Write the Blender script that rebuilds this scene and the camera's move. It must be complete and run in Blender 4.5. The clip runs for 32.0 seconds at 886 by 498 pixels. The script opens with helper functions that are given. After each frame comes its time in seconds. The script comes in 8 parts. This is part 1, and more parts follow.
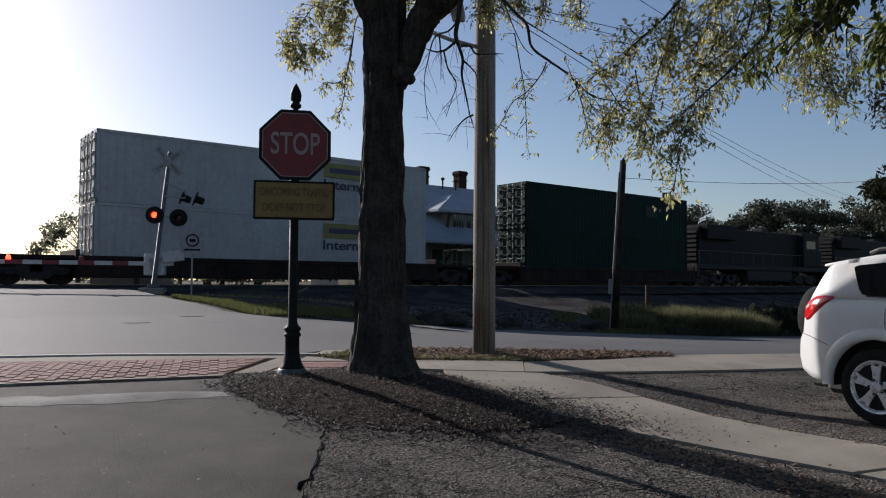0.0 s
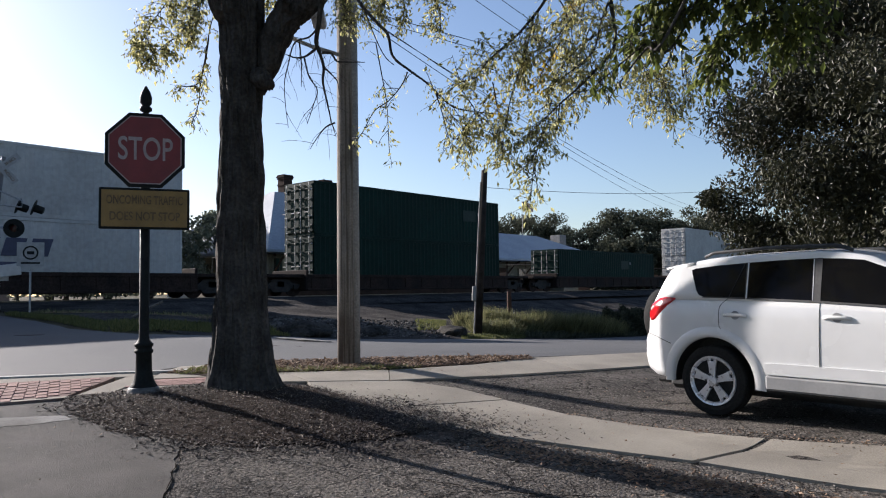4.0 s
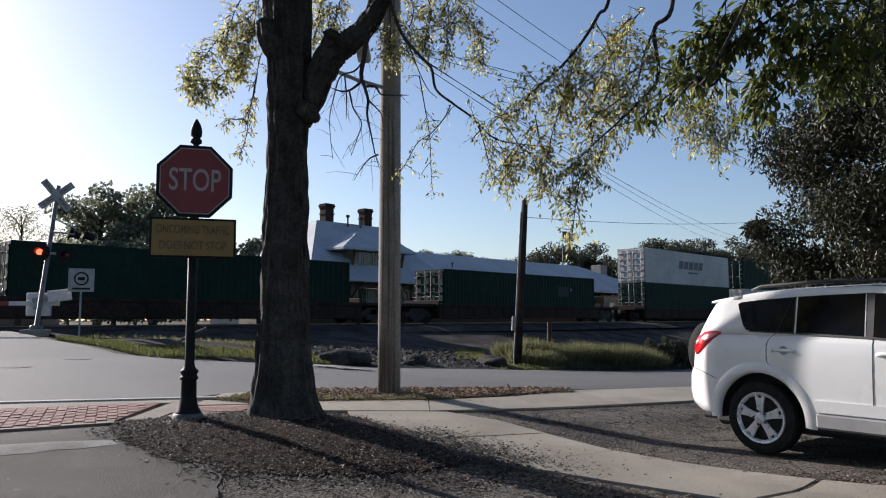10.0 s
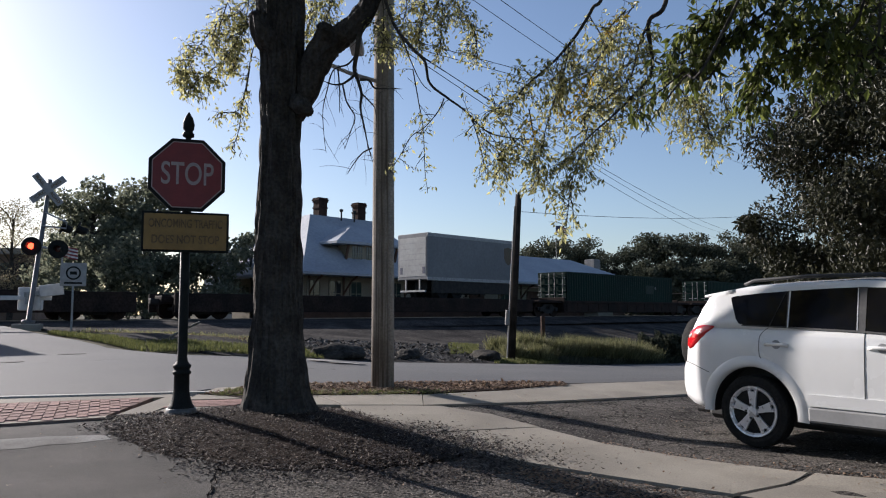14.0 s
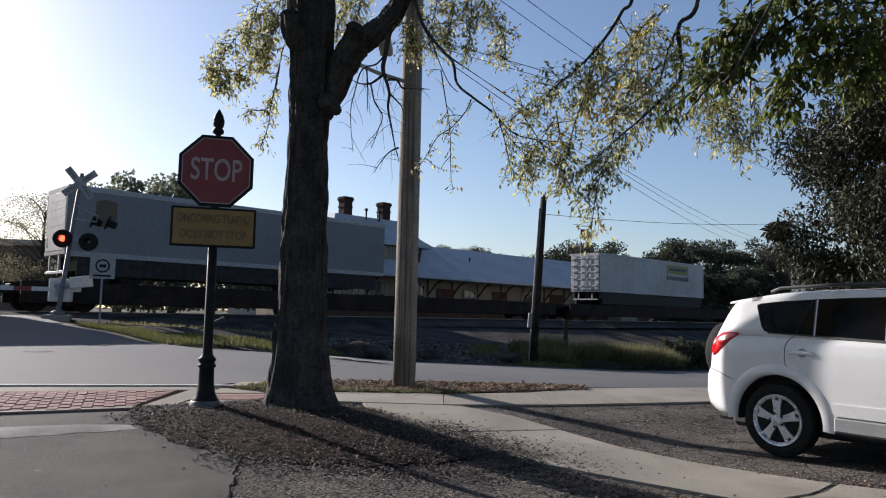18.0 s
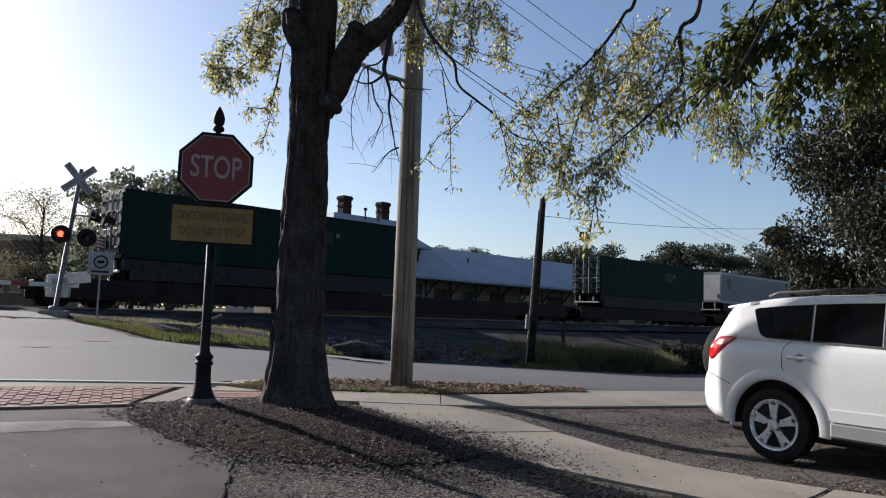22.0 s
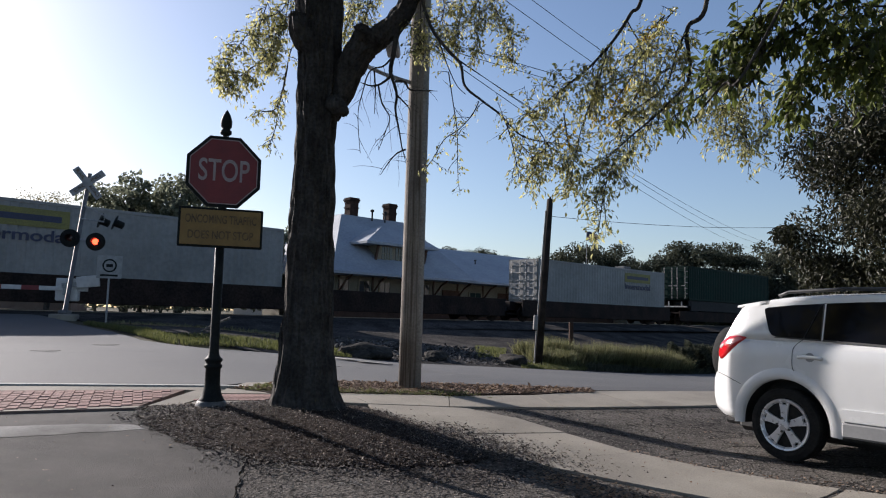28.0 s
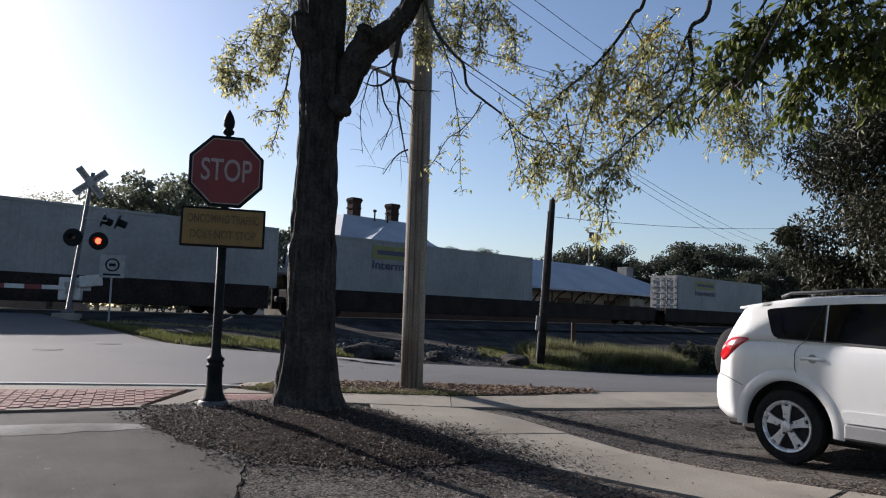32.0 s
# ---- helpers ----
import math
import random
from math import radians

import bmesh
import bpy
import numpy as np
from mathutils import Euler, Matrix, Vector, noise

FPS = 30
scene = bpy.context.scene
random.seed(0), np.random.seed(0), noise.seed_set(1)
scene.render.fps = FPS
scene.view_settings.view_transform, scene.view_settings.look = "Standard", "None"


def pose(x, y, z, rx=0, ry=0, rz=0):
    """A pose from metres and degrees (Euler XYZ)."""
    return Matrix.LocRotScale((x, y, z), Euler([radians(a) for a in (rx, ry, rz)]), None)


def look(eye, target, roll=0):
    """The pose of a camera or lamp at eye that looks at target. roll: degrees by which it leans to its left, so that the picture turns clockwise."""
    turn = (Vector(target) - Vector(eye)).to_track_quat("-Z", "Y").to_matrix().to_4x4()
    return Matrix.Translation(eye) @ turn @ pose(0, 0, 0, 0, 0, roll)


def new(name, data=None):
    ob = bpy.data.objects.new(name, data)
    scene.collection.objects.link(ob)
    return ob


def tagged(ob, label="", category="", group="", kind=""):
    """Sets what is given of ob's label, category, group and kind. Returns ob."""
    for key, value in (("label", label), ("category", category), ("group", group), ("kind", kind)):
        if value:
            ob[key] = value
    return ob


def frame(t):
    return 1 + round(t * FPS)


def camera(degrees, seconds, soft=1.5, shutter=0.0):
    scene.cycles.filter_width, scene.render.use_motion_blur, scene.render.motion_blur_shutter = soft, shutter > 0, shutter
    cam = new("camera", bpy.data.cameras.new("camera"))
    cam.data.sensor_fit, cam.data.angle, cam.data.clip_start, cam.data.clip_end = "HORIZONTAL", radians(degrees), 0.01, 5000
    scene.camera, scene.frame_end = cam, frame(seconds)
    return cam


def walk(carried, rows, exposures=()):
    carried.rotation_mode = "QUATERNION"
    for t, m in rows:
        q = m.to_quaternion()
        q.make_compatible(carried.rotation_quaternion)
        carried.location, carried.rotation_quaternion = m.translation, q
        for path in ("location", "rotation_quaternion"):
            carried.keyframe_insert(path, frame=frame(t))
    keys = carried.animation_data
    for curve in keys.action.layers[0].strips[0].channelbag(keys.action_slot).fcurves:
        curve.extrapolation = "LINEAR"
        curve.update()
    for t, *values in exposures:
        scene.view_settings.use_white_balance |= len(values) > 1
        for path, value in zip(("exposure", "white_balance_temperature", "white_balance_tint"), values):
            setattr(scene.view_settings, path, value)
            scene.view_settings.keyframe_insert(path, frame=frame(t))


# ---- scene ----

# ---- camera ----
EXPOSURE = 0.95

EYE = (0.0, 0.0, 1.35)
PATH = [
    (0.0, 5.92, 2.54, 0.35, 0.003, 0.021, -0.001), (0.5, -4.61, 2.19, -1.0, 0.052, 0.053, -0.001), (1.0, -6.09, 1.87, 0.53, 0.035, 0.061, -0.011),
    (1.5, -6.42, 2.56, -0.89, 0.032, 0.07, 0.008), (2.0, -6.51, 2.63, -0.66, 0.02, 0.06, 0.008), (2.5, -5.67, 2.95, -0.59, 0.026, 0.037, 0.006),
    (3.0, -5.3, 2.99, -0.64, 0.026, 0.038, -0.019), (3.5, -4.89, 2.99, -0.69, 0.03, 0.036, -0.013), (5.5, -3.47, 4.43, -1.16, 0.022, 0.034, -0.002),
    (6.0, -3.05, 4.54, -1.03, 0.018, 0.03, 0.0), (6.5, -2.68, 4.88, -0.91, 0.019, 0.028, -0.001), (7.0, -2.44, 4.91, -0.9, 0.014, 0.011, -0.002),
    (7.5, -2.29, 4.81, -0.8, 0.014, 0.034, 0.008), (8.0, -1.95, 4.97, -0.74, 0.011, 0.034, 0.012), (8.5, -1.53, 5.23, -0.72, 0.014, 0.021, 0.01),
    (9.0, -1.33, 5.32, -0.63, 0.012, 0.017, 0.016), (9.5, -1.09, 5.51, -0.29, 0.004, 0.013, 0.007), (10.0, -1.44, 5.47, -0.14, 0.007, 0.01, 0.012),
    (10.5, -1.7, 5.23, 0.21, 0.006, 0.013, 0.011), (11.0, -1.63, 5.13, 0.56, 0.005, 0.014, 0.007), (11.5, -1.48, 5.18, 0.72, 0.001, 0.016, 0.007),
    (12.0, -1.88, 5.47, 0.44, 0.002, 0.011, 0.009), (12.5, -2.93, 5.5, -0.81, 0.014, 0.013, 0.011), (13.0, -2.35, 5.53, -0.75, 0.011, 0.008, 0.013),
    (13.5, -2.21, 5.33, -0.42, 0.01, 0.022, 0.011), (14.0, -1.93, 5.02, -0.18, 0.008, 0.023, 0.013), (14.5, -0.85, 4.94, 0.36, 0.007, 0.006, 0.005),
    (16.5, -0.64, 4.8, 0.95, 0.002, 0.013, 0.003), (17.0, -0.56, 4.97, 1.21, 0.002, 0.011, 0.0), (17.5, -0.33, 5.15, 1.29, -0.002, 0.002, -0.003),
    (18.0, -0.08, 5.09, 1.21, 0.003, -0.002, 0.0), (18.5, -0.04, 4.97, 1.65, 0.001, -0.001, 0.002), (19.0, -0.17, 5.1, 1.7, 0.0, 0.004, 0.0),
    (19.5, 0.06, 5.19, 1.62, 0.0, 0.001, 0.0), (20.0, 0.08, 5.17, 1.68, 0.003, -0.013, -0.002), (20.5, -0.25, 5.11, 1.77, -0.004, -0.002, 0.0),
    (21.0, -0.11, 5.16, 1.69, 0.004, 0.001, 0.001), (21.5, -0.22, 5.12, 2.11, -0.001, 0.007, -0.003), (22.0, -0.19, 5.13, 1.95, 0.0, 0.0, 0.0),
    (22.5, -0.12, 5.06, 1.94, 0.002, -0.002, 0.001), (23.0, -0.04, 5.03, 2.11, -0.005, 0.032, 0.002), (23.5, -0.02, 4.99, 2.31, -0.004, 0.009, -0.001),
    (24.0, 0.06, 5.04, 2.02, -0.001, 0.013, 0.0), (24.5, -0.0, 5.15, 2.23, 0.0, 0.019, 0.002), (25.0, 0.1, 5.13, 1.42, -0.005, -0.001, 0.003),
    (25.5, 0.31, 5.22, 1.76, -0.002, 0.001, 0.005), (27.5, 0.46, 5.17, 1.77, -0.002, -0.001, 0.001), (28.0, 0.36, 5.2, 1.57, -0.008, 0.001, 0.004),
    (28.5, 0.48, 5.27, 1.46, -0.002, 0.0, 0.006), (29.0, 0.44, 5.34, 1.5, -0.005, 0.004, 0.003), (29.5, 0.4, 5.28, 1.63, -0.002, 0.0, 0.004),
    (30.0, 0.21, 5.15, 1.71, 0.002, 0.001, 0.0), (30.5, 0.27, 5.04, 1.76, 0.0, 0.007, 0.001), (31.0, 0.36, 5.12, 1.77, -0.002, 0.004, -0.001),
    (31.5, 0.44, 5.18, 1.65, -0.006, 0.007, 0.001), (32.0, 0.55, 5.21, 1.74, -0.005, 0.003, 0.005),
]


def turned(yaw, pitch, roll, dx, dy, dz):
    return pose(EYE[0] + dx, EYE[1] + dy, EYE[2] + dz, 90 + pitch, 0, yaw) @ pose(0, 0, 0, 0, 0, roll)


cam = camera(62.069, 32.0, 1.1)
walk(cam, [(t, turned(*turn)) for t, *turn in PATH], [(0.0, EXPOSURE - 0.45, 6180, 16), (0.8, EXPOSURE + 0.25, 6180, 16), (3.5, EXPOSURE + 0.25, 6180, 16), (7.0, EXPOSURE + 0.2, 6180, 16), (12.0, EXPOSURE, 6180, 16), (32.0, EXPOSURE, 6180, 16)])

# ---- light ----
SUN_AZ, SUN_EL = radians(-51.0), radians(22.2)      # azimuth from +y towards +x
TO_SUN = Vector((math.sin(SUN_AZ) * math.cos(SUN_EL), math.cos(SUN_AZ) * math.cos(SUN_EL), math.sin(SUN_EL)))
world = bpy.data.worlds.new("sky")
scene.world = world
world.use_nodes = True
wn = world.node_tree.nodes
sky = wn.new("ShaderNodeTexSky")
sky.sky_type, sky.sun_disc = "NISHITA", False
sky.sun_elevation, sky.sun_rotation = SUN_EL, SUN_AZ
sky.air_density, sky.dust_density, sky.ozone_density = 1.0, 0.95, 1.95
world.node_tree.links.new(sky.outputs[0], wn["Background"].inputs[0])
wn["Background"].inputs[1].default_value = 0.068
sun_data = bpy.data.lights.new("sun", "SUN")
sun_data.energy, sun_data.angle, sun_data.color = 5.0, radians(0.55), (1.0, 0.93, 0.83)
sun = new("sun", sun_data)
sun.matrix_basis = look(TO_SUN * 300, (0, 0, 0))

# ---- materials ----


def surface(name, c1, c2, scale=4.0, rough=0.7, bump=0.0, metal=0.0, fine=60.0, fine_amount=0.25, bump_scale=None, spread=0.0, coat=0.0, spec=0.5):
    """Two colours mixed at a coarse scale, a finer grain over them, and relief."""
    m = bpy.data.materials.new(name)
    m.use_nodes = True
    nt, n = m.node_tree, m.node_tree.nodes
    b = n["Principled BSDF"]
    co = n.new("ShaderNodeTexCoord")
    a = n.new("ShaderNodeTexNoise")
    a.inputs["Scale"].default_value, a.inputs["Detail"].default_value = scale, 6
    f = n.new("ShaderNodeTexNoise")
    f.inputs["Scale"].default_value, f.inputs["Detail"].default_value = fine, 4
    ramp = n.new("ShaderNodeMapRange")
    ramp.inputs[1].default_value, ramp.inputs[2].default_value = 0.35, 0.65
    mix = n.new("ShaderNodeMix")
    mix.data_type = "RGBA"
    mix.inputs[6].default_value, mix.inputs[7].default_value = (*c1, 1), (*c2, 1)
    val = n.new("ShaderNodeHueSaturation")
    fr = n.new("ShaderNodeMapRange")
    fr.inputs[1].default_value, fr.inputs[2].default_value = 0.3, 0.7
    fr.inputs[3].default_value, fr.inputs[4].default_value = 1 - fine_amount, 1 + fine_amount
    L = nt.links.new
    L(co.outputs["Object"], a.inputs["Vector"])
    L(co.outputs["Object"], f.inputs["Vector"])
    L(a.outputs[0], ramp.inputs[0])
    L(ramp.outputs[0], mix.inputs[0])
    L(mix.outputs[2], val.inputs["Color"])
    L(f.outputs[0], fr.inputs[0])
    if spread:
        info, add = n.new("ShaderNodeObjectInfo"), n.new("ShaderNodeMath")
        sc = n.new("ShaderNodeMapRange")
        sc.inputs[3].default_value, sc.inputs[4].default_value = 1 - spread, 1 + spread
        add.operation = "MULTIPLY"
        L(info.outputs["Random"], sc.inputs[0])
        L(sc.outputs[0], add.inputs[0])
        L(fr.outputs[0], add.inputs[1])
        L(add.outputs[0], val.inputs["Value"])
    else:
        L(fr.outputs[0], val.inputs["Value"])
    L(val.outputs[0], b.inputs["Base Color"])
    rr = n.new("ShaderNodeMapRange")
    rr.inputs[3].default_value, rr.inputs[4].default_value = max(rough - 0.1, 0.03), min(rough + 0.1, 1)
    L(a.outputs[0], rr.inputs[0])
    L(rr.outputs[0], b.inputs["Roughness"])
    b.inputs["Metallic"].default_value = metal
    b.inputs["Specular IOR Level"].default_value = spec
    b.inputs["Coat Weight"].default_value = coat
    if bump:
        bp = n.new("ShaderNodeBump")
        bp.inputs["Strength"].default_value, bp.inputs["Distance"].default_value = bump, 0.02
        g = f
        if bump_scale:
            g = n.new("ShaderNodeTexNoise")
            g.inputs["Scale"].default_value, g.inputs["Detail"].default_value = bump_scale, 8
            L(co.outputs["Object"], g.inputs["Vector"])
        L(g.outputs[0], bp.inputs["Height"])
        L(bp.outputs[0], b.inputs["Normal"])
    return m


def foliage(name, c1, c2, rough=0.55, passing=0.45, spec=0.3):
    """Leaves: a colour of its own for each, and light passing through them."""
    m = bpy.data.materials.new(name)
    m.use_nodes = True
    nt, n = m.node_tree, m.node_tree.nodes
    b, out = n["Principled BSDF"], n["Material Output"]
    geo = n.new("ShaderNodeNewGeometry")
    mix = n.new("ShaderNodeMix")
    mix.data_type = "RGBA"
    mix.inputs[6].default_value, mix.inputs[7].default_value = (*c1, 1), (*c2, 1)
    tr, sh = n.new("ShaderNodeBsdfTranslucent"), n.new("ShaderNodeMixShader")
    sh.inputs[0].default_value = passing
    b.inputs["Roughness"].default_value = rough
    b.inputs["Specular IOR Level"].default_value = spec
    L = nt.links.new
    L(geo.outputs["Random Per Island"], mix.inputs[0])
    L(mix.outputs[2], b.inputs["Base Color"])
    L(mix.outputs[2], tr.inputs["Color"])
    L(b.outputs[0], sh.inputs[1])
    L(tr.outputs[0], sh.inputs[2])
    L(sh.outputs[0], out.inputs["Surface"])
    return m


def glow(name, colour, strength):
    m = bpy.data.materials.new(name)
    m.use_nodes = True
    b = m.node_tree.nodes["Principled BSDF"]
    b.inputs["Base Color"].default_value = (*colour, 1)
    b.inputs["Emission Color"].default_value = (*colour, 1)
    b.inputs["Emission Strength"].default_value = strength
    return m


def glassy(name, colour, rough=0.04):
    m = bpy.data.materials.new(name)
    m.use_nodes = True
    b = m.node_tree.nodes["Principled BSDF"]
    b.inputs["Base Color"].default_value = (*colour, 1)
    b.inputs["Roughness"].default_value = rough
    b.inputs["IOR"].default_value = 1.5
    return m


def cracked(m, scale, wide=0.011, stones=0.25):
    """Wandering dark cracks and pale loose stones worked into a surface."""
    nt, n = m.node_tree, m.node_tree.nodes
    b = n["Principled BSDF"]
    src = b.inputs["Base Color"].links[0].from_socket
    co, warp, vor = n.new("ShaderNodeTexCoord"), n.new("ShaderNodeTexNoise"), n.new("ShaderNodeTexVoronoi")
    add, line, mix = n.new("ShaderNodeVectorMath"), n.new("ShaderNodeMapRange"), n.new("ShaderNodeMix")
    warp.inputs["Scale"].default_value, warp.inputs["Detail"].default_value = 1.8, 8
    add.operation = "MULTIPLY_ADD"
    add.inputs[1].default_value = (0.9, 0.9, 0.9)
    vor.feature = "DISTANCE_TO_EDGE"
    vor.inputs["Scale"].default_value = scale
    line.inputs[1].default_value, line.inputs[2].default_value, line.inputs[3].default_value, line.inputs[4].default_value = wide * 0.3, wide, 0.8, 0.0
    mix.data_type = "RGBA"
    mix.inputs[7].default_value = (0.008, 0.007, 0.006, 1)
    stone, pick, both = n.new("ShaderNodeTexVoronoi"), n.new("ShaderNodeMapRange"), n.new("ShaderNodeMix")
    stone.inputs["Scale"].default_value = 85
    pick.inputs[1].default_value, pick.inputs[2].default_value, pick.inputs[3].default_value, pick.inputs[4].default_value = 0.12, 0.3, stones, 0.0
    both.data_type = "RGBA"
    both.inputs[7].default_value = (0.24, 0.225, 0.2, 1)
    L = nt.links.new
    L(co.outputs["Object"], warp.inputs["Vector"])
    L(warp.outputs["Color"], add.inputs[0])
    L(co.outputs["Object"], add.inputs[2])
    L(add.outputs[0], vor.inputs["Vector"])
    L(vor.outputs["Distance"], line.inputs[0])
    L(co.outputs["Object"], stone.inputs["Vector"])
    L(stone.outputs["Distance"], pick.inputs[0])
    L(pick.outputs[0], both.inputs[0])
    L(src, both.inputs[6])
    L(line.outputs[0], mix.inputs[0])
    L(both.outputs[2], mix.inputs[6])
    L(mix.outputs[2], b.inputs["Base Color"])
    return m


def furrowed(m):
    """Long upright ridges in the relief, as bark has."""
    nt, n = m.node_tree, m.node_tree.nodes
    b = n["Principled BSDF"]
    co, mp, ridge, bp = n.new("ShaderNodeTexCoord"), n.new("ShaderNodeMapping"), n.new("ShaderNodeTexVoronoi"), n.new("ShaderNodeBump")
    mp.inputs["Scale"].default_value = (19, 19, 2.6)
    ridge.inputs["Scale"].default_value = 1.0
    bp.inputs["Strength"].default_value, bp.inputs["Distance"].default_value = 1.0, 0.06
    old = b.inputs["Normal"].links[0].from_socket
    L = nt.links.new
    L(co.outputs["Object"], mp.inputs["Vector"])
    L(mp.outputs[0], ridge.inputs["Vector"])
    L(ridge.outputs["Distance"], bp.inputs["Height"])
    L(old, bp.inputs["Normal"])
    L(bp.outputs[0], b.inputs["Normal"])
    return m


def grained(m):
    """Long upright grain and drying checks, as weathered timber has."""
    nt, n = m.node_tree, m.node_tree.nodes
    b = n["Principled BSDF"]
    src = b.inputs["Base Color"].links[0].from_socket
    co, mp, gr, rg = n.new("ShaderNodeTexCoord"), n.new("ShaderNodeMapping"), n.new("ShaderNodeTexNoise"), n.new("ShaderNodeMapRange")
    mul, bp = n.new("ShaderNodeMix"), n.new("ShaderNodeBump")
    mp.inputs["Scale"].default_value = (34, 34, 0.8)
    gr.inputs["Scale"].default_value, gr.inputs["Detail"].default_value = 1.0, 5
    rg.inputs[1].default_value, rg.inputs[2].default_value, rg.inputs[3].default_value, rg.inputs[4].default_value = 0.36, 0.55, 0.75, 0.0
    mul.data_type = "RGBA"
    mul.inputs[7].default_value = (0.06, 0.045, 0.034, 1)
    bp.inputs["Strength"].default_value, bp.inputs["Distance"].default_value = 0.6, 0.01
    L = nt.links.new
    L(co.outputs["Object"], mp.inputs["Vector"])
    L(mp.outputs[0], gr.inputs["Vector"])
    L(gr.outputs[0], rg.inputs[0])
    L(rg.outputs[0], mul.inputs[0])
    L(src, mul.inputs[6])
    L(mul.outputs[2], b.inputs["Base Color"])
    L(gr.outputs[0], bp.inputs["Height"])
    L(bp.outputs[0], b.inputs["Normal"])
    return m


GRASS_SOIL = surface("grass_soil", (0.045, 0.042, 0.028), (0.085, 0.075, 0.048), 0.6, 0.95, 0.8, fine=18, fine_amount=0.5, spec=0.05)
ASPHALT_ROAD = surface("asphalt_road", (0.07, 0.07, 0.072), (0.092, 0.091, 0.09), 0.35, 0.85, 0.25, fine=90, fine_amount=0.16, spec=0.3)
ASPHALT_LOT = cracked(surface("asphalt_lot", (0.056, 0.05, 0.045), (0.118, 0.106, 0.093), 0.9, 0.95, 0.9, fine=38, fine_amount=0.9, bump_scale=42, spec=0.1), 0.6)
ASPHALT_LOT = cracked(ASPHALT_LOT, 1.9, 0.03, 0.0)
for node in ASPHALT_LOT.node_tree.nodes:
    if node.type == "BUMP":
        node.inputs["Strength"].default_value, node.inputs["Distance"].default_value = 1.0, 0.05
ASPHALT_NEW = surface("asphalt_sealed", (0.03, 0.027, 0.024), (0.085, 0.078, 0.07), 1.15, 0.9, 0.5, fine=130, fine_amount=0.5, spec=0.2)
CONCRETE = surface("concrete", (0.2, 0.18, 0.15), (0.275, 0.25, 0.208), 1.1, 0.9, 0.25, fine=80, fine_amount=0.16, spec=0.12, spread=0.07)
PAINT_LINE = surface("road_paint", (0.27, 0.262, 0.247), (0.1, 0.095, 0.087), 1.3, 0.9, 0.2, fine=70, fine_amount=0.35, spec=0.15)
BRICK = surface("clay_brick", (0.2, 0.122, 0.105), (0.265, 0.165, 0.142), 6, 0.9, 0.3, fine=90, spread=0.13, spec=0.15)
JOINT_SAND = surface("joint_sand", (0.165, 0.115, 0.098), (0.2, 0.145, 0.125), 3, 0.95, 0.3, fine=60, spec=0.05)
MULCH_SOIL = surface("mulch_soil", (0.018, 0.012, 0.009), (0.034, 0.024, 0.018), 3, 0.95, 1.0, fine=60, fine_amount=0.5, spec=0.05)
CHIP = foliage("wood_chip", (0.006, 0.005, 0.0045), (0.085, 0.064, 0.052), 0.75, 0.02)
PALE_CHIP = foliage("pale_wood_chip", (0.12, 0.09, 0.065), (0.32, 0.26, 0.2), 0.7, 0.05)
STONE_BIT = foliage("stone_bit", (0.05, 0.046, 0.042), (0.26, 0.24, 0.215), 0.9, 0.0)
RUBBLE = foliage("rubble_stone", (0.035, 0.033, 0.03), (0.17, 0.16, 0.146), 0.9, 0.0, 0.1)
LITTER = foliage("dry_leaf", (0.11, 0.065, 0.042), (0.29, 0.205, 0.14), 0.8, 0.15)
GRAVEL = surface("gravel", (0.026, 0.025, 0.024), (0.068, 0.062, 0.057), 0.8, 0.95, 1.0, fine=11, fine_amount=0.6, bump_scale=8, spec=0.02)
ROCK = surface("rock", (0.024, 0.023, 0.021), (0.062, 0.057, 0.05), 2, 0.95, 0.9, fine=14, fine_amount=0.4, spec=0.06)
BLADE = foliage("grass_blade", (0.055, 0.07, 0.022), (0.165, 0.165, 0.06), 0.6, 0.4)
TALL_BLADE = foliage("tall_grass_blade", (0.055, 0.06, 0.024), (0.25, 0.24, 0.117), 0.6, 0.45)
BARK = furrowed(surface("bark", (0.038, 0.035, 0.032), (0.072, 0.066, 0.06), 5, 0.95, 1.0, fine=30, fine_amount=0.32, spec=0.12))
POLE_WOOD = grained(surface("weathered_pole", (0.155, 0.138, 0.12), (0.235, 0.213, 0.187), 2.2, 0.88, 0.3, fine=40, fine_amount=0.2, spec=0.2))
DARK_WOOD = surface("dark_creosote_wood", (0.022, 0.018, 0.015), (0.045, 0.037, 0.031), 3, 0.9, 0.5, fine=40, spec=0.12)
LEAF_GOLD = foliage("yellow_green_leaf", (0.14, 0.148, 0.052), (0.6, 0.56, 0.26), 0.45, 0.58)
LEAF_YELLOW = foliage("yellow_leaf", (0.3, 0.2, 0.02), (0.62, 0.45, 0.06), 0.45, 0.65)
LEAF_GREEN = foliage("green_leaf", (0.03, 0.044, 0.011), (0.17, 0.195, 0.05), 0.5, 0.5)
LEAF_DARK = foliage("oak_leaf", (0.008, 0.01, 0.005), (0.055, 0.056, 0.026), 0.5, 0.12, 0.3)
# greyed and lifted a little, putting the distance haze into the leaf colour
LEAF_FAR = foliage("distant_leaf", (0.032, 0.038, 0.027), (0.1, 0.105, 0.072), 0.8, 0.25, 0.1)
# paler than the other leaves: the glare over the left trees is put into the colour
LEAF_HAZY = foliage("glare_paled_leaf", (0.085, 0.095, 0.068), (0.22, 0.23, 0.16), 0.8, 0.55, 0.1)
LEAF_PALE = foliage("pale_leaf", (0.2, 0.17, 0.1), (0.32, 0.28, 0.17), 0.7, 0.3)
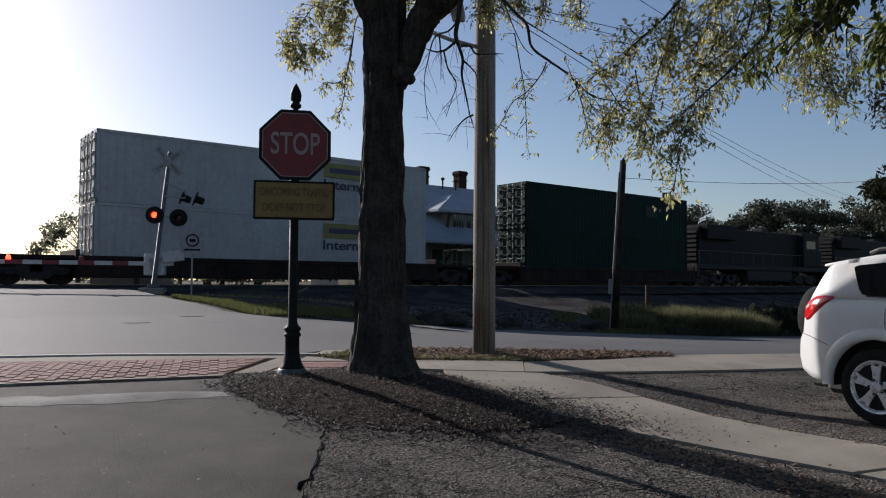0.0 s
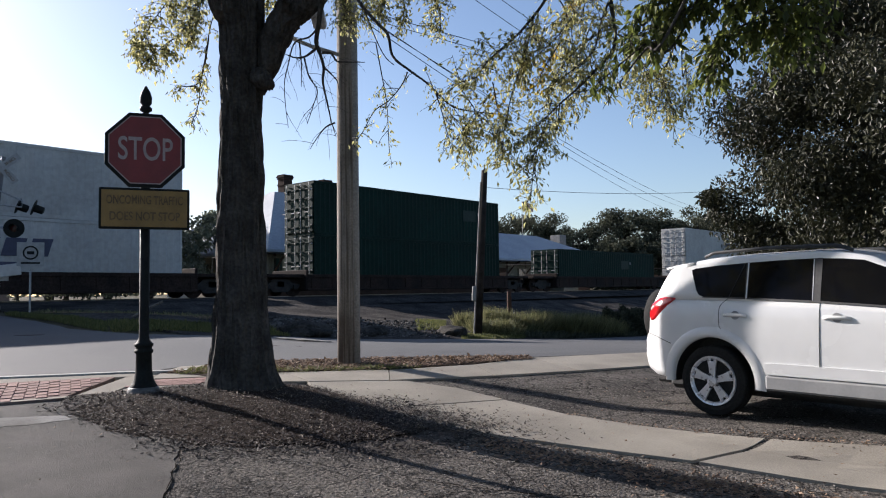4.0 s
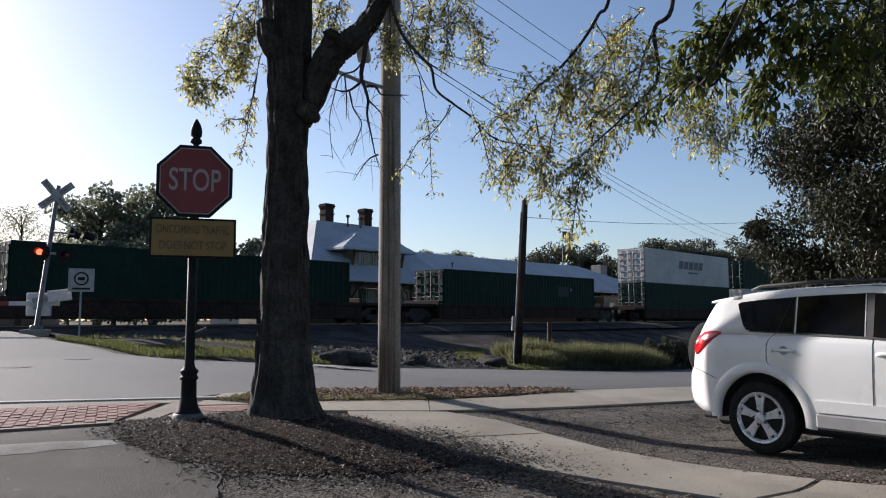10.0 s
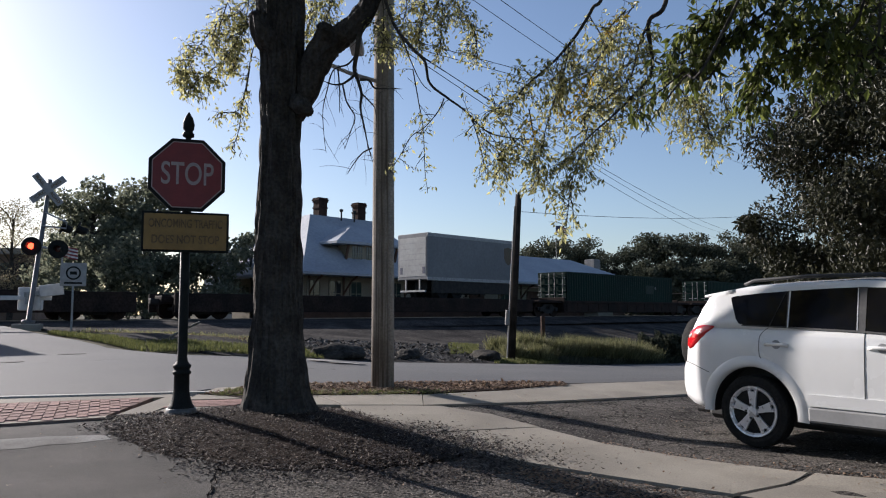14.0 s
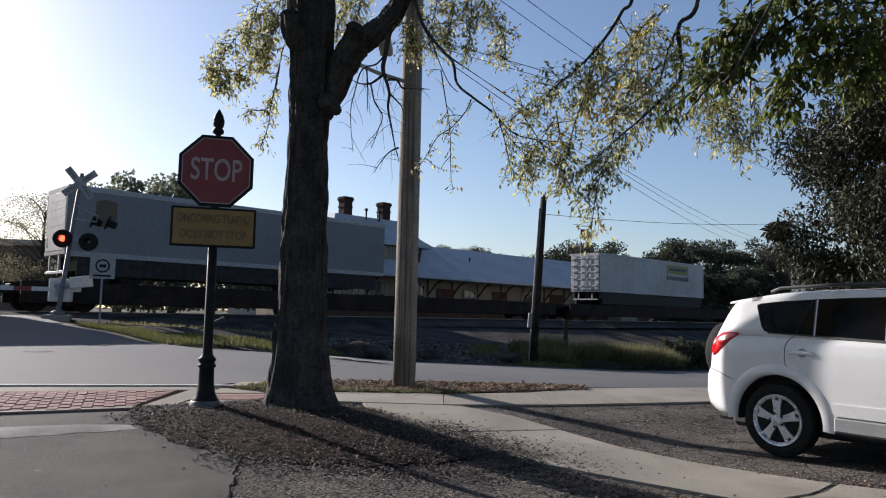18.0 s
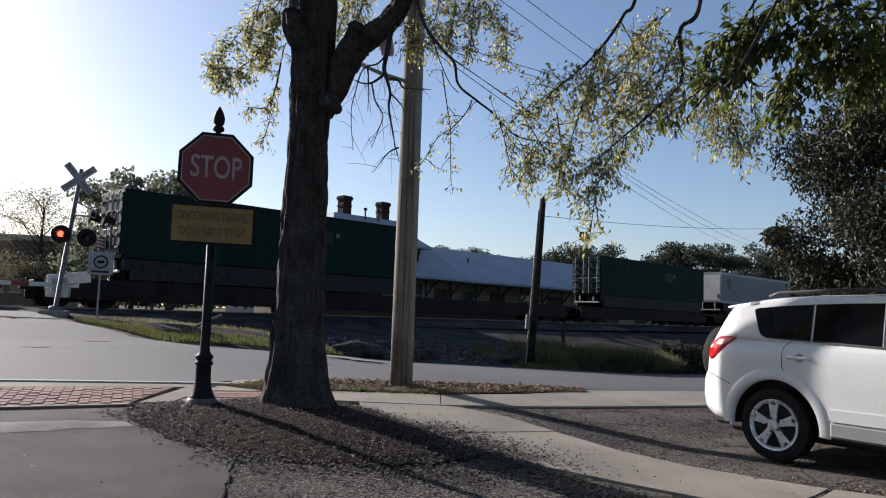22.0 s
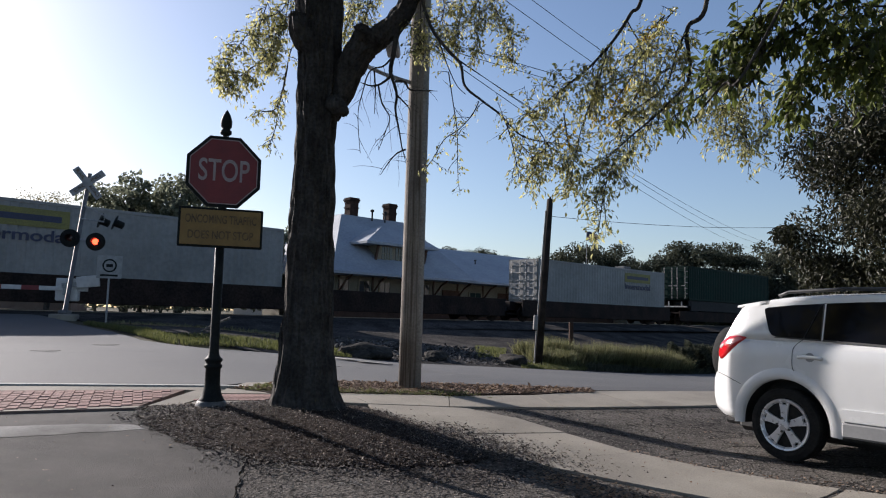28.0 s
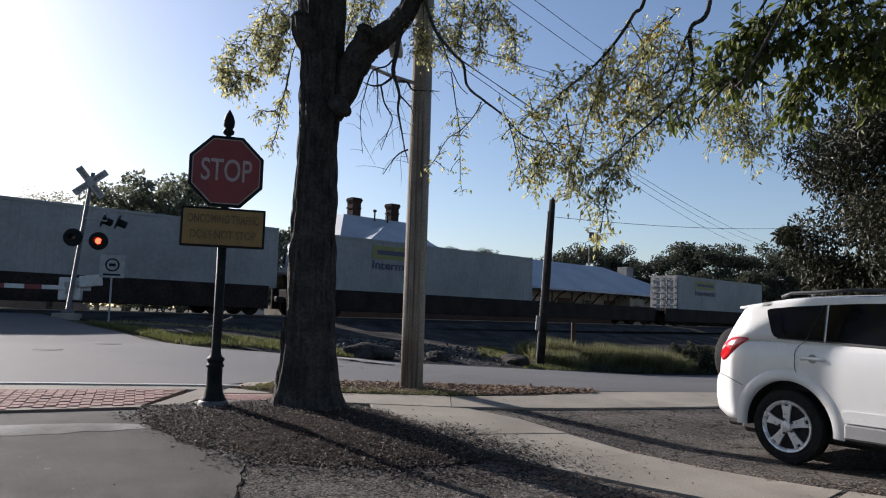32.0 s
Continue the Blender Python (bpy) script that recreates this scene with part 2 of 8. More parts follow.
BLACK_METAL = surface("black_painted_metal", (0.01, 0.011, 0.011), (0.018, 0.02, 0.019), 8, 0.6, 0.08, fine=60, spec=0.1)
SIGN_RED = surface("sign_red", (0.15, 0.017, 0.021), (0.19, 0.022, 0.026), 6, 0.5, fine=40, fine_amount=0.06)
SIGN_WHITE = surface("sign_white", (0.56, 0.55, 0.53), (0.47, 0.46, 0.45), 6, 0.5, fine=40, fine_amount=0.06)
SIGN_YELLOW = surface("sign_yellow", (0.25, 0.145, 0.034), (0.205, 0.12, 0.03), 5, 0.5, fine=40, fine_amount=0.08)
FADED_INK = surface("faded_sign_ink", (0.16, 0.095, 0.03), (0.09, 0.055, 0.02), 9, 0.6, fine=50, fine_amount=0.3)
FADED_WHITE = surface("faded_sign_white", (0.36, 0.3, 0.29), (0.28, 0.22, 0.215), 6, 0.5, fine=40, fine_amount=0.1)
# sign white darkened: the backlit shade on the boards is put into the colour
SHADED_WHITE = surface("shaded_sign_white", (0.33, 0.33, 0.325), (0.25, 0.25, 0.245), 5, 0.6, fine=40, fine_amount=0.12)
# darker than the galvanised steel: the mast's backlit side is put into this grey
MAST_GREY = surface("shaded_mast_grey", (0.1, 0.102, 0.105), (0.15, 0.15, 0.15), 4, 0.6, 0.05, fine=30, spec=0.3)
CONDUIT_GREY = surface("grey_conduit", (0.2, 0.195, 0.18), (0.26, 0.25, 0.235), 3, 0.7, 0.05, fine=40)
# paler than the gutter, with the lip's sunlit edge put into the colour
KERB_SUNLIT = surface("sunlit_kerb", (0.42, 0.41, 0.39), (0.32, 0.31, 0.29), 2.5, 0.9, 0.2, fine=50, spec=0.1)
CRACK_DARK = surface("crack_soil", (0.006, 0.005, 0.005), (0.012, 0.01, 0.009), 5, 1.0, fine=50, spec=0.0)
GALVANISED = surface("galvanised_steel", (0.24, 0.245, 0.25), (0.34, 0.34, 0.34), 6, 0.55, 0.1, metal=0.3, fine=30)
DARK_STEEL = surface("dark_steel", (0.02, 0.02, 0.021), (0.04, 0.037, 0.035), 4, 0.7, 0.2, metal=0.1, fine=30, spec=0.2)
CAR_STEEL = surface("railcar_paint", (0.018, 0.014, 0.013), (0.035, 0.024, 0.02), 1.2, 0.8, 0.2, fine=12, fine_amount=0.4, spec=0.1)
TYRE = surface("tyre_rubber", (0.009, 0.009, 0.009), (0.016, 0.016, 0.015), 10, 0.85, 0.3, fine=40, spec=0.2)
RAIL_STEEL = surface("rail_steel", (0.2, 0.16, 0.13), (0.3, 0.26, 0.22), 3, 0.5, 0.1, metal=0.6, fine=30)
BOX_WHITE = surface("container_white", (0.41, 0.41, 0.395), (0.34, 0.335, 0.32), 0.5, 0.6, 0.06, fine=6, fine_amount=0.1, spec=0.22)
BOX_GREY = surface("trailer_grey", (0.19, 0.194, 0.2), (0.16, 0.163, 0.17), 0.4, 0.6, 0.06, fine=6, fine_amount=0.1, spec=0.25)
BOX_DULL = surface("container_dull_white", (0.29, 0.285, 0.27), (0.23, 0.227, 0.215), 0.5, 0.65, 0.06, fine=6, fine_amount=0.1, spec=0.2)
BOX_GREEN = surface("container_green", (0.0035, 0.017, 0.013), (0.006, 0.025, 0.019), 0.5, 0.6, 0.06, fine=6, fine_amount=0.2, spec=0.1)
ROD_STEEL = surface("lock_rod_steel", (0.2, 0.2, 0.2), (0.32, 0.32, 0.315), 6, 0.45, metal=0.5, fine=20)
PANEL_FAINT = surface("faint_data_panel", (0.025, 0.042, 0.036), (0.018, 0.032, 0.027), 6, 0.6, fine=30, fine_amount=0.3, spec=0.15)
LOGO_DARK = surface("logo_blue_black", (0.02, 0.025, 0.06), (0.03, 0.035, 0.08), 3, 0.5, fine=20)
LOGO_GOLD = surface("logo_gold", (0.22, 0.2, 0.05), (0.17, 0.155, 0.045), 3, 0.6, fine=20)
LOGO_BROWN = surface("logo_brown", (0.07, 0.045, 0.02), (0.09, 0.06, 0.03), 3, 0.5, fine=20)
ROOF_METAL = surface("depot_roof", (0.25, 0.27, 0.3), (0.31, 0.33, 0.36), 0.4, 0.6, 0.1, fine=5, fine_amount=0.12, spec=0.3)
DEPOT_CREAM = surface("depot_cream_paint", (0.2, 0.178, 0.13), (0.165, 0.147, 0.11), 1, 0.75, 0.1, fine=12)
DEPOT_BROWN = surface("depot_brown_paint", (0.055, 0.033, 0.024), (0.085, 0.05, 0.036), 1, 0.8, 0.1, fine=12, spec=0.15)
CHIMNEY_BRICK = surface("chimney_brick", (0.03, 0.02, 0.017), (0.05, 0.031, 0.026), 3, 0.95, 0.3, fine=14, spread=0.2, spec=0.1)
FAR_BRICK = surface("far_brick", (0.16, 0.12, 0.1), (0.2, 0.155, 0.13), 1.5, 0.9, 0.2, fine=20, spec=0.1)
WINDOW_GLASS = glassy("window_glass", (0.02, 0.025, 0.03))
CAR_PAINT = surface("white_car_paint", (0.64, 0.64, 0.63), (0.6, 0.6, 0.59), 1.5, 0.25, fine=8, fine_amount=0.015, coat=0.5)
CAR_GLASS = glassy("tinted_car_glass", (0.004, 0.004, 0.005), 0.06)
CAR_GLASS.node_tree.nodes["Principled BSDF"].inputs["Specular IOR Level"].default_value = 0.13
CAR_BLACK = surface("black_trim", (0.02, 0.02, 0.02), (0.03, 0.03, 0.03), 6, 0.6, fine=40)
ALLOY = surface("alloy_wheel", (0.55, 0.55, 0.56), (0.62, 0.62, 0.63), 6, 0.28, metal=0.45, fine=20, fine_amount=0.05)
TAIL_RED = surface("tail_light_red", (0.5, 0.01, 0.015), (0.42, 0.01, 0.01), 6, 0.12, fine=20, fine_amount=0.05, coat=0.5)
LAMP_LIT = glow("lit_red_lens", (1.0, 0.055, 0.02), 3.6)
ROOF_GREY = surface("grey_shingle", (0.16, 0.16, 0.165), (0.22, 0.22, 0.22), 1, 0.9, 0.2, fine=10)

# ---- shapes ----


def link(name, bm, material, smooth=False):
    me = bpy.data.meshes.new(name)
    bm.to_mesh(me)
    bm.free()
    me.materials.append(material)
    if smooth:
        me.polygons.foreach_set("use_smooth", [True] * len(me.polygons))
    return new(name, me)


def part(name, bm, material, parent, label="", smooth=False, m=None):
    ob = link(name, bm, material, smooth)
    ob.parent = parent
    if m is not None:
        ob.matrix_basis = m
    if label:
        ob["label"] = label
    return ob


def share(name, mesh, parent, m):
    ob = new(name, mesh)
    ob.parent = parent
    ob.matrix_basis = m
    return ob


def base(name, m, label, category, group="", kind=""):
    ob = new(name)
    ob.empty_display_size = 0.2
    ob.matrix_basis = m
    return tagged(ob, label, category, group, kind)


def box(x0, x1, y0, y1, z0, z1, bevel=0.0, bm=None, seg=1):
    one = bmesh.new()
    bmesh.ops.create_cube(one, size=1, matrix=Matrix.Translation(((x0 + x1) / 2, (y0 + y1) / 2, (z0 + z1) / 2)) @ Matrix.Diagonal((x1 - x0, y1 - y0, z1 - z0, 1)))
    if bevel:
        bmesh.ops.bevel(one, geom=one.edges[:], offset=bevel, segments=seg, affect="EDGES", profile=0.6)
    return join(bm, one)


def join(bm, other):
    if bm is None:
        return other
    me = bpy.data.meshes.new("tmp")
    other.to_mesh(me)
    other.free()
    bm.from_mesh(me)
    bpy.data.meshes.remove(me)
    return bm


def lathe(profile, steps=20, bm=None, m=None):
    """A turned shape round z from (radius, height) pairs, closed at both ends."""
    one = bmesh.new()
    rings = [[one.verts.new((r * math.cos(2 * math.pi * i / steps), r * math.sin(2 * math.pi * i / steps), z)) for i in range(steps)] for r, z in profile]
    for a, b in zip(rings, rings[1:]):
        for i in range(steps):
            one.faces.new((a[i], a[(i + 1) % steps], b[(i + 1) % steps], b[i]))
    one.faces.new(rings[0][::-1])
    one.faces.new(rings[-1])
    if m is not None:
        bmesh.ops.transform(one, matrix=m, verts=one.verts)
    return join(bm, one)


def tube(points, radii, steps=8, bm=None):
    """A round bar along points, with a radius at each."""
    one = bm or bmesh.new()
    points = [Vector(p) for p in points]
    if not hasattr(radii, "__len__"):
        radii = [radii] * len(points)
    up = Vector((0, 0, 1)) if abs((points[1] - points[0]).normalized().z) < 0.9 else Vector((1, 0, 0))
    rings = []
    for i, (p, r) in enumerate(zip(points, radii)):
        d = (points[min(i + 1, len(points) - 1)] - points[max(i - 1, 0)]).normalized()
        a = d.cross(up).normalized()
        b = a.cross(d)
        rings.append([one.verts.new(p + (a * math.cos(2 * math.pi * k / steps) + b * math.sin(2 * math.pi * k / steps)) * r) for k in range(steps)])
    for a, b in zip(rings, rings[1:]):
        for k in range(steps):
            one.faces.new((a[k], b[k], b[(k + 1) % steps], a[(k + 1) % steps]))
    one.faces.new(rings[0])
    one.faces.new(rings[-1][::-1])
    return one


def prism(outline, depth, axis="y", bevel=0.0, bm=None):
    """An outline in the (x, z) plane, pushed from y=0 to y=depth."""
    one = bmesh.new()
    f = one.faces.new([one.verts.new((x, 0, z)) for x, z in outline])
    r = bmesh.ops.extrude_face_region(one, geom=[f])
    bmesh.ops.translate(one, vec=(0, depth, 0), verts=[v for v in r["geom"] if isinstance(v, bmesh.types.BMVert)])
    bmesh.ops.recalc_face_normals(one, faces=one.faces)
    if bevel:
        bmesh.ops.bevel(one, geom=one.edges[:], offset=bevel, segments=2, affect="EDGES", profile=0.6)
    return join(bm, one)


def lettering(text, size, depth, m, width=None, bold=0.0):
    """Raised letters as a bmesh, centred, in the (x, z) plane facing -y."""
    cu = bpy.data.curves.new("letters", "FONT")
    cu.body, cu.size, cu.align_x, cu.align_y, cu.extrude, cu.offset = text, size, "CENTER", "CENTER", depth, bold
    ob = bpy.data.objects.new("letters", cu)
    scene.collection.objects.link(ob)
    bpy.context.view_layer.update()
    me = bpy.data.meshes.new_from_object(ob.evaluated_get(bpy.context.evaluated_depsgraph_get()))
    bm = bmesh.new()
    bm.from_mesh(me)
    sx = 1.0
    if width:
        xs = [v.co.x for v in bm.verts]
        sx = width / (max(xs) - min(xs))
    bmesh.ops.transform(bm, matrix=m @ Matrix.Rotation(radians(90), 4, "X") @ Matrix.Diagonal((sx, 1, 1, 1)), verts=bm.verts)
    bpy.data.objects.remove(ob)
    bpy.data.curves.remove(cu)
    bpy.data.meshes.remove(me)
    return bm


def pieces_mesh(name, centres, ways, sides, long, wide, material, fold=0.25):
    """Many small folded leaves or blades in one mesh: each a lozenge of two halves."""
    c, d, s = (np.asarray(v, float) for v in (centres, ways, sides))
    n = np.cross(d, s)
    l, w = np.asarray(long, float)[:, None], np.asarray(wide, float)[:, None]
    pts = np.stack([c, c + d * l * 0.45 + s * w * 0.5 + n * w * fold, c + d * l, c + d * l * 0.45 - s * w * 0.5 + n * w * fold], 1).reshape(-1, 3)
    k = len(c)
    idx = np.arange(k)[:, None] * 4
    faces = np.concatenate([idx + (0, 1, 2), idx + (0, 2, 3)], 1).reshape(-1, 3)
    me = bpy.data.meshes.new(name)
    me.from_pydata(pts.tolist(), [], faces.tolist())
    me.materials.append(material)
    return me


def unit(v):
    return v / np.maximum(np.linalg.norm(v, axis=-1, keepdims=True), 1e-9)


# ---- the plan ----
TH = radians(46.2)                                             # the way of the track, from +y towards +x
ALONG, ACROSS = Vector((math.sin(TH), math.cos(TH), 0)), Vector((-math.cos(TH), math.sin(TH), 0))
TRACK_Q, RAIL_Z = 32.42, 1.16
Q_KNOTS = (-400, -40, 1.5, 3.5, 5.5, 7.3, 9.0, 12.0, 18.0, 23.0, 26.0, 28.5, 40.0, 60.0, 400.0)
Z_KNOTS = (-1.0, -0.4, -0.15, -0.03, 0.12, 0.27, 0.33, 0.38, 0.5, 0.78, 0.96, 1.0, 1.0, 0.95, 0.9)


def sq(s, q, z=0.0):
    """A place from metres along the track and across it."""
    v = ALONG * s + ACROSS * q
    return Vector((v.x, v.y, z))


def step(x, a, b):
    k = min(max((x - a) / (b - a), 0.0), 1.0)
    return k * k * (3 - 2 * k)


def ground_z(x, y):
    q, s = -math.cos(TH) * x + math.sin(TH) * y, math.sin(TH) * x + math.cos(TH) * y
    ramp = float(np.interp(q, Q_KNOTS, Z_KNOTS))
    if q < 16.5:
        ramp = min(ramp, float(np.interp(s, (7.0, 8.0, 9.8, 12.3, 14.0, 20.0), (1.0, 0.5, 0.27, 0.19, 0.1, -0.3))))
    if q < 4.8 and s > 6.6:
        ramp += (0.0 - ramp) * step(s, 6.6, 7.2) * (1 - step(q, 3.4, 4.8))      # the level bay under the parked car
    if q <= 7.0 or q >= 29.6 or s <= 6.5:
        return ramp
    # the street falls away beside the railway bank
    low = float(np.interp(s, (6.5, 9.0, 11.7, 14.0, 19.0, 26.0, 40.0, 80.0), (0.46, 0.37, 0.15, -0.04, -0.33, -0.74, -1.2, -1.6)))
    if q < 16.5:
        far = ramp + (low - ramp) * step(q, 7.0, 14.5)
    else:
        far = float(np.interp(q, (16.5, 20.5, 25.0, 29.6), (low, low + 0.5, low * 0.5 + 0.6, 1.0)))
    return ramp + (far - ramp) * step(s, 6.5, 10.0)


def along_track(s, q, z=0.0):
    """The pose of a thing whose x axis runs with the track."""
    return Matrix.Translation(sq(s, q, z)) @ Matrix.Rotation(math.pi / 2 - TH, 4, "Z")


def sheet(name, a, b, lift, material, nu=24, nv=8, skirt=0.12, wobble=0.0, label="", kind="structure", parent=None, category="", waves=1.7):
    """A ground cover between two edge lines a and b, laid over the ground, with a rim down its sides."""
    def at(line, u):
        ds = np.cumsum([0] + [math.dist(p, r) for p, r in zip(line, line[1:])])
        return np.array([np.interp(u * ds[-1], ds, [p[i] for p in line]) for i in (0, 1)])
    bm = bmesh.new()
    grid = []
    for i in range(nu + 1):
        pa, pb = at(a, i / nu), at(b, i / nu)
        row = []
        for j in range(nv + 1):
            p = pa + (pb - pa) * j / nv
            if wobble and (i in (0, nu) or j in (0, nv)):
                p = p + np.array([noise.noise((p[0] * waves, p[1] * waves, 3)), noise.noise((p[0] * waves, p[1] * waves, 9))]) * wobble
            up = lift(i / nu, j / nv) if callable(lift) else lift
            row.append(bm.verts.new((p[0], p[1], ground_z(p[0], p[1]) + up)))
        grid.append(row)
    for i in range(nu):
        for j in range(nv):
            bm.faces.new((grid[i][j], grid[i + 1][j], grid[i + 1][j + 1], grid[i][j + 1]))
    rim = [r[0] for r in grid] + grid[-1][1:] + [r[-1] for r in grid[::-1]][1:] + grid[0][::-1][1:-1]
    low = [bm.verts.new(v.co - Vector((0, 0, skirt))) for v in rim]
    for k in range(len(rim)):
        bm.faces.new((rim[k], rim[(k + 1) % len(rim)], low[(k + 1) % len(rim)], low[k]))
    bmesh.ops.recalc_face_normals(bm, faces=bm.faces)
    ob = link(name, bm, material, False)
    return tagged(ob, label, category, kind=kind)


# ---- ground ----


def build_ground():
    xs = sorted({*np.linspace(-60, 120, 121).round(2), *np.linspace(-18, 42, 141).round(2), *np.geomspace(130, 3000, 14).round(1), *(-np.geomspace(66, 3000, 14)).round(1)})
    ys = sorted({*np.linspace(-40, 140, 121).round(2), *np.linspace(4, 54, 121).round(2), *np.geomspace(150, 3000, 14).round(1), *(-np.geomspace(46, 3000, 14)).round(1)})
    bm = bmesh.new()
    g = [[bm.verts.new((x, y, ground_z(x, y) - 0.04)) for y in ys] for x in xs]
    for i in range(len(xs) - 1):
        for j in range(len(ys) - 1):
            bm.faces.new((g[i][j], g[i + 1][j], g[i + 1][j + 1], g[i][j + 1]))
    tagged(link("ground", bm, GRASS_SOIL), "grassy earth with bare patches, rising towards the railway", "ground", kind="structure")


build_ground()
# the parking lot round the camera, old coarse asphalt, and the smoother drive beside it
sheet("lot_asphalt", [(-1.75, 9.0), (-1.62, 6.1), (-1.45, 5.2), (-1.3, 4.2), (-1.2, -12.0)], [(9.5, 14.25), (12.0, 9.0), (16.0, 4.0), (17.0, 0.0), (18.0, -12.0)], 0.0, ASPHALT_LOT, 60, 24, label="worn coarse asphalt of a parking lot with cracks", category="pavement")
sheet("drive_asphalt", [(-14.0, 3.5), (-14.0, 0.0), (-14.0, -12.0)], [(-1.75, 8.9), (-1.62, 6.1), (-1.45, 5.2), (-1.3, 4.2), (-1.2, -12.0)], 0.008, ASPHALT_NEW, 160, 24, wobble=0.11, waves=5.0, label="smooth dull dark asphalt of a driveway", category="pavement")


def crack(points, wide, seed, label):
    """A jagged open crack in the asphalt, filled with dark soil."""
    rng = random.Random(seed)
    pts = []
    for (x0, y0), (x1, y1) in zip(points, points[1:]):
        n = max(int(math.hypot(x1 - x0, y1 - y0) / 0.05), 2)
        pts += [(x0 + (x1 - x0) * k / n, y0 + (y1 - y0) * k / n) for k in range(n)]
    bm = bmesh.new()
    rows = []
    for k, (x, y) in enumerate(pts):
        x += 0.05 * noise.noise((k * 0.31, seed, 0)) + rng.uniform(-0.005, 0.005)
        y += 0.05 * noise.noise((k * 0.31, seed, 7)) + rng.uniform(-0.005, 0.005)
        w = wide * max(0.35, 0.7 + 0.6 * noise.noise((k * 0.4, seed, 3))) * (0.3 if k in (0, len(pts) - 1) else 1)
        dx, dy = points[-1][0] - points[0][0], points[-1][1] - points[0][1]
        d = math.hypot(dx, dy)
        ux, uy = -dy / d * w, dx / d * w
        rows.append([bm.verts.new((x + s * ux, y + s * uy, ground_z(x, y) + 0.0125)) for s in (-0.5, 0.5)])
    for a, b in zip(rows, rows[1:]):
        bm.faces.new((a[0], b[0], b[1], a[1]))
    tagged(link("crack", bm, CRACK_DARK), label, "crack", kind="structure")


crack([(-1.6, 6.15), (-1.5, 5.6), (-1.42, 5.1), (-1.3, 4.4), (-1.25, 3.6)], 0.01, 1, "open crack between drive and lot asphalt")
for seed, pts in enumerate([[(2.0, 8.6), (3.2, 8.3), (4.6, 8.4)], [(1.6, 9.0), (2.9, 9.3), (4.4, 9.1)], [(2.6, 7.6), (3.6, 7.2), (4.4, 7.3)], [(2.4, 8.0), (3.4, 7.8), (4.0, 7.9)], [(1.2, 9.2), (2.0, 8.9), (2.6, 8.8)], [(2.9, 9.9), (3.7, 9.6), (4.6, 9.7)], [(0.2, 5.4), (0.9, 5.1), (1.6, 5.0)]]):
    crack(pts, 0.022, 10 + seed, "dark crack in the worn lot asphalt")
# the street, its arm over the crossing, and beyond
sheet("road", [(-60.0, -14.0), (-16.0, 4.6), (-6.35, 8.53), (-5.2, 9.05), (-3.07, 9.68), (-2.83, 10.31), (-1.67, 11.03), (0.06, 11.44), (2.31, 11.8), (4.65, 12.9), (10.0, 15.9), (30.0, 33.0), (80.0, 80.0)], [(-60.0, 30.0), (-30.0, 24.0), (-9.5, 19.2), (-7.9, 18.6), (-6.4, 17.6), (-5.1, 16.95), (-4.3, 18.3), (-2.6, 20.6), (-0.9, 22.0), (0.13, 22.9), (2.4, 25.0), (4.8, 27.5), (7.5, 29.8), (12.0, 33.5), (40.0, 60.0), (80.0, 98.0)], 0.014, ASPHALT_ROAD, 220, 30, label="grey asphalt street in sun, with thin cracks", category="road")
sheet("road_arm", [tuple(sq(-7.5, 16)[:2]), tuple(sq(-7.5, 29.9)[:2])], [tuple(sq(6.7, 15.2)[:2]), tuple(sq(7.3, 19.0)[:2]), tuple(sq(7.2, 24.0)[:2]), tuple(sq(7.6, 29.9)[:2])], lambda u, v: 0.0145 + 0.0035 * min(u * 3, 1.0), ASPHALT_ROAD, 30, 12, wobble=0.06, label="street arm leading over the railway crossing", category="road")
sheet("road_arm_beyond", [tuple(sq(-7.5, 35.0)[:2]), tuple(sq(-7.5, 120)[:2])], [tuple(sq(7.6, 35.0)[:2]), tuple(sq(7.6, 120)[:2])], 0.018, ASPHALT_ROAD, 30, 6, label="street on the far side of the crossing", category="road")
for x, y, r in ((-7.83, 14.5, 0.27), (-7.7, 16.78, 0.3)):
    ob = link("manhole_cover", lathe([(r * 0.2, 0.0), (r, 0.0), (r, 0.005), (r * 0.2, 0.007)], 24), DARK_STEEL)
    ob.matrix_basis = pose(x, y, ground_z(x, y) + 0.013)
    tagged(ob, "round dark iron cover set in the street", "manhole cover", "covers in the street")
for seed, pts in enumerate([[(-0.9, 15.9), (-0.5, 15.4), (0.25, 14.46), (0.66, 13.8), (1.2, 13.5)], [(-2.4, 13.7), (-1.82, 13.52), (-1.3, 13.25)], [(1.4, 12.85), (2.2, 12.65)], [(-6.0, 15.0), (-5.2, 15.3), (-4.6, 15.1)]]):
    crack(pts, 0.07, 30 + seed, "dark sealed crack across the street")
sheet("road_marking", [(-2.75, 18.6), (-2.46, 17.2), (-1.6, 14.9)], [(-2.3, 18.8), (-1.9, 17.4), (-1.05, 15.0)], 0.045, PAINT_LINE, 12, 2, skirt=0.01, label="worn white line at the street corner", category="road marking")

# ---- the near ground: apron, walk, brick band, mulch bed ----


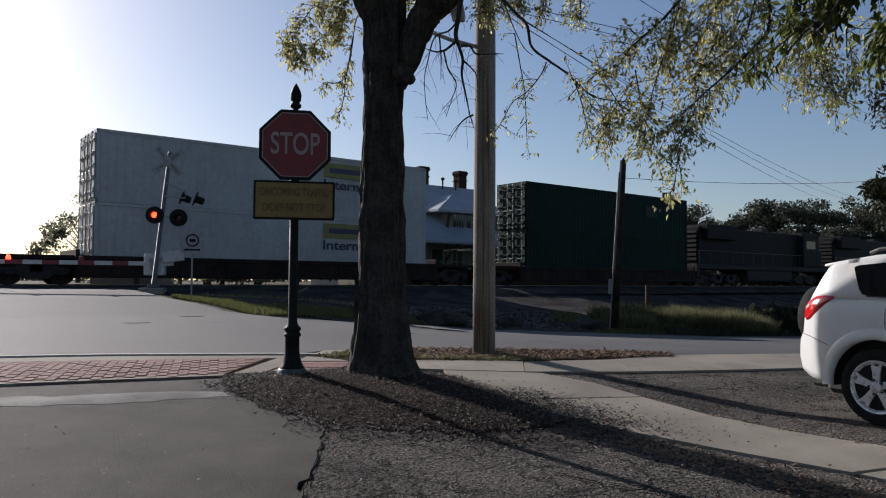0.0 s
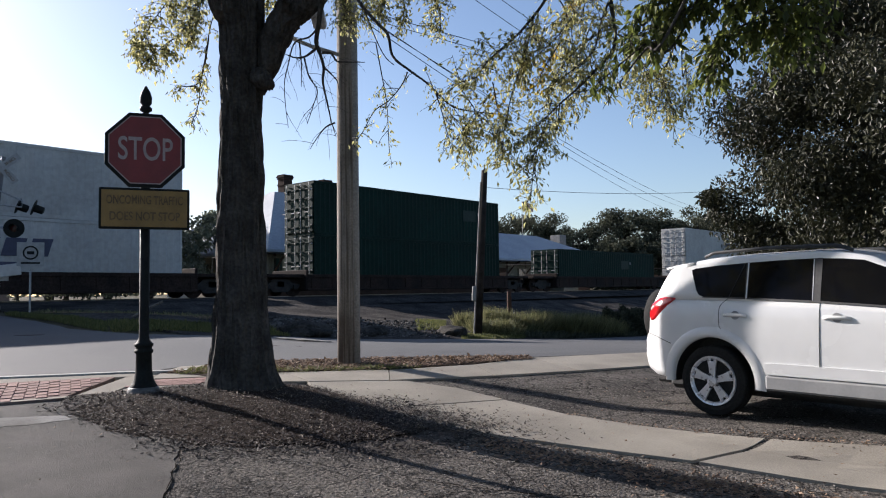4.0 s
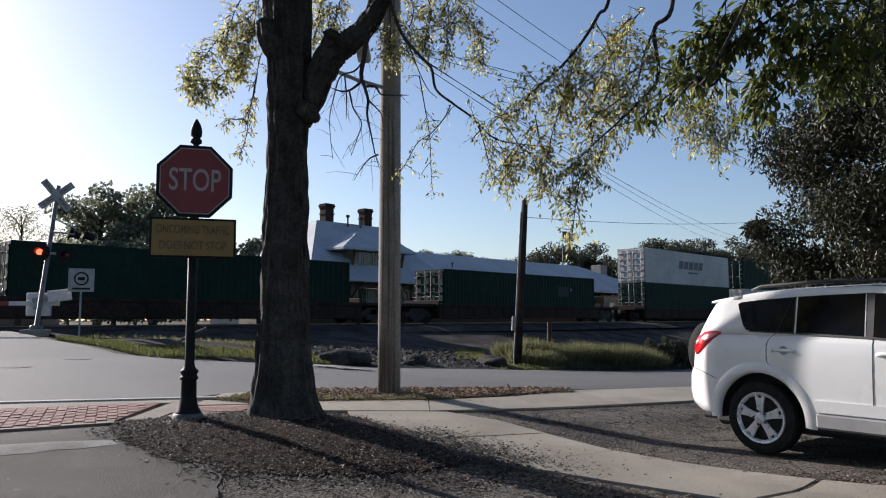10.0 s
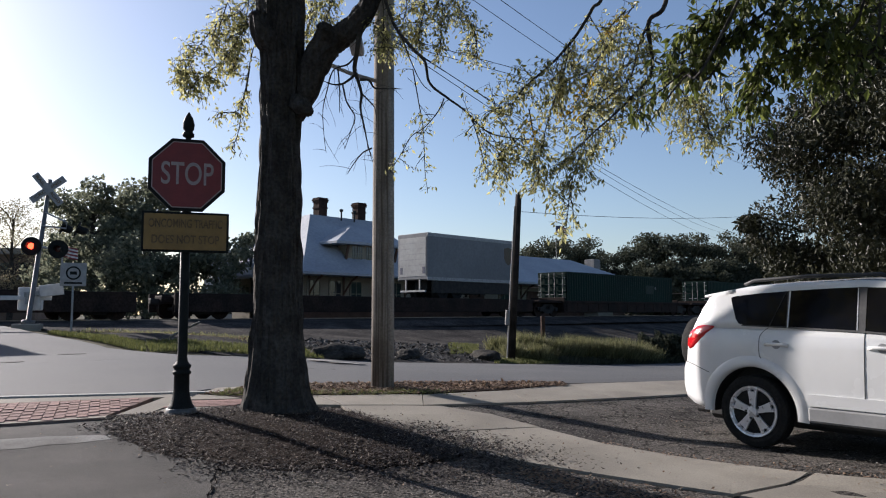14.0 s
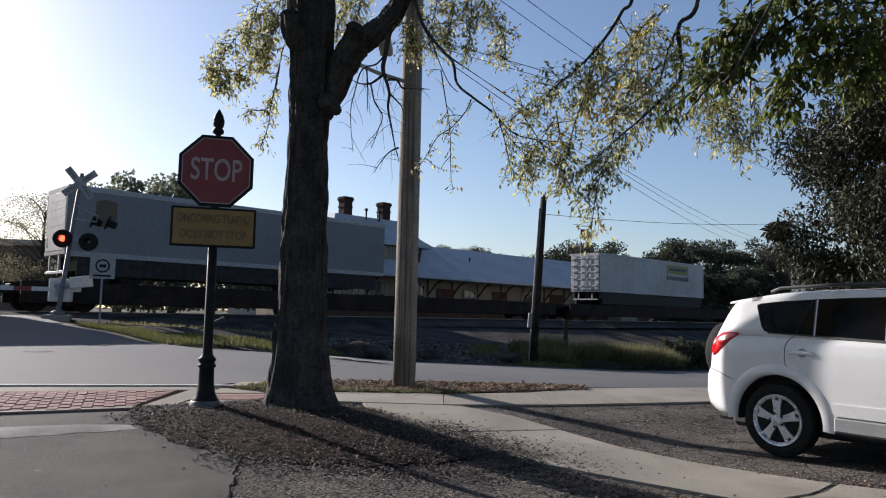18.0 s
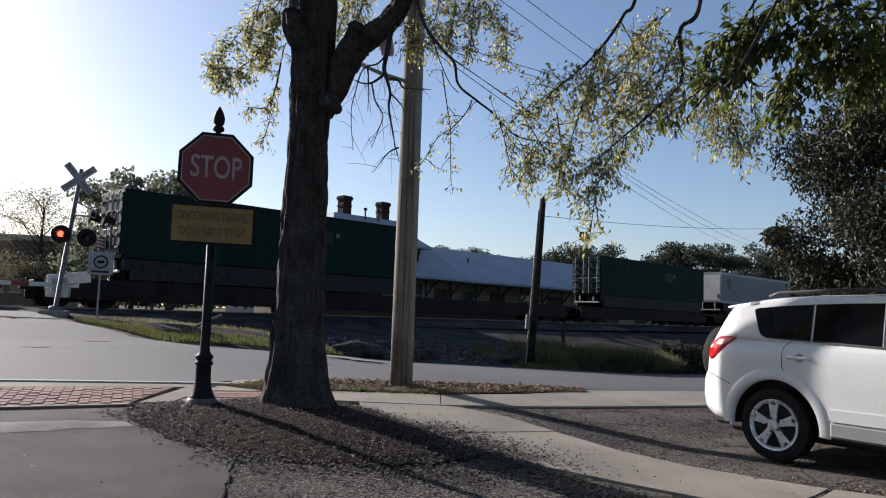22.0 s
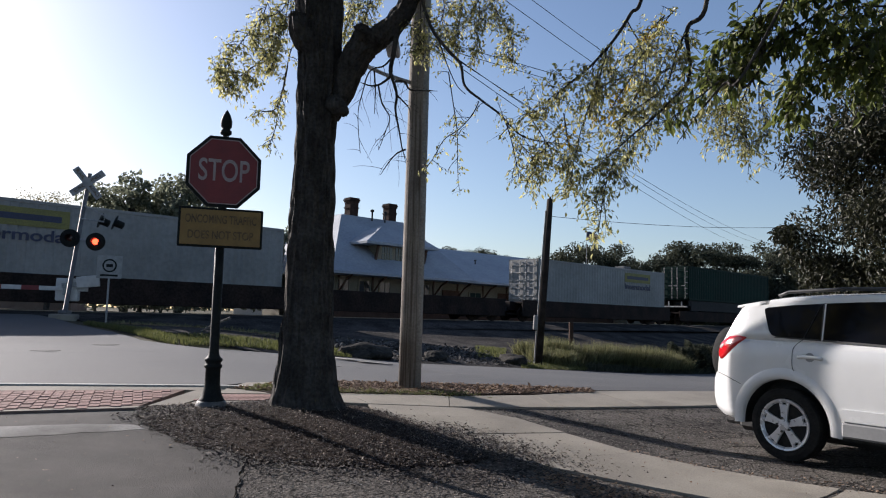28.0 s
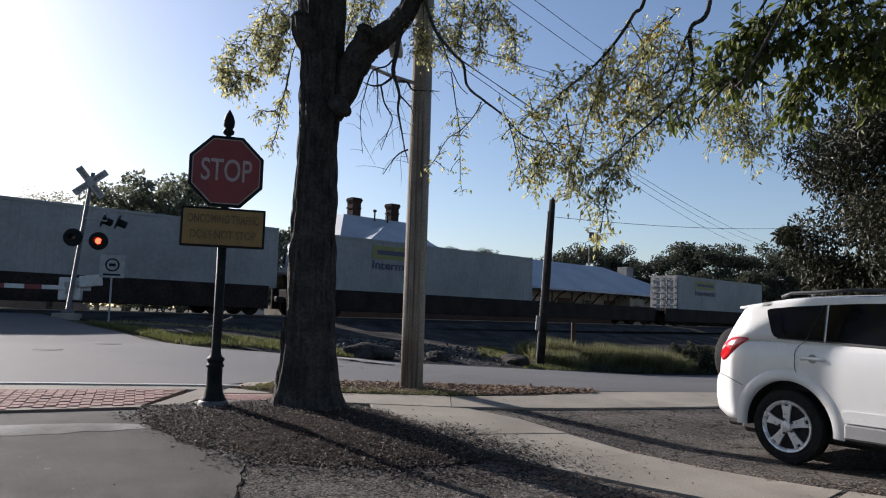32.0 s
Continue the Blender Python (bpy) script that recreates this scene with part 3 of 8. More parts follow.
def slabs():
    """Concrete panels of the walk, each a slab of its own, with open joints between them."""
    walk_ob = base("sidewalk", pose(0, 0, 0), "pale concrete walk of cast slabs with dark joints and leaf litter", "sidewalk", kind="structure")

    def slab(corners, up=0.02, grow=0.012):
        c = sum((Vector(p) for p in corners), Vector((0, 0))) / len(corners)
        pts = [Vector(p) + (c - Vector(p)).normalized() * grow for p in corners]
        bm = bmesh.new()
        n = 6
        a, b, d, e = pts
        g = [[None] * (n + 1) for _ in range(n + 1)]
        for i in range(n + 1):
            for j in range(n + 1):
                p = (a.lerp(b, i / n)).lerp(e.lerp(d, i / n), j / n)
                g[i][j] = bm.verts.new((p.x, p.y, ground_z(p.x, p.y) + up))
        for i in range(n):
            for j in range(n):
                bm.faces.new((g[i][j], g[i + 1][j], g[i + 1][j + 1], g[i][j + 1]))
        r = bmesh.ops.extrude_face_region(bm, geom=bm.faces[:])
        bmesh.ops.translate(bm, vec=(0, 0, -0.1), verts=[v for v in r["geom"] if isinstance(v, bmesh.types.BMVert)])
        bmesh.ops.recalc_face_normals(bm, faces=bm.faces)
        part("slab", bm, CONCRETE, walk_ob)

    # the walk that crosses the foreground
    near = [(-0.95, 9.05), (-0.75, 8.45), (-0.1, 7.65), (0.72, 6.82), (2.5, 5.9), (2.52, 5.88), (4.3, 4.6), (6.2, 3.2), (8.5, 1.5)]
    far = [(0.29, 9.3), (0.86, 8.94), (1.35, 8.3), (1.94, 7.58), (3.41, 6.46), (3.43, 6.44), (5.2, 5.1), (7.1, 3.8), (9.5, 2.2)]
    for k in range(len(near) - 1):
        if k != 4:
            slab([near[k], near[k + 1], far[k + 1], far[k]], 0.02 + 0.005 * (k % 2), 0.014 if k != 1 else 0.008)
    # the apron between walk and street
    e0 = [(-2.1, 8.75), (-0.9, 9.0), (0.07, 9.27), (1.47, 9.87), (2.8, 10.56), (4.12, 11.28), (7.0, 12.8), (9.5, 14.1)]
    e1 = [(-2.12, 9.3), (-1.3, 9.72), (0.06, 10.03), (1.3, 10.75), (2.31, 11.66), (4.65, 12.86), (7.0, 13.5), (9.6, 14.6)]
    for k in range(len(e0) - 1):
        slab([e0[k], e0[k + 1], e1[k + 1], e1[k]], 0.026, 0.006)
    # slanting slabs between the bricks and the post
    slab([(-3.14, 7.9), (-2.85, 8.0), (-2.78, 9.4), (-3.08, 9.5)], 0.034)
    slab([(-2.85, 8.0), (-2.2, 8.3), (-2.12, 8.72), (-2.8, 8.5)], 0.03)
    slab([(-2.78, 9.1), (-2.15, 9.3), (-2.4, 9.52), (-2.8, 9.58)], 0.03)
    slab([(-2.8, 9.75), (-2.2, 10.0), (-1.85, 10.8), (-2.75, 10.3)], 0.03)


def brick_band():
    band = base("brick_band", pose(0, 0, 0), "band of red clay pavers laid in rows across the driveway mouth", "brick paving", kind="structure")
    bm = box(-0.1005, 0.1005, -0.05, 0.05, -0.06, 0.0, 0.004)
    me = bpy.data.meshes.new("brick")
    bm.to_mesh(me)
    bm.free()
    me.materials.append(BRICK)
    rng = random.Random(4)
    ca, sa = math.cos(radians(22.4)), math.sin(radians(22.4))
    spots = []
    for row in range(17):
        for k in range(71):
            u, v = k * 0.104 - 0.8, 0.11 + row * 0.205 + (0.1 if k % 2 else 0)
            x, y = -3.21 - ca * u + sa * v, 9.26 - sa * u - ca * v
            if -9.5 < x < -3.26 and y > 7.83 + 0.6 * (x + 3.21) + 0.06:
                spots.append((math.hypot(x, y), x, y))
    spots.sort()
    rest = bmesh.new()
    for n, (_, x, y) in enumerate(spots):
        z = ground_z(x, y) + 0.036 + rng.uniform(-0.002, 0.002)
        if n < 300:
            share("brick", me, band, pose(x, y, z, rng.uniform(-0.7, 0.7), rng.uniform(-0.7, 0.7), 112.4))
        else:
            rest.faces.new([rest.verts.new((x + a * ca - b * sa, y + a * sa + b * ca, z)) for a, b in ((-0.048, -0.098), (0.048, -0.098), (0.048, 0.098), (-0.048, 0.098))])
    tagged(part("brick_rest", rest, BRICK, band), kind="stuff")
    for k in range(10):
        for row in range(4):
            x, y = -2.82 + 0.074 * k + 0.02 * row, 8.55 + 0.026 * k + 0.12 * row
            share("brick", me, band, pose(x, y, ground_z(x, y) + 0.034, 0, 0, 104))
    sheet("joint_sand", [(-3.22, 7.75), (-9.5, 4.0)], [(-3.22, 9.26), (-9.5, 6.65)], 0.031, JOINT_SAND, 24, 10, label="brown sand under the brick band", category="joints")
    # pale edging on the drive side, the gutter and its raised lip along the street
    sheet("edging", [(-3.2, 7.78), (-9.5, 3.95)], [(-3.2, 7.87), (-9.5, 4.09)], 0.032, CONCRETE, 20, 2, label="thin pale concrete edging along the driveway", category="kerb")
    sheet("gutter", [(-3.1, 9.28), (-6.06, 8.12), (-16.0, 4.1)], [(-3.05, 9.6), (-5.2, 8.98), (-6.35, 8.46), (-16.0, 4.5)], 0.03, CONCRETE, 30, 3, label="pale concrete gutter between bricks and street", category="gutter")
    sheet("kerb_lip", [(-2.5, 9.74), (-3.07, 9.6), (-5.2, 8.98), (-6.35, 8.46), (-16.0, 4.5)], [(-2.5, 9.82), (-3.08, 9.7), (-5.22, 9.1), (-6.37, 8.58), (-16.0, 4.62)], 0.05, KERB_SUNLIT, 40, 2, label="thin white kerb lip along the street, its sunlit edge in the colour", category="kerb")
    sheet("stop_line", [(-2.83, 7.03), (-3.1, 6.97), (-3.43, 6.8), (-3.8, 6.58), (-9.0, 4.1)], [(-2.74, 6.89), (-2.96, 6.68), (-3.26, 6.47), (-3.6, 6.25), (-9.0, 3.5)], 0.0105, PAINT_LINE, 40, 8, wobble=0.08, waves=6, skirt=0.005, label="worn white stop line painted on the driveway", category="road marking")


def mulch_bed():
    edge_a = [(-3.2, 7.8), (-2.86, 7.0), (-2.3, 6.55), (-1.62, 6.25), (-1.1, 6.22), (-0.5, 6.25), (0.0, 6.45), (0.35, 6.8)]
    edge_b = [(-3.1, 7.92), (-2.6, 8.35), (-2.1, 8.75), (-1.4, 8.9), (-0.7, 8.75), (-0.15, 8.1), (0.15, 7.5), (0.42, 6.9)]
    def lift(u, v):
        return 0.006 + 0.075 * (math.sin(math.pi * u) * math.sin(math.pi * v)) ** 0.8
    bed = sheet("mulch_bed", edge_a, edge_b, lift, MULCH_SOIL, 40, 24, wobble=0.16, waves=3.0, label="mounded bed of dark shredded wood mulch round a tree", category="mulch bed", kind="stuff")
    rng = np.random.default_rng(7)
    me = bed.data
    tri = [(me.vertices[p.vertices[0]].co, me.vertices[p.vertices[1]].co, me.vertices[p.vertices[3]].co) for p in me.polygons if len(p.vertices) == 4 and abs(p.normal.z) > 0.5]
    n = 24000
    pick = rng.integers(0, len(tri), n)
    uv = rng.random((n, 2))
    o = np.array([[*t[0]] for t in tri])[pick]
    a = np.array([[*(t[1] - t[0])] for t in tri])[pick]
    b = np.array([[*(t[2] - t[0])] for t in tri])[pick]
    c = o + a * uv[:, :1] + b * uv[:, 1:] + np.c_[np.zeros((n, 2)), rng.uniform(0.002, 0.022, n)]
    ang = rng.uniform(0, 2 * np.pi, n)
    d = unit(np.c_[np.cos(ang), np.sin(ang), rng.normal(0, 0.25, n)])
    s = unit(np.cross(d, rng.normal(0, 0.3, (n, 3)) + (0, 0, 1)))
    chips = new("wood_chips", pieces_mesh("wood_chips", c, d, s, rng.uniform(0.01, 0.046, n), rng.uniform(0.005, 0.016, n), CHIP, 0.1))
    chips.parent = bed
    tagged(chips, "loose brown and grey wood chips", kind="stuff")
    k = rng.choice(n, 1800, replace=False)
    pale = new("wood_chips", pieces_mesh("wood_chips", c[k] + (0, 0, 0.008), unit(d[k] + rng.normal(0, 0.3, (1800, 3))), s[k], rng.uniform(0.012, 0.05, 1800), rng.uniform(0.005, 0.015, 1800), PALE_CHIP, 0.1))
    pale.parent = bed
    tagged(pale, "pale weathered wood chips", kind="stuff")


def scatter(name, n, where, long, wide, material, label, category, seed, lift=0.03, flat=0.3):
    rng = np.random.default_rng(seed)
    pts = where(rng, n)
    z = np.array([ground_z(x, y) for x, y in pts]) + lift
    c = np.c_[pts, z + rng.uniform(0, 0.015, len(pts))]
    ang = rng.uniform(0, 2 * np.pi, len(pts))
    d = unit(np.c_[np.cos(ang), np.sin(ang), rng.normal(0, flat, len(pts))])
    s = unit(np.cross(d, rng.normal(0, flat, (len(pts), 3)) + (0, 0, 1)))
    ob = new(name, pieces_mesh(name, c, d, s, rng.uniform(*long, len(pts)), rng.uniform(*wide, len(pts)), material))
    return tagged(ob, label, category, kind="stuff")


def between(p, q, spread, pull=1.0):
    def where(rng, n):
        t = rng.random((n, 1)) ** pull
        return np.array(p) + (np.array(q) - np.array(p)) * t + rng.normal(0, spread, (n, 2))
    return where


slabs()
brick_band()
mulch_bed()
sheet("verge", [(-2.8, 9.62), (-2.12, 9.34), (-1.3, 9.74), (0.06, 10.06), (1.3, 10.8), (2.3, 11.62)], [(-2.75, 9.72), (-2.1, 10.1), (-1.67, 10.95), (0.06, 11.38), (1.3, 11.62), (2.36, 11.74)], 0.032, MULCH_SOIL, 24, 6, wobble=0.06, waves=3, label="narrow strip of soil and dead leaves beside the street", category="verge")
VERGE = [((-2.7, 9.6), (-1.6, 9.7), (-1.5, 10.8), (-2.4, 10.1)), ((-1.6, 9.7), (0.06, 10.1), (0.06, 11.35), (-1.6, 10.9)), ((0.06, 10.1), (2.3, 11.5), (2.3, 11.75), (0.06, 11.35))]


def in_quads(quads):
    def where(rng, n):
        k = rng.integers(0, len(quads), n)
        q = np.array(quads)[k]
        u, v = rng.random((n, 1)), rng.random((n, 1))
        return (q[:, 0] * (1 - u) + q[:, 1] * u) * (1 - v) + (q[:, 3] * (1 - u) + q[:, 2] * u) * v
    return where


scatter("fallen_leaves", 5200, in_quads(VERGE), (0.03, 0.08), (0.02, 0.045), LITTER, "dry brown leaves lying along the street edge", "leaf litter", 11, 0.036)
scatter("verge_grass", 1800, lambda rng, n: np.concatenate([in_quads([((-2.6, 9.5), (-1.9, 9.5), (-1.7, 10.2), (-2.4, 10.0))])(rng, n // 2), between((-1.5, 9.75), (0.4, 10.2), 0.08)(rng, n - n // 2)]), (0.04, 0.09), (0.006, 0.012), BLADE, "sparse short grass in the verge", "grass", 19, 0.036, 0.9)
scatter("fallen_leaves", 900, between((0.9, 6.4), (2.5, 5.2), 0.13), (0.02, 0.07), (0.01, 0.035), LITTER, "dry leaves and twigs along the edge of the walk", "leaf litter", 12, 0.016)
scatter("fallen_leaves", 900, between((2.2, 5.4), (4.2, 4.2), 0.12), (0.02, 0.07), (0.01, 0.035), LITTER, "dry leaves and twigs along the edge of the walk", "leaf litter", 20, 0.016)
scatter("fallen_leaves", 380, lambda rng, n: rng.uniform((-0.5, 5.0), (4.5, 10.5), (n, 2)), (0.012, 0.045), (0.006, 0.02), LITTER, "scattered dry leaves on asphalt and concrete", "leaf litter", 13, 0.028)
scatter("fallen_leaves", 320, between((1.9, 7.62), (4.4, 5.75), 0.08), (0.02, 0.05), (0.01, 0.03), LITTER, "thin drift of brown leaves at the slab edge", "leaf litter", 14, 0.012)
scatter("fallen_leaves", 45, lambda rng, n: rng.uniform((-5, 4.0), (-1.5, 7.0), (n, 2)), (0.015, 0.04), (0.008, 0.02), LITTER, "few dry leaves on the driveway", "leaf litter", 15, 0.014)
scatter("loose_stones", 90, lambda rng, n: rng.uniform((-5.5, 4.2), (-1.6, 7.2), (n, 2)), (0.01, 0.028), (0.008, 0.018), PALE_CHIP, "few pale bits on the driveway", "loose stones", 22, 0.014)
scatter("stray_mulch", 900, between((-3.2, 7.45), (-1.6, 6.1), 0.1), (0.012, 0.06), (0.008, 0.02), CHIP, "stray wood chips beyond the mulch bed", "mulch", 16, 0.012)
scatter("stray_mulch", 2200, between((-1.7, 6.1), (0.5, 6.3), 0.17), (0.012, 0.06), (0.008, 0.02), CHIP, "stray wood chips beyond the mulch bed", "mulch", 21, 0.012)
scatter("stray_mulch", 3400, lambda rng, n: np.concatenate([between((-0.1, 8.0), (0.75, 6.75), 0.2)(rng, n // 2), between((0.1, 7.7), (1.1, 6.7), 0.3)(rng, n - n // 2)]), (0.015, 0.06), (0.008, 0.02), CHIP, "stray wood chips spilled over the walk", "mulch", 17, 0.03)
scatter("loose_stones", 9000, lambda rng, n: rng.uniform((-1.3, 4.2), (5.0, 9.5), (n, 2)), (0.008, 0.026), (0.008, 0.02), STONE_BIT, "small loose stones on the worn asphalt", "loose stones", 18, 0.004)

# ---- stop sign ----


FOOT_GREY = surface("grey_foot_metal", (0.05, 0.05, 0.05), (0.12, 0.12, 0.118), 9, 0.45, 0.1, metal=0.3, fine=40)


def octagon(r, inset=0.0):
    k = r / math.cos(math.pi / 8) - inset
    return [(k * math.cos(math.pi / 8 + i * math.pi / 4), k * math.sin(math.pi / 8 + i * math.pi / 4)) for i in range(8)]


def stop_sign():
    x, y = -2.49, 7.98
    m = Matrix.Translation((x, y, 0.27)) @ Matrix.Rotation(radians(17), 4, "Z")
    ob = base("stop_sign", m, "red octagonal stop sign and yellow plate on an ornate black post", "stop sign")
    part("post", lathe([(0.1, 0.0), (0.142, 0.02), (0.138, 0.12), (0.118, 0.15), (0.1, 0.19), (0.088, 0.24), (0.08, 0.3), (0.077, 0.46), (0.092, 0.468), (0.094, 0.495), (0.08, 0.503), (0.08, 0.528), (0.092, 0.535), (0.094, 0.56), (0.075, 0.575), (0.058, 0.6), (0.05, 0.64), (0.048, 2.95)], 24), BLACK_METAL, ob, smooth=True)
    part("base_foot", lathe([(0.165, -0.05), (0.162, 0.075), (0.152, 0.095), (0.148, 0.11), (0.142, 0.117), (0.1, 0.12)], 24), FOOT_GREY, ob, "grey foot ring", smooth=True)
    part("finial", lathe([(0.055, 2.9), (0.055, 2.96), (0.03, 2.98), (0.03, 3.0), (0.06, 3.02), (0.062, 3.05), (0.04, 3.07), (0.058, 3.1), (0.062, 3.16), (0.045, 3.22), (0.018, 3.27), (0.004, 3.29)], 20), BLACK_METAL, ob, smooth=True)
    panel = part("octagon_panel", prism(octagon(0.39), 0.03, bevel=0.004), BLACK_METAL, ob, "dark backing of the octagon", m=pose(0, -0.095, 2.58))
    part("red_face", prism(octagon(0.356), 0.004), FADED_WHITE, panel, "white rim of the face", m=pose(0, -0.005, 0))
    part("red_face", prism(octagon(0.345), 0.004), SIGN_RED, panel, "red face", m=pose(0, -0.009, 0))
    part("lettering", lettering("STOP", 0.34, 0.002, Matrix.Translation((0, -0.0125, 0.0)), 0.53, 0.003), FADED_WHITE, panel, "white letters reading STOP")
    plate = part("plate", box(-0.44, 0.44, 0.0, 0.03, -0.215, 0.215, 0.02, seg=3), BLACK_METAL, ob, "dark frame of the lower plate", m=pose(0, -0.095, 1.965))
    part("plate_face", box(-0.415, 0.415, -0.006, 0.004, -0.19, 0.19, 0.002), SIGN_YELLOW, plate, "faded yellow face")
    part("lettering", lettering("ONCOMING TRAFFIC", 0.125, 0.002, Matrix.Translation((0, -0.009, 0.085)), 0.74, 0.003), FADED_INK, plate, "black letters reading ONCOMING TRAFFIC")
    part("lettering", lettering("DOES NOT STOP", 0.125, 0.002, Matrix.Translation((0, -0.009, -0.085)), 0.68, 0.003), FADED_INK, plate, "black letters reading DOES NOT STOP")
    for z in (1.82, 2.1, 2.42, 2.74):
        part("clamp", box(-0.065, 0.065, -0.07, 0.06, z - 0.025, z + 0.025, 0.006), BLACK_METAL, ob)


stop_sign()

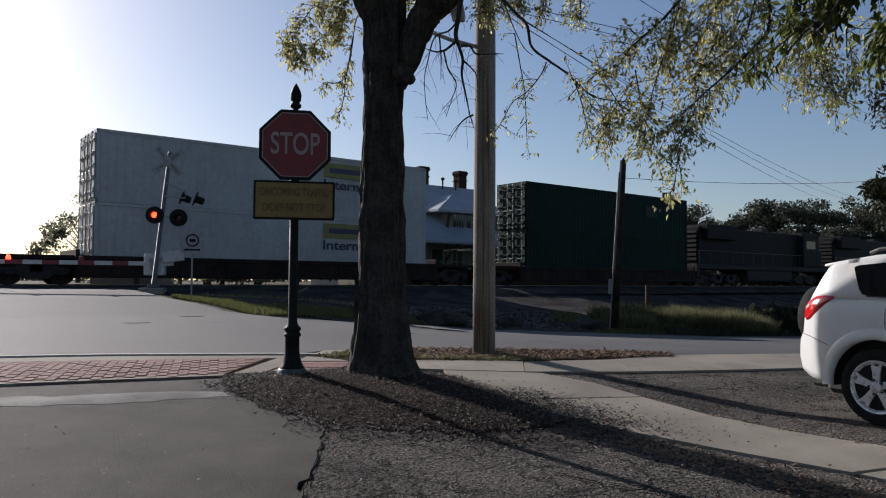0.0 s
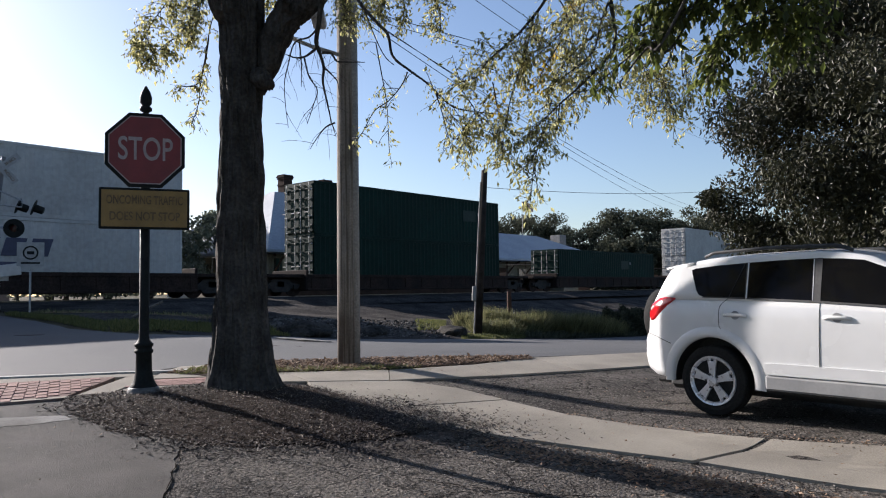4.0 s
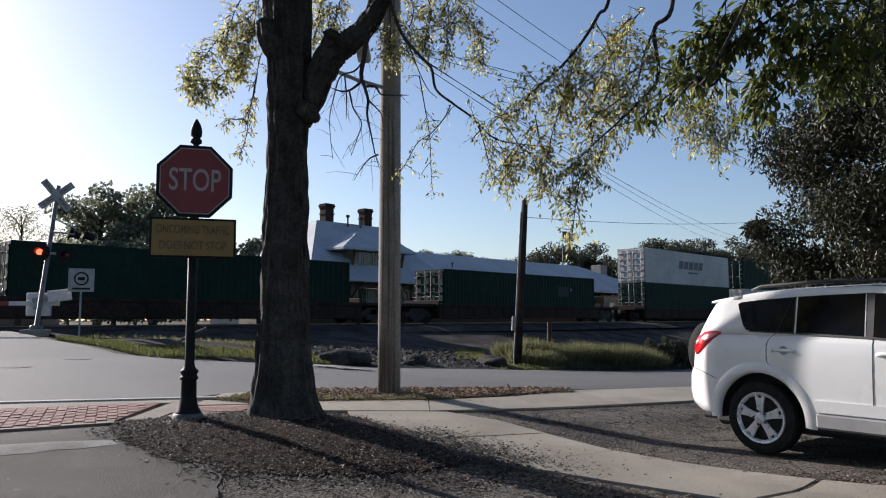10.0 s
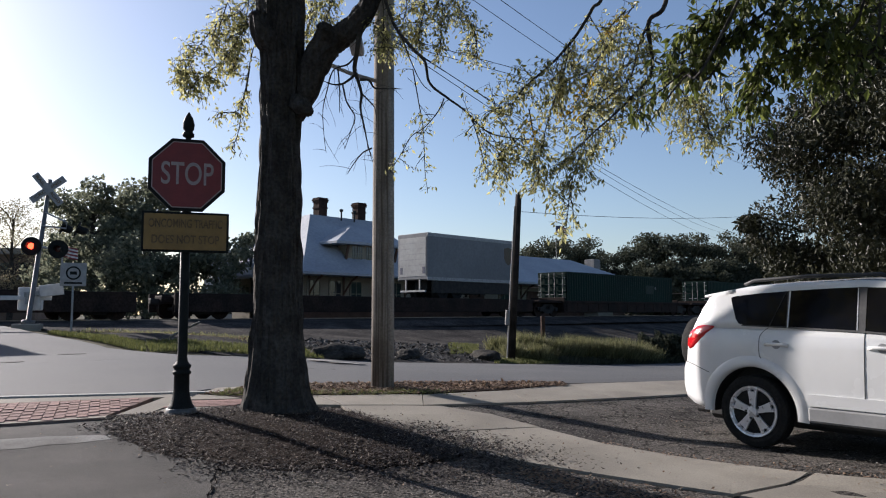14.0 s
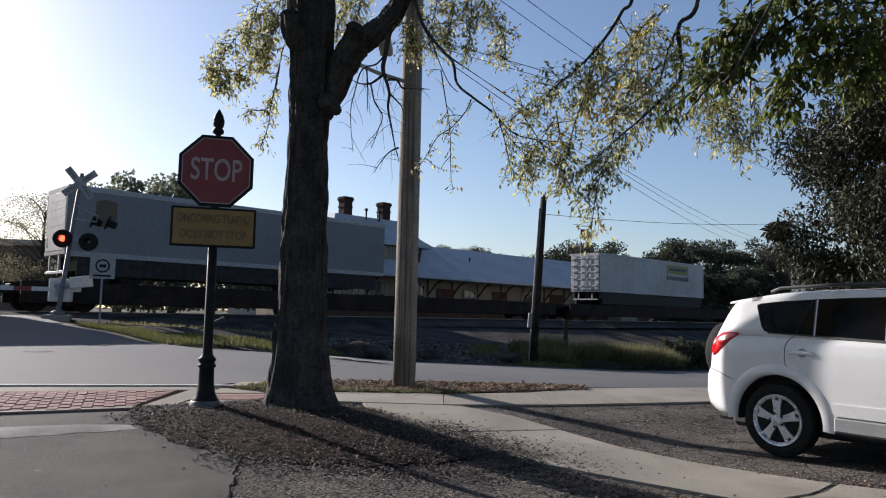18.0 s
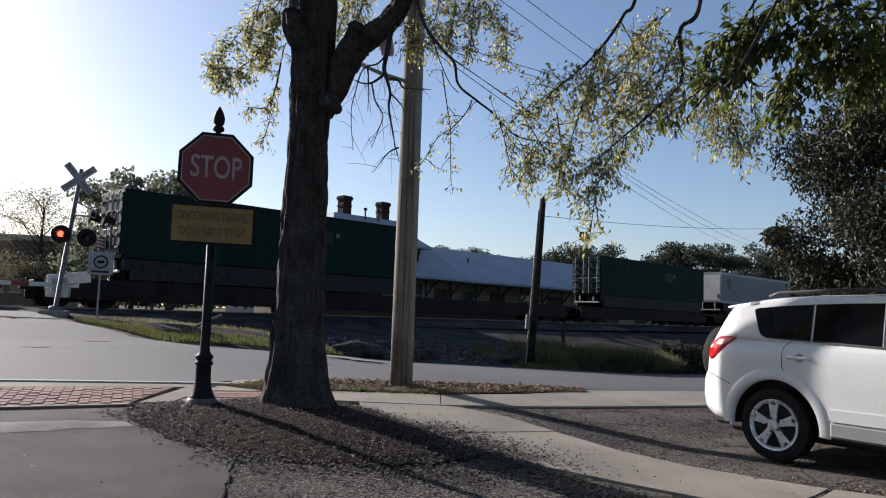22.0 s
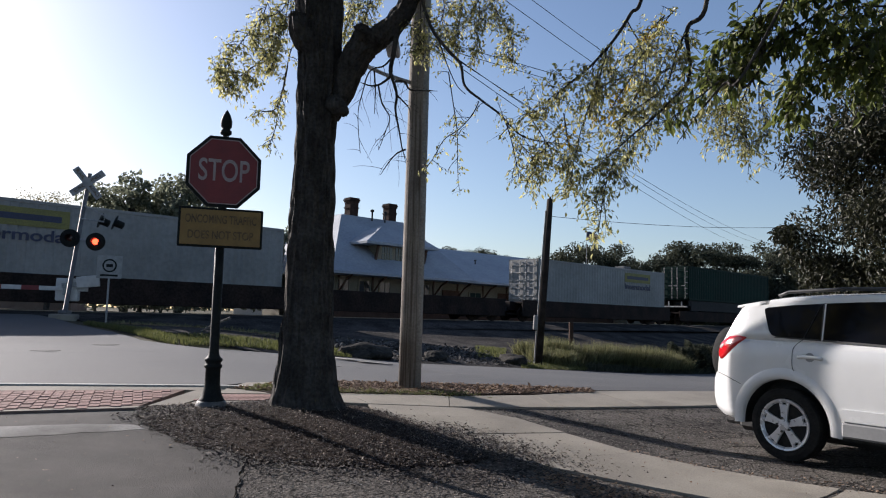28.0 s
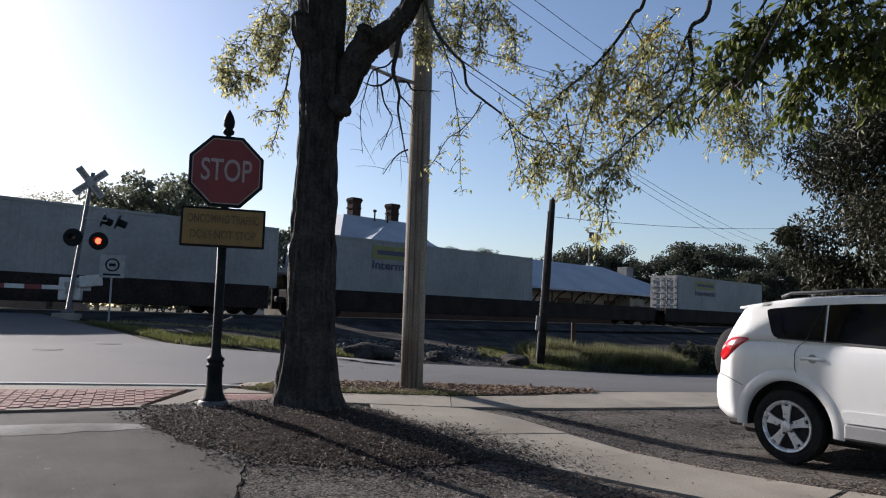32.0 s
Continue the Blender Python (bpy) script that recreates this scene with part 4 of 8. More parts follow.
# ---- the street tree ----
BRANCHES = {
    "b1": [(-2.02, 8.7, 4.9), (-2.12, 8.6, 4.65), (-2.25, 8.5, 4.36), (-2.45, 8.4, 4.12), (-2.63, 8.3, 3.91)],
    "b2": [(-1.97, 8.7, 4.55), (-2.0, 8.6, 4.23), (-2.03, 8.5, 3.89), (-2.1, 8.45, 3.7), (-2.29, 8.4, 3.68)],
    "b2b": [(-2.02, 8.6, 4.03), (-2.05, 8.5, 3.75), (-2.06, 8.45, 3.5), (-2.12, 8.4, 3.25)],
    "b3": [(-2.1, 8.7, 5.04), (-2.34, 8.6, 4.85), (-2.56, 8.5, 4.49), (-2.67, 8.4, 4.2), (-2.71, 8.3, 4.08)],
    "b4": [(-0.38, 7.95, 4.91), (-0.24, 7.85, 4.49), (-0.04, 7.75, 4.2), (0.08, 7.7, 4.05), (0.13, 7.65, 3.8), (0.31, 7.6, 3.63), (0.49, 7.55, 3.48), (0.66, 7.5, 3.29), (0.78, 7.45, 3.2), (1.0, 7.4, 3.15), (1.28, 7.3, 3.1)],
    "b4a": [(-0.2, 7.85, 4.46), (-0.07, 7.8, 4.09), (0.04, 7.75, 3.84), (0.14, 7.72, 3.73)],
    "b4b": [(-0.05, 7.8, 4.0), (0.01, 7.8, 3.65), (0.06, 7.8, 3.34), (0.08, 7.8, 2.88)],
    "b4c": [(0.28, 7.6, 3.62), (0.22, 7.62, 3.49), (0.08, 7.66, 3.33), (-0.07, 7.7, 3.23), (-0.18, 7.7, 3.03), (-0.24, 7.7, 2.94)],
    "b4d": [(0.55, 7.55, 3.42), (0.61, 7.5, 3.23), (0.67, 7.5, 2.99), (0.71, 7.5, 2.79)],
    "b10": [(0.02, 7.9, 5.1), (0.08, 7.9, 4.78), (0.04, 7.9, 4.55), (-0.01, 7.9, 4.35)],
    "b10b": [(-0.17, 8.0, 5.14), (-0.12, 8.0, 4.81), (-0.18, 8.0, 4.55), (-0.2, 8.0, 4.35)],
    "b11": [(0.37, 7.8, 5.07), (0.4, 7.8, 4.81), (0.52, 7.8, 4.59), (0.63, 7.8, 4.4), (0.65, 7.8, 4.12)],
    "b11b": [(0.21, 7.8, 5.06), (0.27, 7.8, 4.74), (0.26, 7.8, 4.49), (0.25, 7.8, 4.23)],
    "b12": [(-1.06, 8.5, 5.35), (-1.01, 8.5, 5.07), (-1.07, 8.5, 4.89), (-1.13, 8.5, 4.75)],
    "b12b": [(-1.27, 8.6, 5.39), (-1.25, 8.6, 5.14), (-1.29, 8.6, 4.89), (-1.32, 8.6, 4.68)],
    "b13": [(-0.38, 8.0, 4.74), (-0.38, 8.0, 4.54), (-0.39, 8.0, 4.38), (-0.44, 8.0, 4.27)],
    "b13b": [(-0.32, 8.0, 3.0), (-0.29, 8.0, 2.91)],
    "c1": [(1.89, 7.1, 4.73), (1.75, 7.1, 4.4), (1.6, 7.1, 4.15), (1.45, 7.1, 3.96), (1.34, 7.1, 3.84), (1.17, 7.1, 3.69), (1.04, 7.1, 3.57), (0.93, 7.1, 3.42), (0.73, 7.1, 3.36)],
    "d1": [(2.48, 7.0, 4.65), (2.29, 7.0, 4.24), (2.29, 7.0, 4.01), (2.31, 7.0, 3.84), (2.28, 7.0, 3.67), (2.21, 7.0, 3.58), (2.04, 7.0, 3.41), (1.88, 7.0, 3.26), (1.72, 7.0, 3.12), (1.5, 7.0, 2.91), (1.37, 7.0, 2.8)],
    "d2": [(2.29, 7.0, 4.24), (2.2, 7.0, 4.04), (2.15, 7.0, 3.88), (2.08, 7.0, 3.66), (1.88, 7.0, 3.48), (1.6, 7.0, 3.28)],
    "d3": [(1.51, 7.1, 3.96), (1.4, 7.1, 3.61), (1.29, 7.1, 3.27), (1.21, 7.1, 2.95), (1.18, 7.1, 2.72)],
    "d4": [(1.66, 7.0, 3.17), (1.56, 7.0, 2.86), (1.48, 7.0, 2.58), (1.43, 7.0, 2.2)],
    "d5": [(2.57, 7.1, 3.77), (2.74, 7.1, 3.55), (2.85, 7.1, 3.32), (2.91, 7.1, 3.07)],
    "d6": [(3.02, 7.1, 3.73), (3.05, 7.1, 3.5), (3.1, 7.1, 3.22)],
    "d7": [(2.33, 7.05, 3.8), (2.5, 7.05, 3.69), (2.67, 7.05, 3.41), (2.64, 7.05, 3.1)],
    "d8": [(1.75, 7.2, 4.36), (1.87, 7.2, 4.13), (1.93, 7.2, 3.84), (1.85, 7.2, 3.49)],
    "b14": [(-1.98, 8.60, 5.22), (-2.05, 8.60, 4.83), (-2.12, 8.60, 4.51), (-2.18, 8.60, 4.23)],
    "b15": [(-2.22, 8.60, 5.17), (-2.33, 8.60, 4.85), (-2.39, 8.60, 4.57)],
    "y1": [(1.78, 7.05, 3.78), (1.68, 7.05, 3.63), (1.60, 7.05, 3.50), (1.56, 7.05, 3.43)],
    "y2": [(1.60, 7.05, 3.40), (1.52, 7.05, 3.33), (1.42, 7.05, 3.28)],
    "y3": [(1.09, 7.05, 3.36), (1.12, 7.05, 3.19), (1.13, 7.05, 3.08)],
    "y4": [(2.09, 7.10, 4.39), (1.95, 7.10, 4.24), (1.87, 7.10, 4.12)],
    "e1": [(0.55, 7.55, 3.41), (0.7, 7.5, 3.17), (0.88, 7.5, 2.97), (0.94, 7.5, 2.76)],
    "e2": [(0.98, 7.4, 3.14), (1.15, 7.4, 2.96), (1.24, 7.4, 2.73)],
    "e3": [(1.95, 7.1, 4.09), (1.76, 7.1, 3.85), (1.51, 7.1, 3.62), (1.26, 7.1, 3.44)],
    "e4": [(2.21, 7.1, 3.9), (1.99, 7.1, 3.75), (1.79, 7.1, 3.54), (1.6, 7.1, 3.22)],
    "e5": [(3.04, 7.2, 3.88), (2.89, 7.2, 3.58), (2.84, 7.2, 3.26)],
    "e6": [(0.76, 7.3, 3.42), (0.9, 7.3, 3.22), (1.02, 7.3, 3.02)],
    "e7": [(2.21, 7.2, 4.49), (2.09, 7.2, 4.31), (2.04, 7.2, 4.07)],
}
BARE = [
    [(-0.55, 8.0, 4.73), (-0.64, 8.0, 4.47), (-0.67, 8.0, 4.26), (-0.7, 8.02, 4.07), (-0.66, 8.02, 3.94), (-0.62, 8.02, 3.79), (-0.63, 8.02, 3.63), (-0.58, 8.02, 3.38), (-0.54, 8.02, 3.19), (-0.49, 8.02, 3.02)],
    [(-0.67, 8.0, 4.24), (-0.77, 8.0, 4.12), (-0.89, 8.0, 4.08), (-0.95, 8.0, 4.01), (-1.0, 8.0, 3.81), (-1.04, 8.0, 3.61), (-1.03, 8.0, 3.36), (-1.0, 8.0, 3.12)],
    [(-0.69, 8.0, 4.0), (-0.82, 8.0, 3.9), (-0.94, 8.0, 3.89), (-1.04, 8.0, 3.93)],
    [(-0.88, 8.0, 4.06), (-0.86, 8.0, 3.84), (-0.86, 8.0, 3.57)],
    [(-0.83, 8.0, 3.9), (-0.78, 8.0, 3.69), (-0.69, 8.0, 3.53), (-0.73, 8.0, 3.37), (-0.8, 8.0, 3.16)],
    [(-0.62, 8.0, 3.79), (-0.52, 8.0, 3.69), (-0.47, 8.0, 3.62), (-0.45, 8.0, 3.47)],
    [(-0.64, 8.02, 3.95), (-0.54, 8.04, 3.95), (-0.48, 8.05, 3.87), (-0.36, 8.05, 3.86), (-0.17, 8.05, 3.86)],
    [(-0.5, 8.02, 3.18), (-0.6, 8.02, 3.13), (-0.69, 8.02, 3.02), (-0.77, 8.02, 2.89)],
]


def smooth_line(points, per=8):
    p = [Vector(v) for v in points]
    out = []
    for i in range(len(p) - 1):
        a, b, c, d = p[max(i - 1, 0)], p[i], p[i + 1], p[min(i + 2, len(p) - 1)]
        for k in range(per):
            t = k / per
            out.append(0.5 * ((2 * b) + (c - a) * t + (2 * a - 5 * b + 4 * c - d) * t * t + (3 * b - a - 3 * c + d) * t * t * t))
    return out + [p[-1]]


def twigs_and_leaves(line, rng, every, reach, leaf, down=0.7, from_part=0.15, keep=1.0):
    """Thin drooping twigs off a line, and leaves along them: (twig lines, centres, ways, lengths)."""
    twigs, cs, ds = [], [], []
    total = sum((b - a).length for a, b in zip(line, line[1:]))
    n = int(total / every)
    for k in range(n):
        f = from_part + (1 - from_part) * (k + rng.random()) / n
        i = min(int(f * (len(line) - 1)), len(line) - 2)
        p = line[i].lerp(line[i + 1], f * (len(line) - 1) - i)
        d = np.array((line[i + 1] - line[i]).normalized()) * 0.4 + rng.normal(0, 0.75, 3)
        d[2] -= 0.1
        d = unit(d)
        length = reach * rng.uniform(0.35, 1.0)
        pts, q = [np.array(p)], np.array(p)
        steps = 5
        for _ in range(steps):
            d = unit(d + np.array([0, 0, -down / steps]) + rng.normal(0, 0.12, 3))
            q = q + d * length / steps
            pts.append(q)
        twigs.append([Vector(v) for v in pts])
        m = int(length / (leaf * 0.42))
        for j in range(m):
            if rng.random() > keep:
                continue
            t = (j + 0.5) / m * steps
            a = min(int(t), steps - 1)
            cs.append(pts[a] + (pts[a + 1] - pts[a]) * (t - a) + rng.normal(0, 0.022, 3))
            side = unit(rng.normal(0, 1, 3))
            ds.append(unit((pts[a + 1] - pts[a]) / (length / steps) * 0.6 + side * 0.7 + np.array([0, 0, -0.55])))
    return twigs, cs, ds


def leafy(name, lines, seed, every, reach, leaf, material, parent, keep=1.0, wide=0.42, down=0.7, spray=0.0, gap=0.16):
    """Leaves on twigs off each line; with spray, off side branches of that reach, one every gap metres."""
    rng = np.random.default_rng(seed)
    twig_bm, cs, ds = bmesh.new(), [], []
    for pts in lines:
        line = smooth_line(pts)
        bearers = [line]
        if spray:
            bearers = twigs_and_leaves(line, rng, gap, spray, leaf, 0.55, from_part=0.0)[0]
            for t in bearers:
                tube(t, [0.005, 0.0045, 0.004, 0.0035, 0.003, 0.002], 3, twig_bm)
            bearers = bearers + [line[len(line) // 2:]]
        for b in bearers:
            tw, c, d = twigs_and_leaves(b, rng, every, reach, leaf, down, keep=keep)
            for t in tw:
                tube(t[::2] + t[-1:], [0.0025, 0.002, 0.0018, 0.0015][:len(t[::2]) + 1], 3, twig_bm)
            cs += c
            ds += d
    tagged(part("twig_mass", twig_bm, BARK, parent, "thin dark twigs"), kind="stuff")
    c, d = np.array(cs), np.array(ds)
    s = unit(np.cross(d, rng.normal(0, 1, d.shape)))
    k = rng.uniform(0.55, 1.15, len(c)) * leaf
    ob = new(name, pieces_mesh(name, c, d, s, k, k * wide, material))
    ob.parent = parent
    return tagged(ob, kind="stuff")


def bark_trunk(points, radii, steps=28, rough=0.03, per=10):
    """A trunk with furrowed bark and a flared foot."""
    line = smooth_line(points, per)
    rr = np.interp(np.linspace(0, 1, len(line)), np.linspace(0, 1, len(radii)), radii)
    bm = tube(line, rr.tolist(), steps)
    for v in bm.verts:
        i = min(range(len(line)), key=lambda k: (line[k] - v.co).length)
        out = (v.co - line[i])
        if out.length > 1e-5:
            a = math.atan2(out.y, out.x)
            f = noise.noise((math.cos(a) * 5, math.sin(a) * 5, v.co.z * 1.1)) * 0.8 + noise.noise((v.co.x * 9, v.co.y * 9, v.co.z * 4)) * 0.5
            f += 1.1 * abs(noise.noise((math.cos(a) * 8, math.sin(a) * 8, v.co.z * 1.7 + 5))) - 0.3
            v.co += out.normalized() * f * rough * 1.35
    return bm


def street_tree():
    ob = base("street_tree", pose(0, 0, 0), "street tree with dark furrowed trunk and sparse yellow-green drooping foliage", "tree")
    trunk_line = [(-1.56, 8.45, 0.22), (-1.57, 8.43, 0.5), (-1.57, 8.4, 1.2), (-1.575, 8.37, 2.3), (-1.565, 8.34, 3.3), (-1.55, 8.28, 4.2), (-1.57, 8.24, 5.2), (-1.6, 8.2, 7.0)]
    part("trunk", bark_trunk(trunk_line, [0.46, 0.345, 0.28, 0.243, 0.226, 0.246, 0.268, 0.2], 96, 0.03, 40), BARK, ob, smooth=True)
    limb_line = [(-1.4, 8.32, 3.59), (-1.29, 8.28, 3.88), (-1.19, 8.22, 4.16), (-1.02, 8.15, 4.38), (-0.8, 8.08, 4.52), (-0.6, 8.02, 4.71), (-0.49, 7.98, 4.91), (-0.33, 7.9, 5.22)] + [(0.1, 7.9, 6.0), (1.2, 7.7, 6.8), (2.4, 7.4, 7.0), (3.6, 7.2, 6.6)]
    part("limb", bark_trunk(limb_line, [0.1, 0.15, 0.168, 0.158, 0.128, 0.105, 0.095, 0.09, 0.08, 0.065, 0.05, 0.03], 30, 0.024, 14), BARK, ob, smooth=True)
    part("limb", bark_trunk([(-1.6, 8.2, 4.6), (-1.75, 8.4, 5.1), (-2.0, 8.6, 5.4), (-2.5, 8.6, 5.6)], [0.12, 0.09, 0.05, 0.03], 14, 0.01), BARK, ob, smooth=True)
    part("stub", bark_trunk([(-1.6, 8.2, 4.35), (-1.72, 8.1, 4.5), (-1.765, 8.06, 4.68), (-1.77, 8.05, 4.74)], [0.16, 0.155, 0.13, 0.1, 0.02], 24, 0.035), BARK, ob, "healed stump of a sawn limb", smooth=True)
    part("stub", bark_trunk([(-1.05, 8.1, 4.41), (-1.02, 8.03, 4.5), (-1.0, 8.0, 4.56), (-0.99, 7.99, 4.58)], [0.12, 0.115, 0.1, 0.07, 0.02], 20, 0.03), BARK, ob, "healed stump of a sawn limb", smooth=True)
    part("burl", bark_trunk([(-1.36, 8.2, 3.72), (-1.27, 8.13, 3.66), (-1.2, 8.1, 3.6), (-1.185, 8.09, 3.58)], [0.13, 0.11, 0.075, 0.045, 0.012], 20, 0.012), BARK, ob, "round knob on the trunk", smooth=True)
    roots = {"b4": (-0.4, 7.95, 5.1), "c1": (2.2, 7.45, 6.95), "d1": (2.4, 7.4, 7.0), "d5": (2.31, 7.0, 3.84), "d6": (3.2, 7.3, 6.8), "d8": (1.75, 7.1, 4.4), "b10": (0.1, 7.9, 6.0), "b10b": (-0.1, 7.95, 5.6), "b11": (0.3, 7.9, 6.1),
             "b11b": (0.1, 7.9, 6.0), "b12": (-1.55, 8.25, 5.9), "b12b": (-1.55, 8.25, 5.8), "b13": (-0.42, 7.96, 5.05), "b13b": (-0.24, 7.7, 2.94), "b1": (-1.9, 8.55, 5.3), "b2": (-1.7, 8.4, 5.0), "b14": (-1.75, 8.4, 5.1), "b15": (-2.0, 8.6, 5.4), "b2b": (-1.99, 8.62, 4.3), "b3": (-2.0, 8.6, 5.4)}
    for key, pts in BRANCHES.items():
        line = smooth_line(([roots[key]] if key in roots else []) + pts)
        r0 = {"b4": 0.022, "c1": 0.021, "d1": 0.026, "d2": 0.013}.get(key, 0.007)
        part("branch", tube(line, np.linspace(r0, 0.004, len(line)).tolist(), 7), BARK, ob)
    for k, pts in enumerate(BARE):
        line = smooth_line(pts)
        part("branch", tube(line, np.linspace(0.036 if k == 0 else 0.017 if k in (2, 6) else 0.011, 0.003, len(line)).tolist(), 6), BARK, ob, "bare dead branch")
    rng = np.random.default_rng(3)
    bare_bm = bmesh.new()
    for pts in BARE:
        for t in twigs_and_leaves(smooth_line(pts), rng, 0.085, 0.42, 0.1, 0.8)[0]:
            tube(t, [0.0035, 0.003, 0.0025, 0.002, 0.002, 0.001], 3, bare_bm)
    tagged(part("twig_mass", bare_bm, BARK, ob, "bare dead twigs"), kind="stuff")
    def some(*keys):
        return [BRANCHES[k] for k in keys]
    leafy("leaves", some("b1", "b3"), 21, 0.032, 0.16, 0.066, LEAF_GOLD, ob, 0.95, 0.46, 0.4, spray=0.26, gap=0.026)
    leafy("leaves", some("b14", "b15"), 29, 0.034, 0.15, 0.064, LEAF_GOLD, ob, 0.95, 0.46, 0.4, spray=0.2, gap=0.03)
    leafy("leaves", some("y1", "y2", "y3", "y4"), 36, 0.012, 0.09, 0.06, LEAF_YELLOW, ob, 0.95, 0.46, 0.4)
    leafy("leaves", some("b2", "b2b"), 26, 0.036, 0.15, 0.06, LEAF_GOLD, ob, 0.8, 0.5, 0.4, spray=0.16, gap=0.06)
    leafy("leaves", [BRANCHES["b4"][5:]] + some("b4b", "b4c", "b4d"), 22, 0.06, 0.15, 0.055, LEAF_GOLD, ob, 0.75, 0.46, 0.4, spray=0.26, gap=0.13)
    leafy("leaves", some("b13b"), 28, 0.02, 0.1, 0.07, LEAF_GOLD, ob, 0.7, 0.5, 0.4)
    leafy("leaves", some("b10", "b10b", "b11", "b11b", "b12", "b12b", "b13"), 27, 0.034, 0.16, 0.055, LEAF_GOLD, ob, 0.95, 0.46, 0.4, spray=0.24, gap=0.024)
    leafy("leaves", [BRANCHES["c1"][2:], BRANCHES["d1"][4:]] + some("d2", "d3", "d4", "d5", "d6", "d7", "d8", "e1", "e2", "e3", "e4", "e5", "e6", "e7"), 23, 0.042, 0.19, 0.062, LEAF_GOLD, ob, 0.92, 0.46, 0.4, spray=0.38, gap=0.05)
    # the crown above
    crown = [[(-1.6, 8.2, 6.2), (-2.4, 7.6, 6.6), (-3.4, 7.0, 6.6)], [(-1.6, 8.2, 6.5), (-2.2, 9.0, 7.2), (-3.0, 9.6, 7.4)], [(0.1, 7.9, 6.0), (0.4, 8.8, 6.8), (0.8, 9.8, 7.0)],
             [(1.2, 7.7, 6.8), (1.6, 6.6, 7.0), (2.0, 5.6, 6.6)], [(-1.6, 8.2, 7.0), (-1.2, 7.6, 8.2), (-0.6, 7.0, 8.8)], [(2.4, 7.4, 7.0), (3.0, 8.4, 7.2), (3.4, 9.4, 7.0)]]
    for pts in crown:
        line = smooth_line(pts)
        part("branch", tube(line, np.linspace(0.05, 0.008, len(line)).tolist(), 7), BARK, ob)
    leafy("leaves", crown, 24, 0.06, 0.8, 0.1, LEAF_GOLD, ob, 0.8)
    # unseen leaf clumps high over the tree, added to hold back skylight
    shade_canopy("leaves", (-0.8, 6.2, 9.0), (4.6, 3.6, 1.5), 46, 12000, 0.2, LEAF_GOLD, ob, 25)


def shade_canopy(name, centre, size, clumps, leaves, leaf, material, parent, seed):
    """A high crown of leaf clumps inside an ellipsoid, added out of view to cut skylight."""
    rng = np.random.default_rng(seed)
    c = np.array(centre) + unit(rng.normal(0, 1, (clumps, 3))) * rng.random((clumps, 1)) ** 0.4 * np.array(size)
    P = np.repeat(c, leaves // clumps, 0)
    P = P + unit(rng.normal(0, 1, P.shape)) * rng.random((len(P), 1)) ** 0.5 * 1.1
    d = unit(rng.normal(0, 1, P.shape))
    s = unit(np.cross(d, rng.normal(0, 1, P.shape)))
    k = rng.uniform(0.6, 1.2, len(P)) * leaf
    ob = new(name, pieces_mesh(name, P, d, s, k, k * 0.6, material))
    ob.parent = parent
    return tagged(ob, kind="stuff")


def overhang():
    """A low bough of another tree that reaches in over the camera's right."""
    ob = base("overhanging_bough", pose(2.9, 3.9, 0), "leafy green bough of a nearby tree hanging in from above", "bough")
    lines = [[(2.32, 3.84, 3.38), (1.95, 3.97, 3.04), (1.72, 4.08, 2.91), (1.54, 4.19, 2.81)], [(2.46, 3.86, 3.08), (2.21, 3.98, 2.89), (2.01, 4.09, 2.79), (1.96, 4.21, 2.59)],
             [(2.14, 3.84, 3.31), (1.89, 3.95, 3.19), (1.73, 4.07, 3.07), (1.62, 4.17, 3.03)], [(2.55, 3.87, 2.96), (2.4, 3.99, 2.8), (2.34, 4.1, 2.7)], [(1.64, 3.88, 2.83), (1.5, 4.0, 2.68), (1.39, 4.11, 2.53), (1.33, 4.22, 2.42)],
             [(2.51, 3.85, 3.26), (2.2, 3.96, 3.11), (2.07, 4.07, 2.98)], [(2.57, 3.85, 3.2), (2.46, 3.97, 3.02), (2.27, 4.09, 2.83)]]
    lines += [[(1.78, 4.1, 2.86), (1.55, 4.1, 2.75), (1.37, 4.1, 2.61), (1.25, 4.1, 2.51)], [(1.65, 4.1, 3.02), (1.49, 4.1, 2.88), (1.44, 4.1, 2.71)]]
    moved = [[tuple(Vector(p) - Vector((2.9, 3.9, 0))) for p in l] for l in lines]
    trunk = [(2.6, -2.4, -0.2), (2.5, -2.3, 1.5), (2.2, -1.8, 3.2), (1.6, -0.9, 4.4), (0.6, -0.1, 4.9), (-0.3, 0.1, 4.7)]
    part("trunk", bark_trunk(trunk, [0.34, 0.26, 0.22, 0.14, 0.08, 0.05], 20, 0.02), BARK, ob, smooth=True)
    for l in moved:
        line = smooth_line([(-0.3, 0.1, 4.7)] + l)
        part("branch", tube(line, np.linspace(0.01, 0.0025, len(line)).tolist(), 6), BARK, ob)
    leafy("leaves", moved[:4] + moved[5:7], 31, 0.0085, 0.25, 0.078, LEAF_GREEN, ob, 0.95, 0.46)
    # unseen crown above and behind the camera, added to hold back skylight
    shade_canopy("leaves", (0.2, -4.2, 6.6), (5.0, 3.6, 1.6), 60, 15000, 0.22, LEAF_GREEN, ob, 33)
    leafy("leaves", moved[7:], 34, 0.016, 0.12, 0.07, LEAF_GREEN, ob, 0.9, 0.46)
    leafy("leaves", moved[4:5], 32, 0.04, 0.1, 0.07, LEAF_GOLD, ob, 0.7, 0.42)


street_tree()
overhang()

# ---- poles and wires ----


